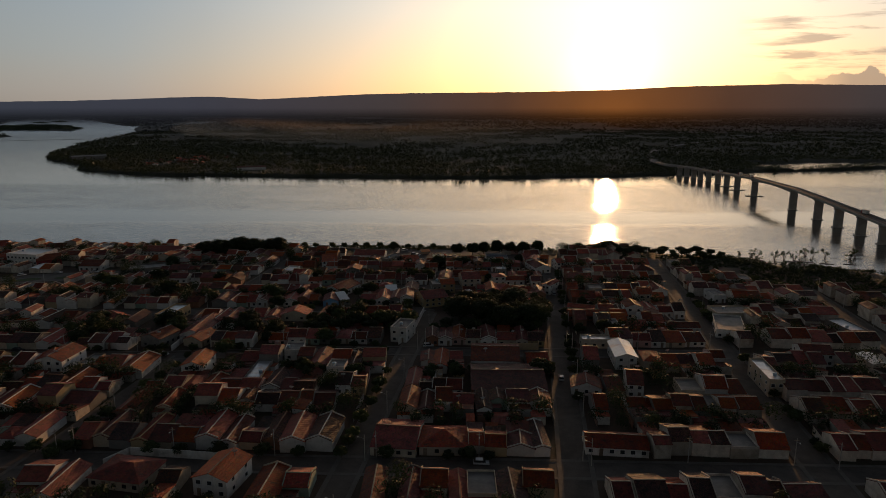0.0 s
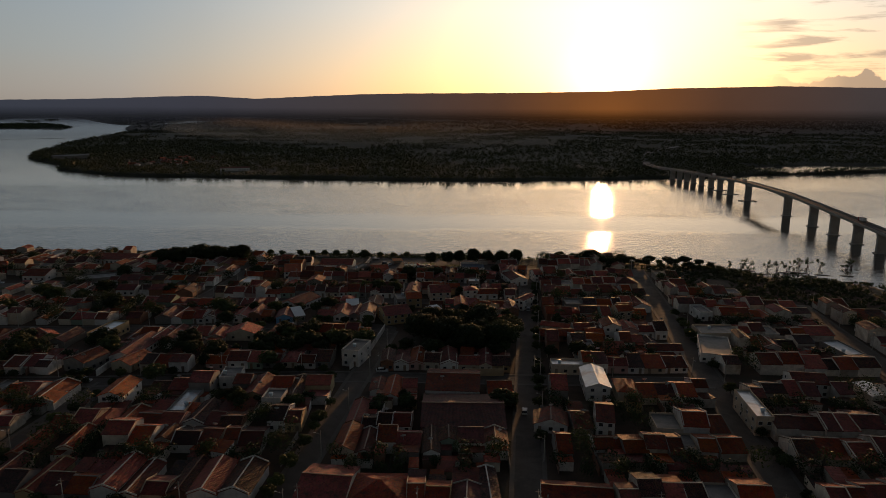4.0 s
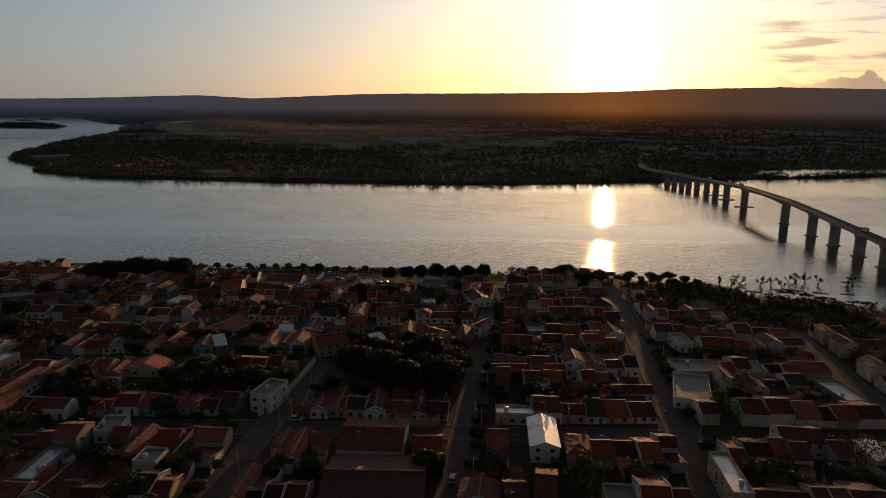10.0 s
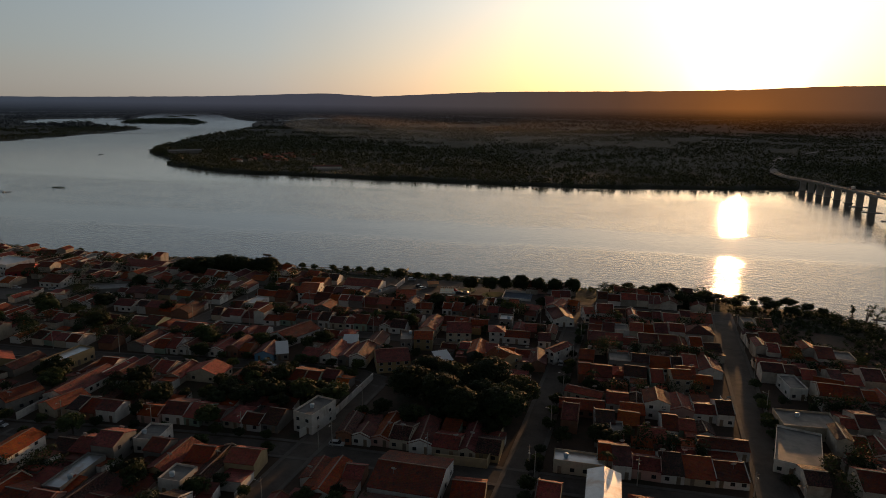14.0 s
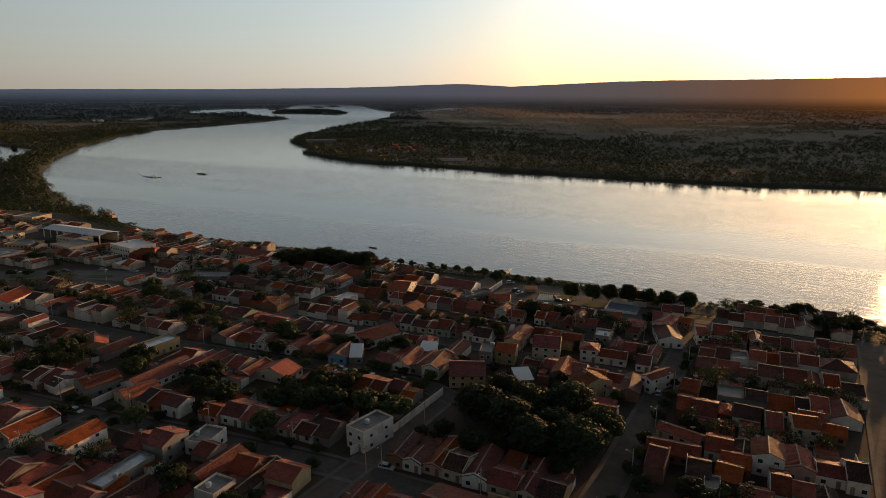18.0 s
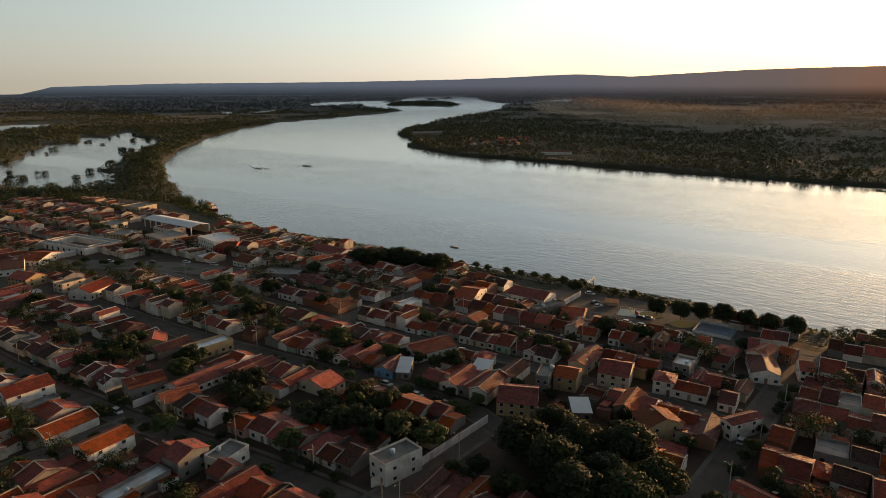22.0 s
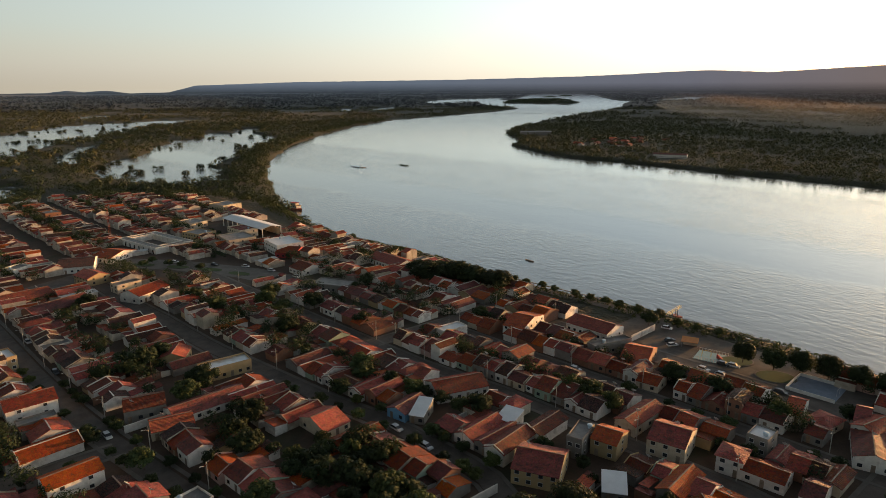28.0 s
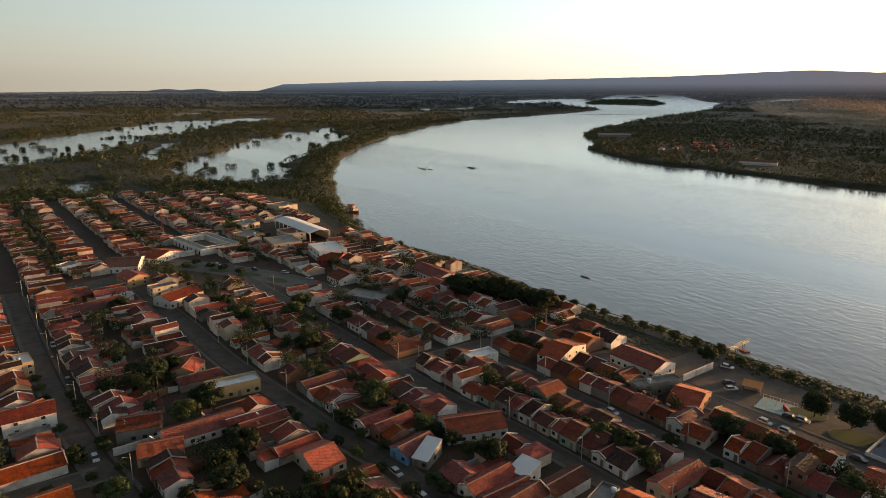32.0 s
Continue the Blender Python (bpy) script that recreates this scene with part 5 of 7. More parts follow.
STREETS = [("b", -80, -330, 170, 3.6), ("b", 2, -330, 62, 3.4), ("b", 48, -330, -56, 3.2), ("b", 90, -330, 0, 2.8), ("b", 123, -158, 0, 3.0), ("b", 155, -165, 62, 4.5),
           ("a", 0, -140, 165, 3.5), ("a", -58, -140, 48, 3.0), ("a", 62, -140, 165, 3.8), ("a", -140, -140, 2, 3.2), ("a", -158, 90, 155, 3.0), ("a", 128, -80, 96, 3.6)]
for k, (axis, at, s, e, hw) in enumerate(STREETS):
    pts = [plan(at, q) if axis == "a" else plan(q, at) for q in np.linspace(s, e, 31)]
    strip("road", pts, hw, M["street"], TOWN_Z + .05 + .005 * k, "cobbled town street between house fronts")
    for sgn in (-1, 1):
        pts2 = [plan(at + sgn * (hw + .6), q) if axis == "a" else plan(q, at + sgn * (hw + .6)) for q in np.linspace(s, e, 31)]
        strip("pavement", pts2, .6, M["pave"], TOWN_Z + .12 + .004 * k, "narrow raised pavement along the street", "pavement")
strip("road", [(-392, 150), (-372, 178), (-352, 200), (-322, 226), (-292, 243), (-262, 256)], 9, M["pave"], TOWN_Z + .035, "wide paved avenue through the square")
strip("road", [(-300, 60), (-325, 105), (-350, 140), (-372, 172)], 8, M["street"], TOWN_Z + .02, "wide cobbled street entering the square")
strip("pavement", [(-168, 343), (-150, 347), (-125, 350), (-100, 354), (-78, 360)], 14, M["street"], TOWN_Z + .02, "paved riverside place", "pavement")
strip("pavement", [(-430, 286), (-397, 295), (-346, 307), (-302, 322), (-245, 334), (-200, 349), (-160, 360)], 3.2, M["pave"], TOWN_Z + .06, "riverside promenade pavement", "pavement")

wall_pts = [(-446, 291), (-397, 299), (-346, 311), (-302, 326), (-245, 339), (-200, 353.5), (-160, 365), (-121, 376)]
tagged(strip("quay_wall", wall_pts, .18, M["concrete"], TOWN_Z + .85, "low pale wall along the riverside promenade", "wall"), "low pale wall along the riverside promenade", "wall", kind="structure")

BLOCKS = [(-640, -144, -75, -3), (-136, -63, -75, -3), (-53, -5, -75, -3), (5, 57, -75, -3), (67, 123, -75, -3), (133, 200, -75, -3),
          (-330, -144, -136, -85), (-136, -63, -136, -85), (-53, -5, -136, -85), (5, 57, -136, -85), (67, 123, -136, -85),
          (-640, -63, 7, 43), (-53, -5, 7, 43), (-640, -5, 52.5, 86), (-640, -162, 94, 150), (-154, -5, 94, 119), (-154, -5, 127, 150), (-164, -128, 152, 176), (-640, -162, 152, 188),
          (5, 57, 7, 43), (5, 57, 43, 79), (5, 57, 79, 115), (5, 57, 115, 150), (67, 123, 7, 43), (67, 123, 43, 79), (67, 123, 79, 115), (67, 200, 115, 150),
          (133, 230, 7, 43), (133, 230, 43, 79), (133, 230, 79, 115), (-53, -5, 48, 52), (-52, -5, 161, 186), (5, 57, 161, 184)]
for a0, a1, b0, b1 in BLOCKS:
    deep = b1 - b0
    s, e = a0 + 1.3, a1 - 1.3
    if deep < 10:
        continue
    if deep > 60:
        row(s, e, b0 + 1, 18, -1)
        row(s, e, b1 - 1, 18, 1)
        mid = (b0 + b1) / 2
        row(s, e, mid + .5, deep / 2 - 20, -1)
        row(s, e, mid - .5, deep / 2 - 20, 1)
    elif deep > 46:
        row(s, e, b0 + 1, 17, -1)
        row(s, e, b1 - 1, 17, 1)
        row(s, e, (b0 + b1) / 2 - 6, 12, -1)
    else:
        row(s, e, b0 + 1, deep * .48, -1)
        row(s, e, b1 - 1, deep * .48, 1)

me = bpy.data.meshes.new("distant_houses")
me.from_pydata(FAR_V, [], FAR_F)
for k in FAR_MATS:
    me.materials.append(M[k])
me.polygons.foreach_set("material_index", FAR_M)
tagged(new("distant_houses", me), "crowded tile-roofed houses in the farther streets", "houses", kind="stuff")


# ---- trees ----
def leaf_cloud(centres, radii, leaves, leaf, seed, squash=0.8):
    """Leaf quads round many clump centres, as arrays of corners and faces."""
    r = np.random.RandomState(seed)
    c = np.repeat(np.asarray(centres, float), leaves, axis=0)
    rad = np.repeat(np.asarray(radii, float), leaves)[:, None]
    n = r.normal(size=c.shape)
    n[:, 2] += 0.25
    n /= np.linalg.norm(n, axis=1, keepdims=True)
    q = c + n * rad * r.uniform(.72, 1.04, (len(c), 1)) * np.array([1, 1, squash])
    s = np.cross(n, r.normal(size=c.shape))
    s /= np.linalg.norm(s, axis=1, keepdims=True) + 1e-9
    s = s + n * r.uniform(-.28, .28, (len(c), 1))
    u = np.cross(n, s)
    k = np.repeat(np.broadcast_to(leaf, len(centres)), leaves)[:, None] * r.uniform(.6, 1.35, (len(c), 1))
    v = np.stack([q - s * k, q + u * k * .6, q + s * k, q - u * k * .6], 1).reshape(-1, 3)
    return v


def cloud_mesh(name, v, mat):
    me = bpy.data.meshes.new(name)
    nq = len(v) // 4
    me.vertices.add(len(v))
    me.vertices.foreach_set("co", v.astype(np.float32).ravel())
    me.loops.add(len(v))
    me.loops.foreach_set("vertex_index", np.arange(len(v), dtype=np.int32))
    me.polygons.add(nq)
    me.polygons.foreach_set("loop_start", np.arange(0, len(v), 4, dtype=np.int32))
    me.polygons.foreach_set("loop_total", np.full(nq, 4, dtype=np.int32))
    me.materials.append(mat)
    me.update(calc_edges=True)
    return me


def crown_mesh(mat, seed, rx, rz, blobs, leaves, leaf):
    """A crown of leaf clumps with gaps and an uneven outline."""
    r = random.Random(seed)
    cs, rs = [], []
    while len(cs) < blobs:
        p = Vector((r.uniform(-1, 1), r.uniform(-1, 1), r.uniform(-.7, 1)))
        if p.length < 1:
            p *= .78
            cs.append((p.x * rx, p.y * rx, p.z * rz))
            rs.append(r.uniform(.24, .42) * min(rx, rz * 1.3))
    return cloud_mesh("crown", leaf_cloud(cs, rs, leaves, leaf, seed), mat)


def trunk_mesh(seed, height, spread):
    r = random.Random(seed)
    g = Geo()
    top = Vector((r.uniform(-.1, .1), r.uniform(-.1, .1), height))
    g.tube((0, 0, -.3), top, .055 * height + .05, .035 * height + .03)
    for k in range(5):
        w = k * 1.257 + r.uniform(-.3, .3)
        e = top + Vector((math.cos(w) * spread, math.sin(w) * spread, r.uniform(.3, .8) * spread + .2))
        g.tube(top * r.uniform(.75, 1), e, .025 * height + .02, .012, 5)
    me = bpy.data.meshes.new("trunk")
    me.from_pydata(g.v, [], g.f)
    me.materials.append(M["bark"])
    return me


CROWNS = {}
for kind in ("leaf", "leaf_dark", "leaf_light"):
    CROWNS[kind] = [(crown_mesh(M[kind], 40 + i, 2.4, 1.95, 40, 70, .2), trunk_mesh(60 + i, 1.7, 1.2)) for i in range(5)]
GREAT = [(crown_mesh(M["leaf_dark"], 80 + i, 2.7, 2.1, 90, 90, .16), trunk_mesh(90 + i, 1.6, 1.3)) for i in range(4)]
tree_count = 0
FAR_TREES = []


def tree(x, y, height, kind="leaf", wide=1.0, label="", z=TOWN_Z, great=False, group="trees of the town"):
    crown, trunk = rng.choice(GREAT if great else CROWNS[kind])
    root = thing("tree", label or ("dense dark green yard tree" if kind == "leaf_dark" else "leafy green yard tree"), "tree", group)
    s = height / 5.2
    root.location, root.rotation_euler = (x, y, z), (0, 0, rng.uniform(0, 6.28))
    for nm, data in (("trunk", trunk), ("crown", crown)):
        o = new(nm, data)
        o.parent = root
        o.scale = (s * wide, s * wide, s)
        if nm == "crown":
            o.location = (0, 0, (2.5 if great else 2.8) * s)
    return root


for x, y, hgt, kind in TREES:
    if not free(x, y, 0.5):
        continue
    if (x + 88) ** 2 + (y - 222) ** 2 < 76 ** 2:
        tree(x, y, hgt, kind, rng.uniform(.95, 1.35))
    else:
        FAR_TREES.append((x, y, TOWN_Z + hgt * .55, hgt * .5))

# the grove beside the main street
for x, y in ((-70, 238), (-60, 246), (-80, 228), (-68, 226), (-56, 232), (-47, 240), (-80, 241), (-47, 228), (-58, 222)):
    tree(x, y, rng.uniform(10, 12), "leaf_dark", 1.25, "great dark mango tree in the grove", great=True)
# riverside rows
for x, y in ((-117, 350.5), (-107.7, 354), (-101.9, 359.6), (-93.9, 362.5), (-85.8, 365.8), (-77.8, 368), (-69.1, 370.5)):
    tree(x, y, rng.uniform(8.8, 10), "leaf_dark", .9, "round dense tree in the riverside row", great=True)
for x, y, s in ((-266, 299, 11), (-257, 301, 13), (-250, 313, 12.5), (-243, 318, 11), (-231, 323.5, 11.5), (-262, 310, 10)):
    tree(x, y, s, "leaf_dark", 1.35, "tall dark tree on the river bank", great=True)
for x, y in ((-237, 338), (-230, 340), (-221, 343), (-214, 345), (-203, 348), (-196, 351), (-188, 353), (-181, 354), (-173, 357), (-164, 360), (-153, 359), (-146, 362), (-137, 364),
             (-378, 300), (-365, 303), (-344, 306), (-317, 315), (-309, 318)):
    tree(x, y, rng.uniform(3.8, 4.6), "leaf", 1.3, "low clipped tree on the promenade")
tree(-160, 350, 7, "leaf_dark", 1.2, "dense dark tree beside the white wall")
for x, y, s in ((-214, 153, 7), (-214, 160, 6), (-185, 175, 8), (-197, 180, 6), (-155, 184, 7), (-133, 202, 6), (-165, 218, 6.5), (-171, 229, 7), (-132, 250, 7.5), (-287, 194, 7), (-266, 200, 8), (-248, 224, 8), (-274, 226, 8),
                (-218, 166, 9), (-194, 183, 8), (-161, 190, 8.5), (-226, 219, 9), (-248, 238, 9), (-177, 231, 8), (-132, 211, 8), (-121, 214, 8.5), (-119, 203, 8), (-98, 212, 8), (-261, 220, 9), (-298, 151, 8), (-151, 160, 7), (-129, 198, 7), (-121, 182, 7), (-222, 172, 8), (-108, 208, 8),
                (-382, 211, 6), (-224, 160, 6), (-199, 293, 7), (-218, 248, 7), (-105, 322, 7), (-118, 317, 8), (-85, 323, 7), (-75, 341, 6), (-128, 192, 6), (-116, 205, 7), (-268, 272, 7), (-123, 207, 6), (-110, 200, 6)):
    tree(x, y, s, rng.choice(("leaf_dark", "leaf_dark", "leaf")), 1.3, "spreading dark tree in a back yard")
for x, y in ((-368, 185), (-356, 192), (-350, 198), (-362, 180), (-340, 206)):
    tree(x, y, 4.2, "leaf", 1.5, "low leafy tree on the square")
# trees on the bank between the two street ends
for x, y, s in ((-41, 385, 4.5), (-34, 383, 6.5), (-26, 388, 9), (-21, 382, 7), (-13, 390, 5), (-7, 387, 6), (1, 391, 4), (5, 386, 6.5), (13, 394, 3.6), (23, 398, 4.2), (-30, 376, 4.5), (-11, 379, 6), (14, 382, 4.5)):
    tree(x, y, s, rng.choice(("leaf_dark", "leaf_dark", "leaf")), 1.35, "broad dark tree on the river bank", great=s > 7)
for x, y, s in ((-52, 388, 4.2), (-46, 391, 5), (-38, 392, 4.4), (-31, 394, 5.6), (-18, 395, 4.5), (-9, 396, 5.2), (-3, 397, 4), (8, 398, 5), (18, 402, 4.4), (28, 401, 5.4), (36, 398, 4.6), (42, 396, 3.8), (20, 391, 5.5), (30, 388, 5)):
    tree(x, y, s, "leaf_dark", 1.7, "low spreading tree at the river's edge", group="trees on the bank")
# coconut palms in the yards
def palm(x, y, height):
    r = random.Random(int(x * 7 + y))
    root = thing("palm", "tall coconut palm in a back yard", "palm", "palms of the town")
    root.location = (x, y, TOWN_Z)
    top = Vector((r.uniform(-.8, .8), r.uniform(-.8, .8), height))
    g = Geo()
    g.tube((0, 0, -.3), top * .5 + Vector((.2, 0, 0)), .17, .13).tube(top * .5 + Vector((.2, 0, 0)), top, .13, .1)
    g.ob("trunk", M["bark"], root)
    for k in range(13):
        w, up = k * 2.4 + r.uniform(-.2, .2), r.uniform(.1, 1.0)
        out, side = Vector((math.cos(w), math.sin(w), 0)), Vector((-math.sin(w), math.cos(w), 0))
        pts = [top + out * (2.6 * s) + Vector((0, 0, up * 2.6 * s - 2.6 * s * s)) for s in (0, .25, .5, .75, 1)]
        f = Geo()
        for i in range(4):
            p, q = pts[i], pts[i + 1]
            for n_ in range(3):
                c = p.lerp(q, n_ / 3)
                for sg in (-1, 1):
                    tip = c + side * sg * (.75 - .13 * i) + out * .3 - Vector((0, 0, .3))
                    f.face(c, c.lerp(tip, .5) + out * .09, tip, c.lerp(tip, .5) - out * .09)
            f.tube(p, q, .03, .025, 3, False)
        f.ob("frond", M["leaf"], root)


for x, y, hgt in ((-128, 214, 8), (-121, 199, 7), (-205, 168, 8), (-100, 205, 7.5), (-355, 165, 8), (-240, 216, 8), (-30, 262, 7), (-12, 210, 7.5)):
    palm(x, y, hgt)
# clipped trees along the streets
for axis, at, s, e in (("b", 5.4, -200, -64), ("b", -1.4, -210, -66), ("b", 44.6, -150, -62), ("b", 51.2, -120, -60), ("b", 120.4, -70, -8), ("a", -61, -70, -10), ("a", 65.5, -70, 80), ("b", -76.4, -220, -20), ("a", 3.4, -40, 150), ("a", -136.6, -130, -10)):
    q = s
    while q < e:
        x, y = plan(at, q) if axis == "a" else plan(q, at)
        if rng.random() < .75:
            tree(x, y, rng.uniform(2.8, 4.6), rng.choice(("leaf_light", "leaf", "leaf", "leaf_dark")), 1.3, "small clipped street tree", group="street trees")
        q += rng.uniform(4, 12)


# ---- woods and scrub ----
def scatter(n, x0, x1, y0, y1, seed, keep):
    r = np.random.RandomState(seed)
    x, y = r.uniform(x0, x1, n), r.uniform(y0, y1, n)
    ok = keep(x, y)
    return x[ok], y[ok]


def plant(name, label, x, y, rad, leaves, leaf, seed, mat, category="trees", lift=.55):
    z = land_height(x, y)
    c, f = recede(np.stack([x, y, np.maximum(z, -.3) + rad * lift], 1))
    rad = rad * f
    v = leaf_cloud(c, rad, leaves, rad * leaf, seed, .85)
    return tagged(new(name, cloud_mesh(name, v, mat)), label, category, kind="stuff")


rr = np.random.RandomState(5)
if FAR_TREES:
    ft = np.array(FAR_TREES)
    v = leaf_cloud(np.repeat(ft[:, :3], 3, 0) + rr.normal(size=(len(ft) * 3, 3)) * ft[:, 3].repeat(3)[:, None] * .35, ft[:, 3].repeat(3) * .75, 90, .3, 6)
    tagged(new("yard_trees", cloud_mesh("yard_trees", v, M["leaf_dark"])), "dark leafy trees in the farther yards", "trees", kind="stuff")

# far bank: a fringe at the water, thinning scrub behind it
def far_side(x, y):
    d = -poly_distance(x, y, RIVER)
    side = y > 700 + np.clip(-x - 900, 0, 5000)
    patch = smooth_noise(x, y, 55, 41) * .7 + smooth_noise(x, y, 19, 42) * .3
    dense = np.where(d < 14, 1.0, np.where(patch > .46, .66, .2) * np.exp(-d / 620))
    bare = (np.hypot(x + 1062, y - 985) < 34) | (np.hypot(x + 612, y - 884) < 26) | (np.hypot(x + 855, y - 1010) < 95) & (rr.rand(len(x)) < .75)
    return (d > 0) & side & ~bare & (rr.rand(len(x)) < dense) & (land_height(x, y) > .2)


x, y = scatter(46000, -1400, 420, 700, 1500, 21, far_side)
plant("riverside_scrub", "dark scrub and trees along the far bank", x, y, 1.5 + 3.8 * rr.rand(len(x)) ** 1.8, 30, .23, 22, M["scrub"], "scrub")


def far_plain(x, y):
    d = -poly_distance(x, y, RIVER)
    patch = smooth_noise(x, y, 160, 43) * .6 + smooth_noise(x, y, 60, 44) * .4
    return (d > 8) & (poly_distance(x, y, TOWN_EDGE) < -60) & ((y > 900) | (x < -700)) & (patch > .40) & (land_height(x, y) > .3) & (np.hypot(x, y) > 900) & (np.hypot(x, y) < 3400)


x, y = scatter(120000, -3500, 2000, -900, 3500, 47, far_plain)
plant("plain_scrub", "low dark bush over the far plain", x, y, 2.5 + 5.5 * rr.rand(len(x)) ** 2, 13, .32, 48, M["scrub"], "scrub", .35)


def outer_plain(x, y):
    true = np.hypot(x - MIDST[0], y - MIDST[1])
    return (true > 3000) & (true < 9500) & (poly_distance(x, y, RIVER) < -25) & (smooth_noise(x, y, 420, 45) * .6 + smooth_noise(x, y, 150, 46) * .4 > .38) & (land_height(x, y) > .3)


x, y = scatter(90000, -9000, 4500, -2600, 9500, 49, outer_plain)
# these leaves emit too: the backdrop material paints its haze over them
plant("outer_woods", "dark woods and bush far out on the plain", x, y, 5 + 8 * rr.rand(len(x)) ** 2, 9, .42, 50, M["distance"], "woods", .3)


def flood_side(x, y):
    d = -poly_distance(x, y, RIVER)
    town = poly_distance(x, y, TOWN_EDGE)
    near_ = smooth_noise(x, y, 70, 31) > .22
    lush = (d < 45) | (town > -110) | (rr.rand(len(x)) < .35)
    return (d > 0) & (town < -2) & (y < 320 + np.clip(-x - 560, 0, 4000) * .75) & near_ & lush & (land_height(x, y) > .3)


x, y = scatter(34000, -1900, -430, -150, 1000, 23, flood_side)
plant("flood_woods", "dense low woods on the flooded river bank", x, y, 2.2 + 4.0 * rr.rand(len(x)) ** 1.5, 56, .16, 24, M["flood_leaf"], "woods")


def on_islets(x, y):
    inside = np.max([poly_distance(x, y, q) for q in ISLETS], axis=0)
    return (inside > -12) & (land_height(x, y) > .25) & (smooth_noise(x, y, 90, 35) > .3)


spread = np.concatenate(ISLETS)
x, y = scatter(26000, spread[:, 0].min() - 20, spread[:, 0].max() + 20, spread[:, 1].min() - 20, spread[:, 1].max() + 20, 36, on_islets)
plant("islet_woods", "low dark woods on the islands upstream", x, y, rr.uniform(3, 6, len(x)), 12, .4, 37, M["flood_leaf"], "woods")


def drowned(x, y):
    z = land_height(x, y)
    return (z < .1) & (poly_distance(x, y, RIVER) < -6) & (smooth_noise(x, y, 45, 33) > .55) & ((poly_distance(x, y, LAGOONS[0]) < 30) | (rr.rand(len(x)) < .22))


x, y = scatter(1500, -2200, -560, -180, 600, 25, drowned)
x, y = np.repeat(x, 3), np.repeat(y, 3)
size = np.repeat(rr.uniform(1.1, 2.6, len(x) // 3), 3)
plant("flooded_trees", "scattered round trees standing in the flood water", x + rr.normal(size=len(x)) * size, y + rr.normal(size=len(x)) * size, size * rr.uniform(1.4, 2.2, len(x)), 80, .2, 26, M["leaf_dark"], "trees", .6)


def right_bank(x, y):
    d = -poly_distance(x, y, RIVER)
    rough = smooth_noise(x, y, 11, 61) * .6 + smooth_noise(x, y, 30, 62) * .4
    return (d > 1) & (d < 30) & ((x > -45) | (poly_distance(x, y, TOWN_EDGE) < -3)) & (rough > .47)


x, y = scatter(7000, -60, 260, 300, 420, 27, right_bank)
plant("bank_scrub", "dark scrub on the near river bank", x, y, rr.uniform(.5, .9, len(x)) + 1.3 * rr.rand(len(x)) ** 4, 40, .26, 28, M["leaf_dark"], "scrub")


def thicket(x, y):
    d = -poly_distance(x, y, RIVER)
    rough = smooth_noise(x, y, 9, 71) * .5 + smooth_noise(x, y, 24, 72) * .5
    return (x > 20) & (y > 350 - .27 * x) & (d > 3) & (d < 80) & (rough > .42)


x, y = scatter(9000, 20, 260, 270, 420, 73, thicket)
plant("bank_thicket", "dense dark thicket between houses and water", x, y, rr.uniform(.5, .9, len(x)) + 1.2 * rr.rand(len(x)) ** 4, 44, .24, 74, M["leaf_dark"], "scrub")


def embankment(x, y):
    d = -poly_distance(x, y, RIVER)
    return (d > -.5) & (d < 19) & (x < -30) & (rr.rand(len(x)) < np.clip(1.25 - d / 19, 0, 1))


x, y = scatter(46000, -540, -30, 280, 415, 51, embankment)
plant("bank_grass", "rank grass and weeds on the river embankment", x, y, rr.uniform(.35, 1.0, len(x)), 14, .42, 52, M["leaf"], "grass")
# ---- yard and compound walls ----
def wall_run(pts, h, mat, label, t_=.18, z=TOWN_Z):
    for (x0, y0), (x1, y1) in zip(pts, pts[1:]):
        d = Vector((x1 - x0, y1 - y0))
        root = Geo().box(0, -t_ / 2, -.3, d.length, t_ / 2, h)
        root.box(-.03, -t_ / 2 - .04, h, d.length + .03, t_ / 2 + .04, h + .08)
        ob = tagged(root.ob("yard_wall", M[mat]), label, "wall", "yard walls")
        ob.location, ob.rotation_euler = (x0, y0, z), (0, 0, math.atan2(d.y, d.x))


wall_run([(-93.5, 189.5), (-92.2, 201), (-98, 233)], 2.4, "white", "long pale yard wall beside the white house")
wall_run([(-53.8, 196.5), (-40.5, 200.5), (-43.5, 218.5)], 2.6, "ochre", "ochre compound wall at the street corner")
wall_run([(-196.3, 149.9), (-201.8, 160.3), (-207.3, 170.7)], 2.4, "brick", "bare brick wall round a green yard")
wall_run([(-173.2, 157), (-178, 175), (-182.5, 193)], 2.3, "white", "long pale wall between two deep yards")
wall_run([(-151, 331), (-155, 348)], 2.5, "white", "white wall beside the parking place")
wall_run([(-133, 84), (-131, 91), (-105, 96)], 2.2, "white", "white compound wall round a bungalow")
for x, y, deg, n in WALLS_YARD:
    if n > 1.5:
        e = Vector((-math.sin(radians(deg)), math.cos(radians(deg)))) * n
        wall_run([(x, y), (x + e.x, y + e.y)], rng.uniform(1.7, 2.3), rng.choice(("grey", "cream", "brick", "white", "grey")), "weathered party wall between back yards")


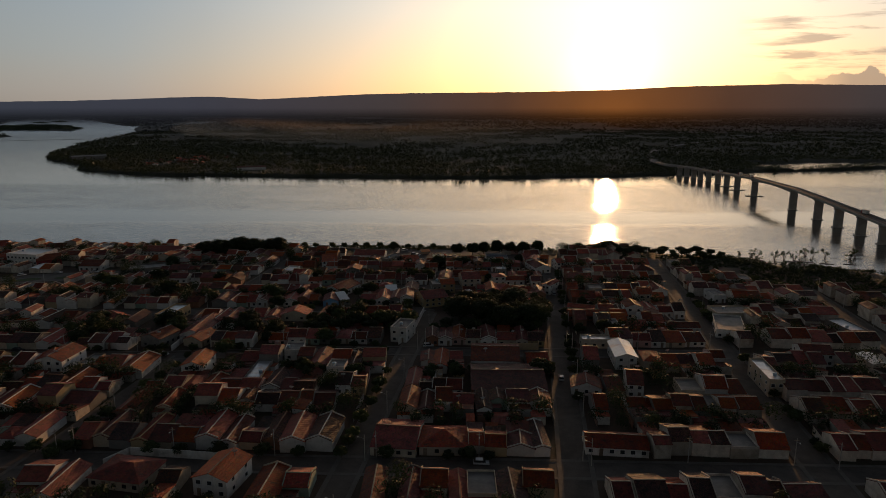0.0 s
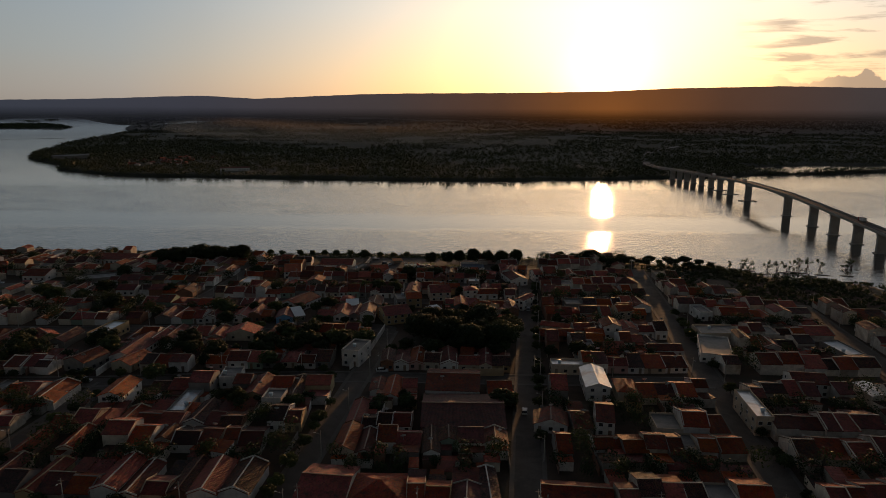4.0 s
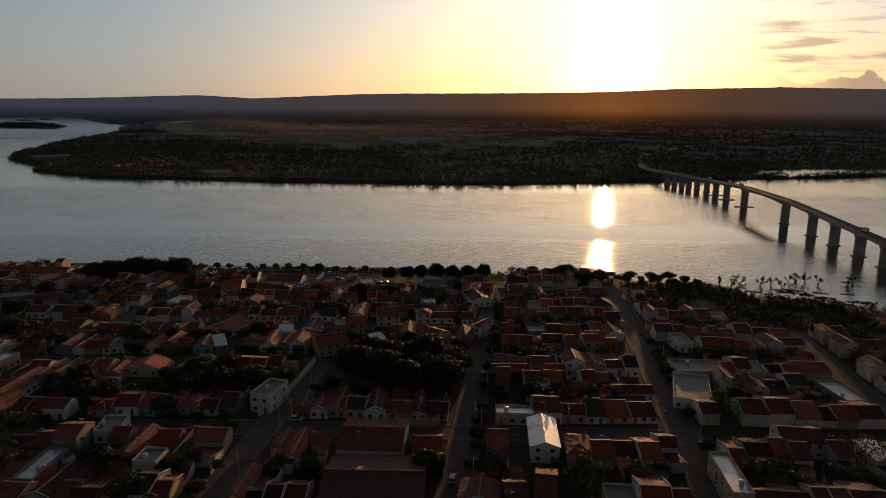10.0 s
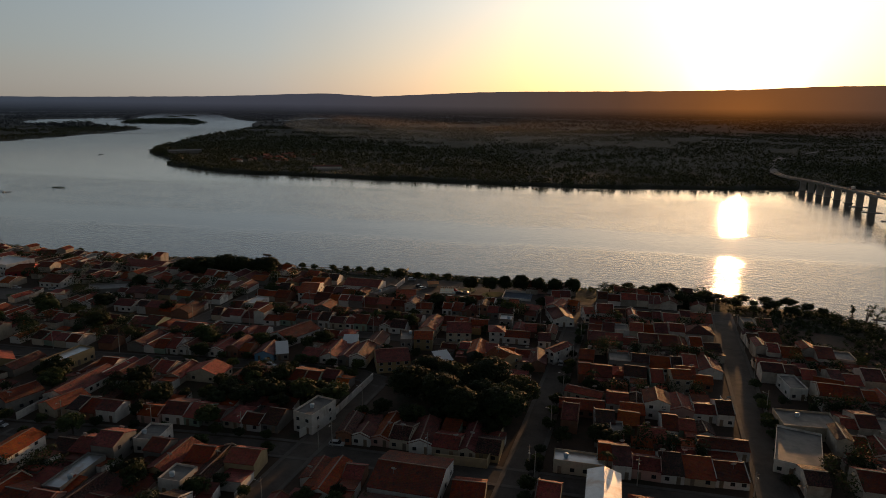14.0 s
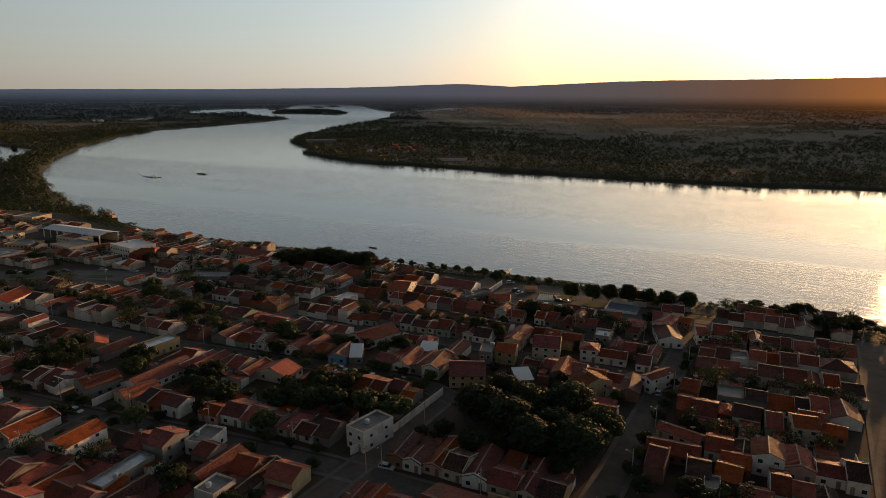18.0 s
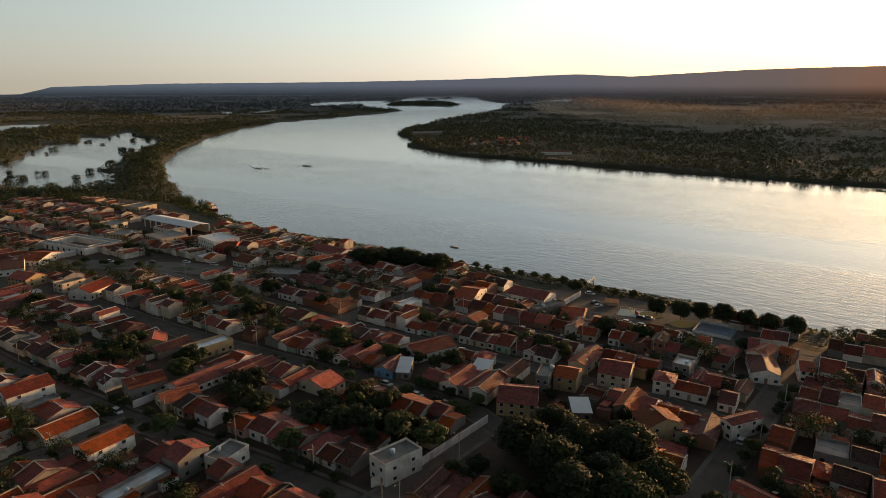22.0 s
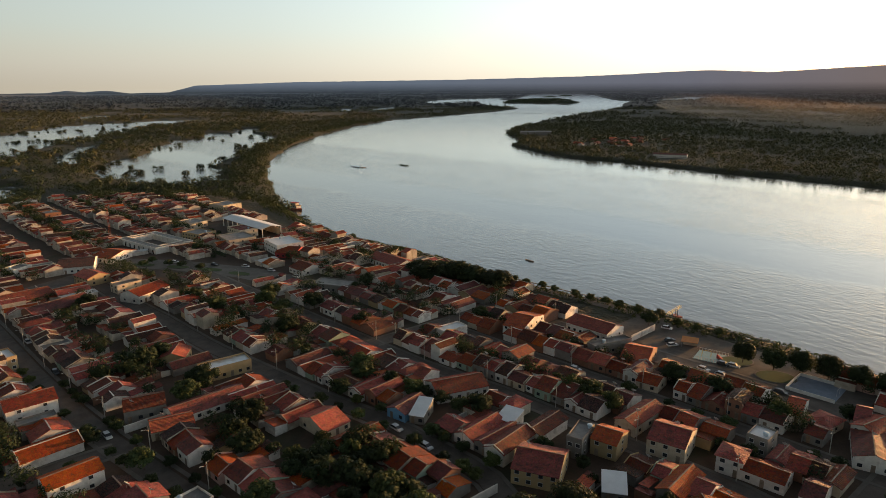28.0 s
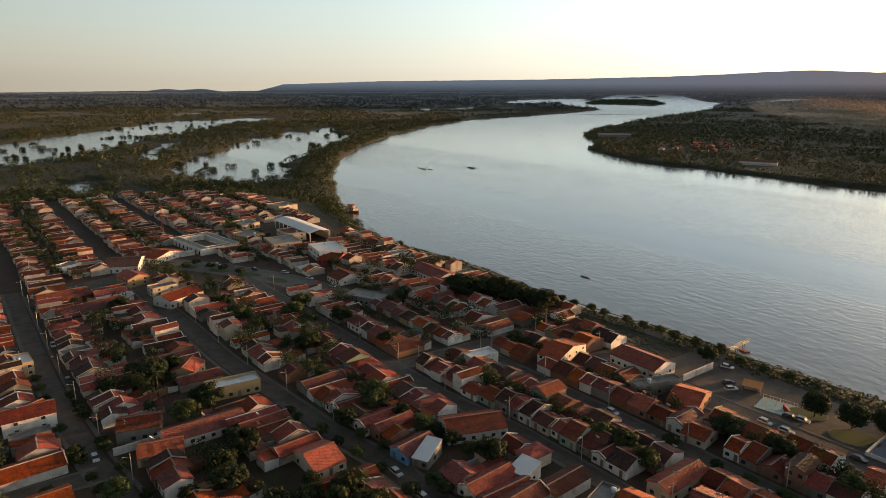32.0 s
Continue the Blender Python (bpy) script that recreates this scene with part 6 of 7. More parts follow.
# ---- vehicles ----
def car_parts(mat):
    root = new("car")
    b = Geo()
    b.hexa([(-2.1, -.84, .3), (2.1, -.84, .3), (2.1, .84, .3), (-2.1, .84, .3), (-2.15, -.82, .82), (2.0, -.8, .74), (2.0, .8, .74), (-2.15, .82, .82)])
    b.hexa([(-1.5, -.7, 1.36), (.45, -.7, 1.36), (.45, .7, 1.36), (-1.5, .7, 1.36), (-1.42, -.66, 1.44), (.35, -.66, 1.44), (.35, .66, 1.44), (-1.42, .66, 1.44)])
    b.ob("body", M[mat], root)
    Geo().hexa([(-2.0, -.8, .8), (1.1, -.8, .78), (1.1, .8, .78), (-2.0, .8, .8), (-1.5, -.69, 1.36), (.45, -.69, 1.36), (.45, .69, 1.36), (-1.5, .69, 1.36)]).ob("greenhouse", M["dark"], root, "dark car glass")
    for x in (-1.3, 1.35):
        for y in (-.78, .6):
            wheel = Geo().tube((x, y, .31), (x, y + .18, .31), .31, .31, 10).ob("wheel", M["rubber"], root)
            Geo().tube((x, y - .01, .31), (x, y + .19, .31), .19, .19, 8).ob("rim", M["steel"], wheel)
    return root


light_car = tagged(car_parts("carpaint"), "pale parked hatchback car", "car", "parked cars")
dark_car = tagged(car_parts("carblack"), "dark parked saloon car", "car", "parked cars")
CARS = [(-173.4, 152.6, 15, 0), (-136.7, 224.7, 15, 0), (-124.1, 227.5, 15, 0), (-229, 139.5, 15, 1), (-266, 130, 15, 0), (-142, 295.5, 15, 0), (-119.8, 333.5, 12, 0), (-119.1, 342.9, 20, 1), (-116.4, 344.8, 20, 0),
        (-113.7, 335, 15, 0), (-95.8, 340.4, 15, 1), (-153.4, 353.1, 30, 0), (-143.7, 343.8, 80, 1), (-140.1, 341.2, 75, 0), (-81.7, 191.2, 20, 0), (-28.4, 175, 100, 0), (-45.5, 278.4, 100, 0),
        (-41, 114.5, 15, 0), (-333, 228, 40, 0), (-345, 214, 40, 1), (-318, 238, 30, 0), (-300, 246, 25, 0), (-362, 196, 50, 0)]
for k, (x, y, deg, c) in enumerate(CARS):
    src = dark_car if c else light_car
    m_ = pose(x, y, TOWN_Z + .1, 0, 0, deg)
    if k in (0, 3):
        src.matrix_basis = m_
    else:
        copy_thing(src, m_)


# ---- poles, lamps, dishes, tanks ----
def pole():
    root = new("utility_pole")
    Geo().tube((0, 0, -.3), (0, 0, 7.6), .13, .09, 8).ob("shaft", M["concrete"], root)
    Geo().box(-.7, -.06, 6.9, .7, .06, 7.02).ob("crossarm", M["wood"], root)
    arm = Geo().tube((0, 0, 6.4), (0, 1.5, 6.9), .03, .03, 5).ob("lamp_arm", M["steel"], root)
    Geo().box(-.11, 1.3, 6.84, .11, 1.85, 6.95).ob("lamp_head", M["dish"], arm)
    return tagged(root, "concrete street pole with a lamp arm", "utility pole", "street poles")


first_pole = pole()
spots = []
for axis, at, s, e, hw in STREETS:
    q = s + 8
    while q < e:
        spots.append((axis, at + hw + .5, q))
        q += 27
n = 0
for axis, at, q in spots:
    x, y = plan(at, q) if axis == "a" else plan(q, at)
    if not in_view(x, y) or not inside_town(x, y) or not free(x, y, 0):
        continue
    m_ = pose(x, y, TOWN_Z + .1, 0, 0, U_DEG + (180 if axis == "b" else 90))
    if n == 0:
        first_pole.matrix_basis = m_
    else:
        copy_thing(first_pole, m_)
    n += 1


def dish():
    root = new("satellite_dish")
    Geo().tube((0, 0, -.5), (0, 0, .9), .035, .035, 6).ob("post", M["steel"], root)
    v, f = [], []
    rings, seg = 3, 12
    for r_ in range(rings + 1):
        for k in range(seg):
            a = 2 * math.pi * k / seg
            q = .75 * r_ / rings
            v.append((q * math.cos(a), q * math.sin(a), .3 * (q / .75) ** 2))
    for r_ in range(rings):
        for k in range(seg):
            f.append((r_ * seg + k, r_ * seg + (k + 1) % seg, (r_ + 1) * seg + (k + 1) % seg, (r_ + 1) * seg + k))
    turn = Matrix.Rotation(radians(48), 4, "X")
    v = [tuple(turn @ Vector(p) + Vector((0, 0, .95))) for p in v]
    bowl = mesh_ob("bowl", v, f, M["dish"], root, smooth=True)
    tip = turn @ Vector((0, 0, .6)) + Vector((0, 0, .95))
    Geo().tube(tuple(turn @ Vector((0, .7, .3)) + Vector((0, 0, .95))), tuple(tip), .02, .02, 5).ob("feed_arm", M["steel"], bowl)
    return tagged(root, "grey satellite dish on a house roof", "satellite dish", "roof dishes")


def tank():
    root = new("water_tank")
    g = Geo()
    g.tube((0, 0, 0), (0, 0, .95), .55, .68, 14)
    barrel = g.ob("barrel", M["plastic"], root)
    g = Geo()
    g.tube((0, 0, .95), (0, 0, 1.03), .72, .72, 14)
    g.tube((0, 0, 1.03), (0, 0, 1.14), .66, .2, 14)
    g.ob("lid", M["plastic"], barrel)
    return tagged(root, "blue-grey plastic water tank on a flat roof", "water tank", "roof tanks")


d0, t0 = dish(), tank()
nd = nt = 0
for x, y, z, style in SPOTS:
    if style == "flat":
        if rng.random() < .6:
            m_ = pose(x, y, z, 0, 0, rng.uniform(0, 360))
            if nt == 0:
                t0.matrix_basis = m_
            else:
                copy_thing(t0, m_)
            nt += 1
    elif rng.random() < .5 and nd < 150:
        m_ = pose(x, y, z + .1, 0, 0, 200 + rng.uniform(-12, 12))
        if nd == 0:
            d0.matrix_basis = m_
        else:
            copy_thing(d0, m_)
        nd += 1


# ---- radio mast on the square ----
def mast():
    root = thing("radio_mast", "slender red lattice radio mast", "mast")
    root.location = (-440, 168, TOWN_Z)
    H = 23
    legs = [(math.cos(a) * .8, math.sin(a) * .8) for a in (0.5, 2.6, 4.7)]
    for x, y in legs:
        Geo().tube((x, y, -.3), (x * .5, y * .5, H), .09, .06, 6).ob("leg", M["rust"], root)
    for k in range(14):
        z0, z1 = H * k / 14, H * (k + 1) / 14
        for i in range(3):
            f0, f1 = 1 - .5 * z0 / H, 1 - .5 * z1 / H
            a, b_ = legs[i], legs[(i + 1) % 3]
            Geo().tube((a[0] * f0, a[1] * f0, z0), (b_[0] * f1, b_[1] * f1, z1), .04, .04, 5).ob("brace", M["rust"], root)


mast()


# ---- riverside place ----
def ellipse(name, x, y, rx, ry, deg, mat, label, z, category="lawn"):
    v = [(math.cos(k * math.pi / 20) * rx, math.sin(k * math.pi / 20) * ry) for k in range(40)]
    g = Geo()
    i = 0
    g.v = [(p, q, -.3) for p, q in v] + [(p, q, 0) for p, q in v]
    g.f = [tuple(range(40, 80))] + [(k, (k + 1) % 40, 40 + (k + 1) % 40, 40 + k) for k in range(40)]
    ob = tagged(g.ob(name, mat), label, category, kind="structure")
    ob.location, ob.rotation_euler = (x, y, z), (0, 0, radians(deg))


ellipse("pavement", -119, 349.5, 6.2, 4.4, 60, M["pave"], "pale kerb round a small lawn", TOWN_Z + .2, "kerb")
ellipse("ground", -119, 349.5, 5.7, 3.9, 60, M["lawn"], "small oval lawn on the riverside place", TOWN_Z + .26)
ellipse("pavement", -104, 350, 6.6, 5.2, 45, M["pave"], "pale kerb round a lawn", TOWN_Z + .2, "kerb")
ellipse("ground", -104, 350, 6.1, 4.7, 45, M["lawn"], "oval lawn on the riverside place", TOWN_Z + .26)


for k, (x, y, rx, deg) in enumerate(((-352, 196, 7, 48), (-338, 210, 8, 44), (-322, 222, 7, 38), (-306, 232, 6, 32), (-366, 180, 7, 52))):
    ellipse("pavement", x, y, rx, 3.2, deg, M["pave"], "pale kerb round a planted bed", TOWN_Z + .16, "kerb")
    ellipse("ground", x, y, rx - .4, 2.8, deg, M["lawn"], "planted bed along the avenue", TOWN_Z + .2)


def court():
    root = thing("sports_court", "grey-blue sports court with low walls", "court")
    root.location, root.rotation_euler = (-92, 353, TOWN_Z), (0, 0, radians(15))
    M["court"] = surface("court_paint", (0.14, 0.17, 0.22), (0.24, 0.28, 0.34), .4, rough=.8)
    Geo().box(-7, -7, -.2, 7, 7, .14).ob("floor", M["court"], root)
    for q in ((-7.1, -7.1, 7.1, -6.9), (-7.1, 6.9, 7.1, 7.1), (-7.1, -6.9, -6.9, 6.9)):
        Geo().box(q[0], q[1], .14, q[2], q[3], 1.3).ob("low_wall", M["white"], root)
    for x in (-6.2, 6.2):
        g = Geo()
        g.tube((x, -1.6, .1), (x, -1.6, 2.3), .05, .05, 6).tube((x, 1.6, .1), (x, 1.6, 2.3), .05, .05, 6).tube((x, -1.6, 2.3), (x, 1.6, 2.3), .05, .05, 6)
        g.ob("goal", M["dish"], root)


court()


def playground():
    root = thing("playground", "small fenced playground with pale blue floor", "playground")
    root.location, root.rotation_euler = (-126, 345, TOWN_Z), (0, 0, radians(25))
    M["play"] = surface("play_floor", (0.2, 0.36, 0.4), (0.34, 0.5, 0.52), .5, rough=.8)
    Geo().box(-5, -4.5, -.2, 5, 4.5, .12).ob("floor", M["play"], root)
    for k in range(11):
        for y in (-4.6, 4.6):
            Geo().box(-5 + k - .04, y - .04, -.1, -5 + k + .04, y + .04, 1.1).ob("fence_post", M["white"], root)
    for y in (-4.6, 4.6):
        Geo().box(-5, y - .03, 1.02, 5, y + .03, 1.1).ob("rail", M["white"], root)
    g = Geo()
    for x in (-3, 0):
        g.tube((x, -1, .1), (x, 0, 2.2), .05, .05, 6).tube((x, 1, .1), (x, 0, 2.2), .05, .05, 6)
    g.tube((-3, 0, 2.2), (0, 0, 2.2), .05, .05, 6)
    g.ob("swing_frame", M["yellow"], root)
    g = Geo().hexa([(2, -.4, .2), (4.2, -.4, .2), (4.2, .4, .2), (2, .4, .2), (2, -.4, 1.6), (2.3, -.4, 1.6), (2.3, .4, 1.6), (2, .4, 1.6)])
    g.ob("slide", M["red"], root)


playground()


def kiosk():
    root = thing("kiosk", "riverside kiosk under an orange awning", "kiosk")
    root.location, root.rotation_euler = (-137, 347, TOWN_Z), (0, 0, radians(35))
    M["awning"] = surface("orange_awning", (0.5, 0.16, 0.04), (0.62, 0.24, 0.07), .8, rough=.8)
    Geo().box(-2.4, .6, -.2, 2.4, 2.2, 2.3).ob("booth", M["cream"], root)
    Geo().hexa([(-3, -2.4, 2.2), (3, -2.4, 2.2), (3, 2.4, 2.7), (-3, 2.4, 2.7), (-3, -2.4, 2.3), (3, -2.4, 2.3), (3, 2.4, 2.8), (-3, 2.4, 2.8)]).ob("awning", M["awning"], root)
    for x in (-2.8, 2.8):
        Geo().tube((x, -2.2, -.2), (x, -2.2, 2.25), .05, .05, 6).ob("post", M["steel"], root)


kiosk()


def gantry():
    root = thing("loading_gantry", "yellow steel loading gantry over the water", "gantry")
    a, b_ = Vector((-168.5, 364, 4.6)), Vector((-178.5, 391, 3.4))
    d = (b_ - a).normalized()
    s = Vector((-d.y, d.x, 0)) * .4
    for o in (s, -s):
        Geo().tube(a + o, b_ + o, .06, .06, 6).ob("lower_chord", M["yellow"], root)
        Geo().tube(a + o + Vector((0, 0, 1)), b_ + o + Vector((0, 0, 1)), .06, .06, 6).ob("upper_chord", M["yellow"], root)
        for k in range(12):
            p, q = a.lerp(b_, k / 12) + o, a.lerp(b_, (k + 1) / 12) + o + Vector((0, 0, 1))
            Geo().tube(p, q, .05, .05, 5).ob("brace", M["yellow"], root)
    for f in (.62, .84):
        p = a.lerp(b_, f)
        for o in (s, -s):
            Geo().tube((p.x + o.x, p.y + o.y, -3), (p.x + o.x, p.y + o.y, p.z), .22, .2, 8).ob("post", M["steel"], root)
    p = a.lerp(b_, .86)
    Geo().box(p.x - 2.2, p.y - 1.2, -.4, p.x + 2.2, p.y + 1.2, .5).ob("float", M["rust"], root)


gantry()


# ---- boats ----
def hull(g, n, w, h, z=0.0):
    ring = [(-n / 2, -w * .35), (-n * .2, -w / 2), (n * .2, -w / 2), (n / 2, 0), (n * .2, w / 2), (-n * .2, w / 2), (-n / 2, w * .35)]
    i = len(g.v)
    g.v += [(x * .9, y * .7, z - .3) for x, y in ring] + [(x, y, z + h) for x, y in ring]
    m_ = len(ring)
    g.f += [(i + k, i + (k + 1) % m_, i + m_ + (k + 1) % m_, i + m_ + k) for k in range(m_)] + [tuple(i + k for k in reversed(range(m_))), tuple(i + m_ + k for k in range(m_))]


def canoe(x, y, deg, n=7.0):
    root = thing("boat", "long dark wooden canoe on the river", "boat", "boats on the river")
    root.location, root.rotation_euler = (x, y, 0), (0, 0, radians(deg))
    g = Geo()
    hull(g, n, 1.3, .5)
    g.ob("hull", M["wood"], root)
    for k in (-.25, .05, .3):
        Geo().box(n * k - .12, -.5, .5, n * k + .12, .5, .58).ob("thwart", M["wood"], root)


canoe(-290, 388, 10)
canoe(-1235, 919, 40, 9)
canoe(-776, 482, 50, 9)


def ferry():
    root = thing("riverboat", "moored red and white riverboat with two decks", "boat")
    root.location, root.rotation_euler = (-531, 316, 0), (0, 0, radians(20))
    g = Geo()
    hull(g, 20, 6, 1.6)
    g.ob("hull", M["rust"], root)
    Geo().box(-8, -2.4, 1.6, 5, 2.4, 3.8).ob("cabin", M["white"], root)
    Geo().box(-8.6, -2.8, 3.8, 6, 2.8, 4.0).ob("deck", M["wood"], root)
    Geo().box(-4, -1.8, 4.0, 3, 1.8, 5.9).ob("wheelhouse", M["cream"], root)
    Geo().box(-4.6, -2.3, 5.9, 3.8, 2.3, 6.05).ob("roof", M["red"], root)
    for k in range(5):
        for y in (-2.42, 2.34):
            Geo().box(-7 + k * 2.4, y, 2.3, -5.8 + k * 2.4, y + .08, 3.2).ob("window", M["dark"], root)


ferry()

# floating plant mats and islets in the stream
ir = np.random.RandomState(9)
for name, label, spots_, spread, rad in (
        ("plant_islet", "small green islet of water plants", ((-772, 539), (-315, 864), (-189, 881), (-300, 868)), 6, (.9, 2.2)),
        ("floating_plants", "dark mat of floating water plants", ((94, 431), (101, 427), (110, 423), (117, 413), (88, 412), (128, 420), (70, 408), (140, 408), (58, 412)), 2.6, (.3, .7))):
    for x, y in spots_:
        n_ = 26
        c = np.stack([x + ir.normal(size=n_) * spread, y + ir.normal(size=n_) * spread * .35, np.full(n_, .25)], 1)
        v = leaf_cloud(c, ir.uniform(*rad, n_), 22, .35, ir.randint(999), .6)
        v[:, 2] = np.maximum(v[:, 2], -.05)
        tagged(new(name, cloud_mesh(name, v, M["leaf_dark"])), label, "water plants", "plant mats in the river")
# long flat mats of matted stems in the shallows
def floating_mat(x, y, n, w, deg):
    r = random.Random(int(x * 31 + y))
    ring = [(math.cos(k * math.pi / 9) * n / 2 * r.uniform(.85, 1.1), math.sin(k * math.pi / 9) * w / 2 * r.uniform(.7, 1.2)) for k in range(18)]
    v = [(p, q, -.15) for p, q in ring] + [(p * .96, q * .9, .16 + r.uniform(0, .12)) for p, q in ring] + [(p * .5, q * .4, .3 + r.uniform(0, .15)) for p, q in ring]
    f = [(m_ * 18 + k, m_ * 18 + (k + 1) % 18, m_ * 18 + 18 + (k + 1) % 18, m_ * 18 + 18 + k) for m_ in (0, 1) for k in range(18)] + [tuple(range(36, 54))]
    ob = tagged(mesh_ob("floating_mat", v, f, M["bark"]), "long flat mat of dark stems adrift in the shallows", "plant mat", "mats adrift in the shallows")
    ob.location, ob.rotation_euler = (x, y, 0), (0, 0, radians(deg))


for x, y, n, w, deg in ((74, 425, 8, 1.2, -8), (80, 415, 9, 1.2, 5), (92, 429, 11, 1.5, -6), (97, 436, 12, 1.4, -12), (102, 417, 9, 1.6, 2), (104, 412, 8, 1.2, 0), (106, 405, 7, 1.2, -20), (114, 418, 9, 1.4, -10), (119, 413, 10, 1.5, -14),
                        (132, 405, 6, 1.6, 0), (88, 434, 7, 1.1, -4), (122, 420, 6, 1.0, 10), (69, 432, 7, 1.1, 4), (110, 434, 9, 1.0, -4), (124, 436, 8, 1.0, 0), (48, 430, 6, 1.2, 12)):
    floating_mat(x, y, n, w, deg)


def drowned_tree(x, y, s, k):
    """Bare forked stems rising from the water, with ragged clumps of leaves on them."""
    r = random.Random(int(x * 13 + y))
    root = thing("drowned_tree", "half-drowned tree standing in the shallows", "tree", "trees in the shallows")
    root.location = (x, y, -.6)
    g, cs, rs = Geo(), [], []
    for i in range(r.randint(4, 6)):
        w, f = r.uniform(0, 6.28), r.uniform(.15, .6)
        tip = Vector((math.cos(w) * s * f, math.sin(w) * s * f, s * r.uniform(.35, .95)))
        mid_ = Vector((tip.x * .35, tip.y * .35, tip.z * .6))
        g.tube((0, 0, -.6), mid_, .03 * s, .02 * s, 6).tube(mid_, tip, .02 * s, .006 * s, 5)
        for _ in range(4):
            p = mid_.lerp(tip, r.uniform(.3, 1.05))
            cs.append((p.x + r.uniform(-.1, .1) * s, p.y + r.uniform(-.1, .1) * s, p.z + r.uniform(-.05, .1) * s))
            rs.append(r.uniform(.07, .16) * s)
    g.ob("stem", M["bark"], root)
    crown = new("crown", cloud_mesh("crown", leaf_cloud(cs, rs, 46, .2, int(x + y) % 999), M[k]))
    crown.parent = root


for x, y, s, k in ((63, 428, 9.5, "leaf"), (67, 430, 8, "leaf"), (58, 438, 5, "leaf_dark"), (33, 424, 5, "leaf"), (39, 427, 6, "leaf_dark"), (80, 440, 6.5, "leaf_dark"), (86, 440, 7, "leaf_dark"), (92, 440, 5.5, "leaf_dark"), (102, 457, 7, "leaf"),
                   (107, 457, 6.5, "leaf_dark"), (98, 456, 5, "leaf"), (113, 453, 7, "leaf_dark"), (133, 460, 8, "leaf"), (130, 458, 6, "leaf_dark"), (45, 426, 5, "leaf_dark")):
    drowned_tree(x, y, s, k)


# ---- far bank sheds and road ----
def far_shed(x, y, deg, w, d, h, label, wall="white", roof="tile_old"):
    ob = house(x, y, deg, w, d, "x", wall, roof, 1, .3, label=label, h=h, own=True)
    ob.location.z = float(land_height(np.array([x]), np.array([y]))[0])


far_shed(-629, 891, 36, 46, 14, 4.5, "long low white shed on the far bank")
far_shed(-1075, 997, 60, 64, 18, 7.5, "large grey warehouse on the far point", "grey", "slab")
def cottage(x, y, deg, w, d):
    g, r_ = Geo(), Geo()
    body_gable(g, -w / 2, w / 2, 0, d, 2.8, 4.4, "x")
    gable(r_, -w / 2 - .2, w / 2 + .2, 0, d, 2.82, 4.42, "x")
    ob = tagged(g.ob("cottage", M[hr.choice(("brick", "cream", "white", "brick"))]), "small brick cottage on the far bank", "house", "cottages on the far bank")
    ob.location, ob.rotation_euler = (x, y, float(land_height(np.array([x]), np.array([y]))[0]) + .2), (0, 0, radians(deg))
    r_.ob("roof", M[hr.choice(("tile", "tile_new", "tile_old"))], ob)


hr = random.Random(77)
for k in range(34):
    q = hr.random()
    x, y = -835 - 40 * q + hr.gauss(0, 26), 945 + 150 * q + hr.gauss(0, 22)
    cottage(x, y, hr.choice((20, 35, 110)) + hr.uniform(-8, 8), hr.uniform(7, 14), hr.uniform(6, 9))

g = Geo()
pts = [(4, 1196), (2, 1300), (-6, 1380), (-6, 1450), (-2, 1550), (14, 1690), (50, 1840), (92, 1985), (190, 2250), (299, 2520), (450, 2930), (637, 3395), (840, 3900)]
fine = [Vector(p).lerp(Vector(q), k / 6) for p, q in zip(pts, pts[1:]) for k in range(6)]
z = land_height(np.array([p.x for p in fine]), np.array([p.y for p in fine]))
for i in range(len(fine) - 1):
    p, q = fine[i], fine[i + 1]
    n_ = Vector(((q - p).y, -(q - p).x)).normalized() * 6
    a, b_ = float(z[i]) + 1.2, float(z[i + 1]) + 1.2
    if i < 8:
        a, b_ = a + 4.6 * (1 - i / 8), b_ + 4.6 * (1 - (i + 1) / 8)
    g.hexa([(p.x - n_.x, p.y - n_.y, a - 9), (p.x + n_.x, p.y + n_.y, a - 9), (q.x + n_.x, q.y + n_.y, b_ - 9), (q.x - n_.x, q.y - n_.y, b_ - 9),
            (p.x - n_.x, p.y - n_.y, a), (p.x + n_.x, p.y + n_.y, a), (q.x + n_.x, q.y + n_.y, b_), (q.x - n_.x, q.y - n_.y, b_)])
tagged(g.ob("road", M["pave"]), "pale road leading off over the far plain", "road", kind="structure")


# ---- lorries on the bridge ----
def lorry(x, y, z, deg, label):
    root = thing("lorry", label, "lorry", "lorries on the bridge")
    root.location, root.rotation_euler = (x, y, z), (0, 0, radians(deg))
    Geo().box(-4.2, -1.2, .9, 2.0, 1.2, 3.6).ob("cargo_box", M["white"], root)
    Geo().hexa([(2.2, -1.15, .6), (4.2, -1.15, .6), (4.2, 1.15, .6), (2.2, 1.15, .6), (2.2, -1.1, 2.9), (3.8, -1.1, 2.9), (3.8, 1.1, 2.9), (2.2, 1.1, 2.9)]).ob("cab", M["red"], root)
    Geo().box(-4.2, -.5, .55, 4.0, .5, .9).ob("chassis", M["rubber"], root)
    for wx in (-3.2, -2.0, 3.0):
        for wy in (-1.15, .85):
            Geo().tube((wx, wy, .5), (wx, wy + .3, .5), .5, .5, 10).ob("wheel", M["rubber"], root)


lorry(112, 810, 20.6, 101, "boxy lorry crossing the bridge")
lorry(89, 925, 15.75, 108, "white lorry crossing the bridge")
lorry(105, 850, 19.15, 102, "dark lorry crossing the bridge")
lorry(161.6, 553, 17.35, 100, "loaded lorry on the near end of the bridge")


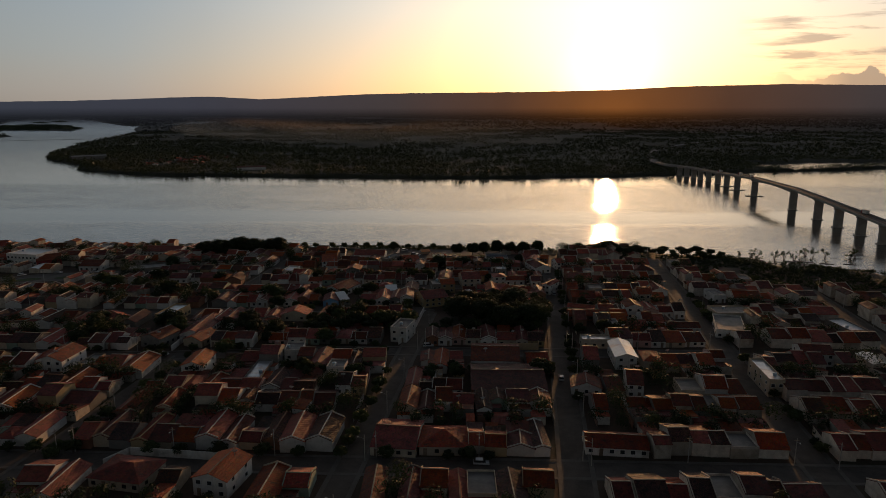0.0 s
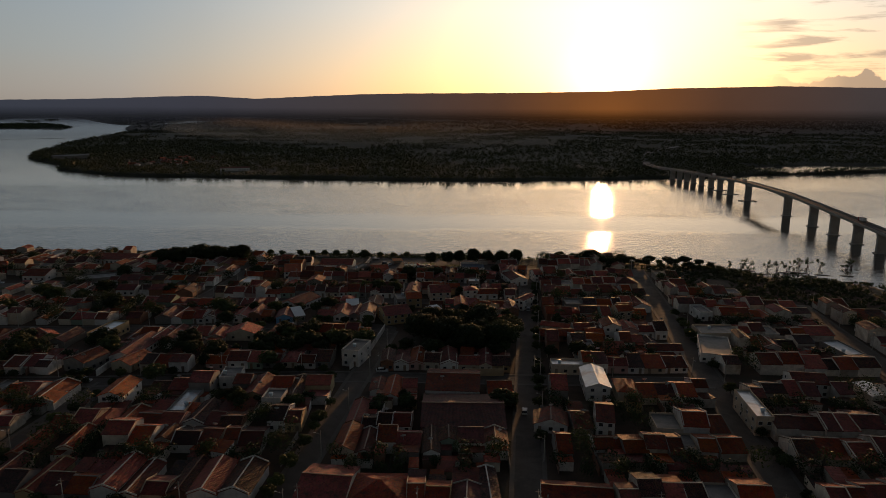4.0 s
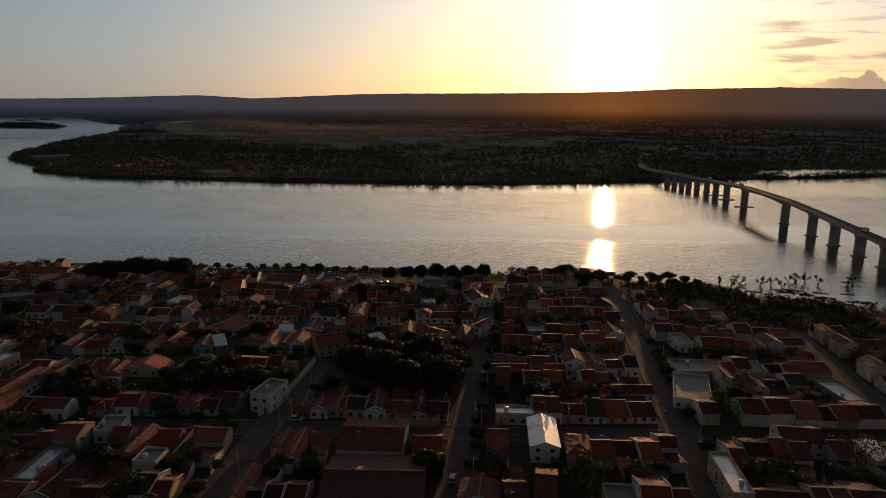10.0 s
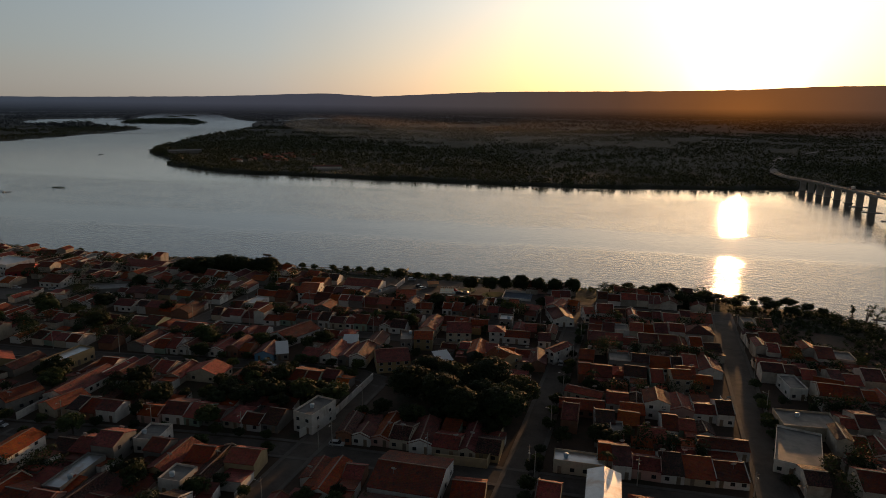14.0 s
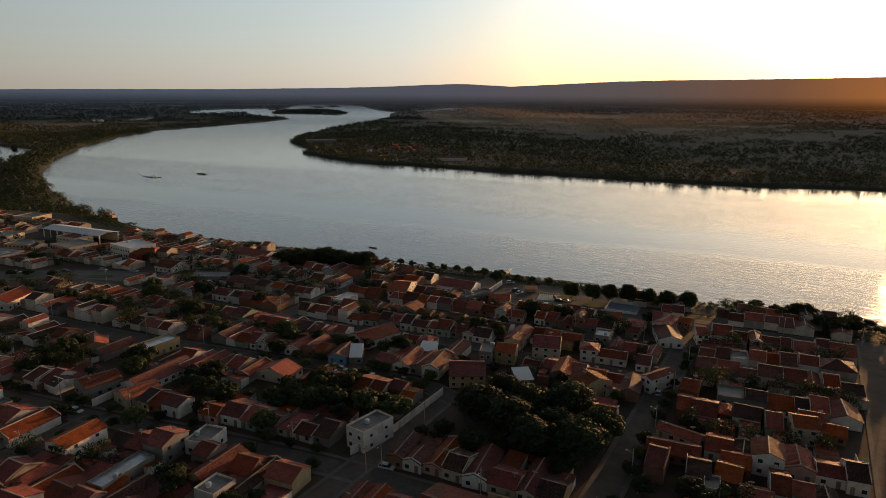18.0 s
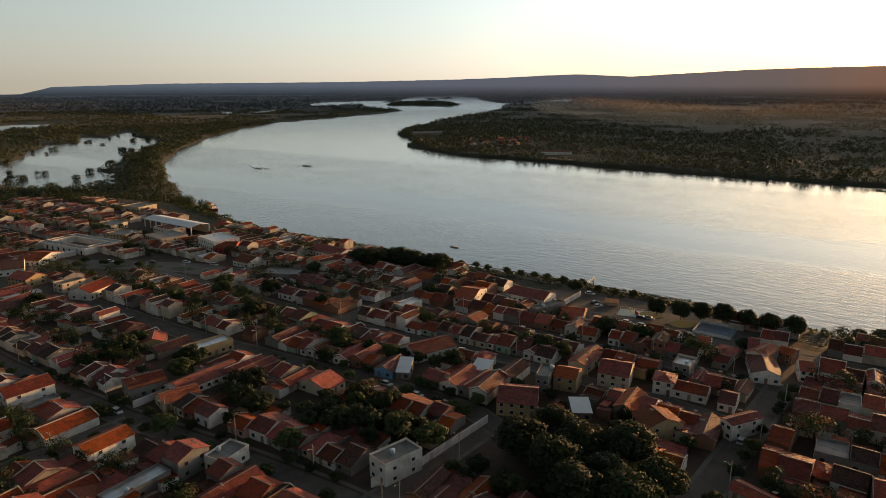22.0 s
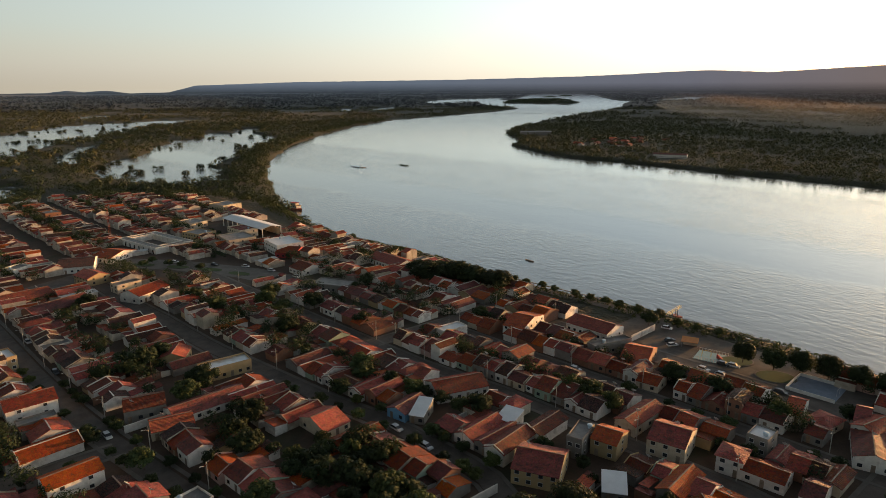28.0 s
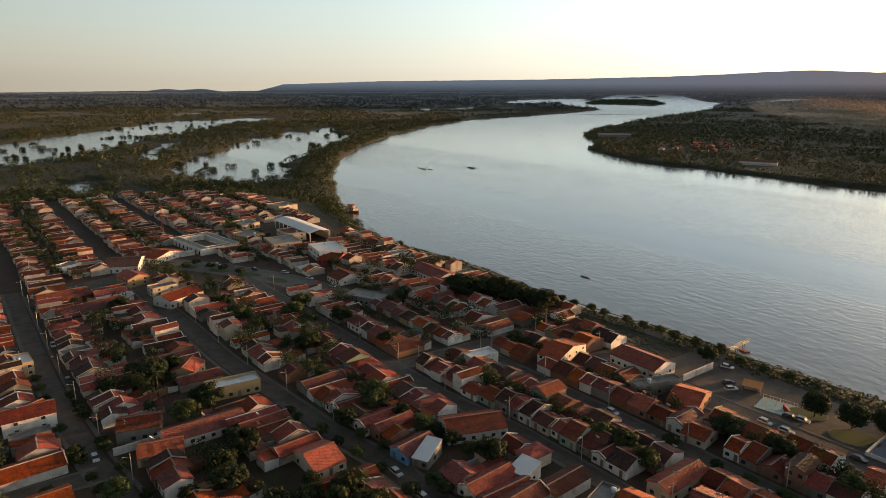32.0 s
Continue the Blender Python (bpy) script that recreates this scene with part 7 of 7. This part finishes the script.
# ---- smoke drifting low over the far plain ----
def smoke():
    m, t, b = material("thin_smoke")
    uv = t.nodes.new("ShaderNodeTexCoord").outputs["Generated"]
    pos = t.nodes.new("ShaderNodeNewGeometry").outputs["Position"]
    sp = t.nodes.new("ShaderNodeSeparateXYZ")
    t.links.new(uv, sp.inputs[0])
    along = ramp(t, sp.outputs[0], [(0.0, 0.0), (0.03, 1.0), (0.3, 0.55), (0.75, 0.4), (1.0, 0.0)])
    across = ramp(t, sp.outputs[2], [(0.0, 0.0), (0.25, 1.0), (0.55, 0.6), (1.0, 0.0)], "EASE")
    wisps = ramp(t, noise_tex(t, pos, 0.006, 5, 0.6, 0.6), [(0.35, 0.15), (0.7, 1.0)])
    thick = math_node(t, "MULTIPLY", math_node(t, "MULTIPLY", along, across), math_node(t, "MULTIPLY", wisps, 0.3))
    b.inputs["Base Color"].default_value = (0.55, 0.45, 0.36, 1)
    b.inputs["Roughness"].default_value = 1.0
    b.inputs["Specular IOR Level"].default_value = 0.0
    fog = t.nodes.new("ShaderNodeBsdfTranslucent")
    fog.inputs[0].default_value = (0.55, 0.47, 0.4, 1)
    half = t.nodes.new("ShaderNodeMixShader")
    half.inputs[0].default_value = 0.6
    t.links.new(b.outputs[0], half.inputs[1])
    t.links.new(fog.outputs[0], half.inputs[2])
    thin = t.nodes.new("ShaderNodeBsdfTransparent")
    mx = t.nodes.new("ShaderNodeMixShader")
    t.links.new(thick, mx.inputs[0])
    t.links.new(thin.outputs[0], mx.inputs[1])
    t.links.new(half.outputs[0], mx.inputs[2])
    t.links.new(mx.outputs[0], t.nodes["Material Output"].inputs[0])
    root = thing("smoke", "thin pale smoke from a field fire drifting over the plain", "smoke")
    root.location = (-2080, 2440, 0)
    for k in range(5):
        r = random.Random(300 + k)
        n, v, f = 40, [], []
        for i in range(n + 1):
            q = i / n
            x, y = 1900 * q + 60 * math.sin(q * 5 + k), (k - 2) * 90 * q - 690 * (1 - (1 - min(q / .7, 1)) ** 2) + 40 * math.sin(q * 7 + 2 * k)
            for j in range(5):
                v.append((x, y + 14 * math.sin(j * 1.3 + q * 9), 2 + (18 + 50 * min(1, q * 6)) * j / 4 * (1 + .2 * math.sin(q * 13 + k))))
        for i in range(n):
            for j in range(4):
                a = i * 5 + j
                f.append((a, a + 5, a + 6, a + 1))
        ob = mesh_ob("smoke_veil", v, f, m, root, smooth=True)
        ob.visible_shadow = False


smoke()


# ---- a motorboat and its wake ----
def motorboat():
    root = thing("motorboat", "small motorboat running upstream", "boat", "boats on the river")
    root.location, root.rotation_euler = (-776, 479, 0), (0, 0, radians(-12))
    g = Geo()
    hull(g, 7, 1.9, .8)
    g.ob("hull", M["white"], root)
    Geo().hexa([(-.6, -.6, .8), (1.2, -.6, .8), (1.2, .6, .8), (-.6, .6, .8), (-.4, -.5, 1.5), (.7, -.5, 1.5), (.7, .5, 1.5), (-.4, .5, 1.5)]).ob("windscreen", M["dark"], root)
    line = [Vector(p) for p in ((-780, 479), (-797, 481), (-835, 495), (-872, 518), (-922, 560), (-989, 609), (-1103, 674), (-1210, 735))]
    fine_ = [p.lerp(q, k / 10) for p, q in zip(line, line[1:]) for k in range(10)]
    v, f = [], []
    for i, p in enumerate(fine_):
        d = (fine_[min(i + 1, len(fine_) - 1)] - fine_[max(i - 1, 0)]).normalized()
        n_, u = Vector((-d.y, d.x)), i / len(fine_)
        w = 2 + 15 * u ** .7
        for k, (o, h_) in enumerate(((-1.25, -.02), (-1, .4), (-.7, .03), (-.35, .22), (0, .04), (.35, .22), (.7, .03), (1, .4), (1.25, -.02))):
            v.append((p.x + n_.x * o * w, p.y + n_.y * o * w, h_ * 2.2 * (1 - u) * (1 + .4 * math.sin(i * 1.9 + k)) + .015))
    for i in range(len(fine_) - 1):
        for k in range(8):
            a = i * 9 + k
            f.append((a, a + 9, a + 10, a + 1))
    tagged(mesh_ob("wake", v, f, M["water"], smooth=True), "foaming wake of a motorboat on the river", "wake", kind="structure")


motorboat()
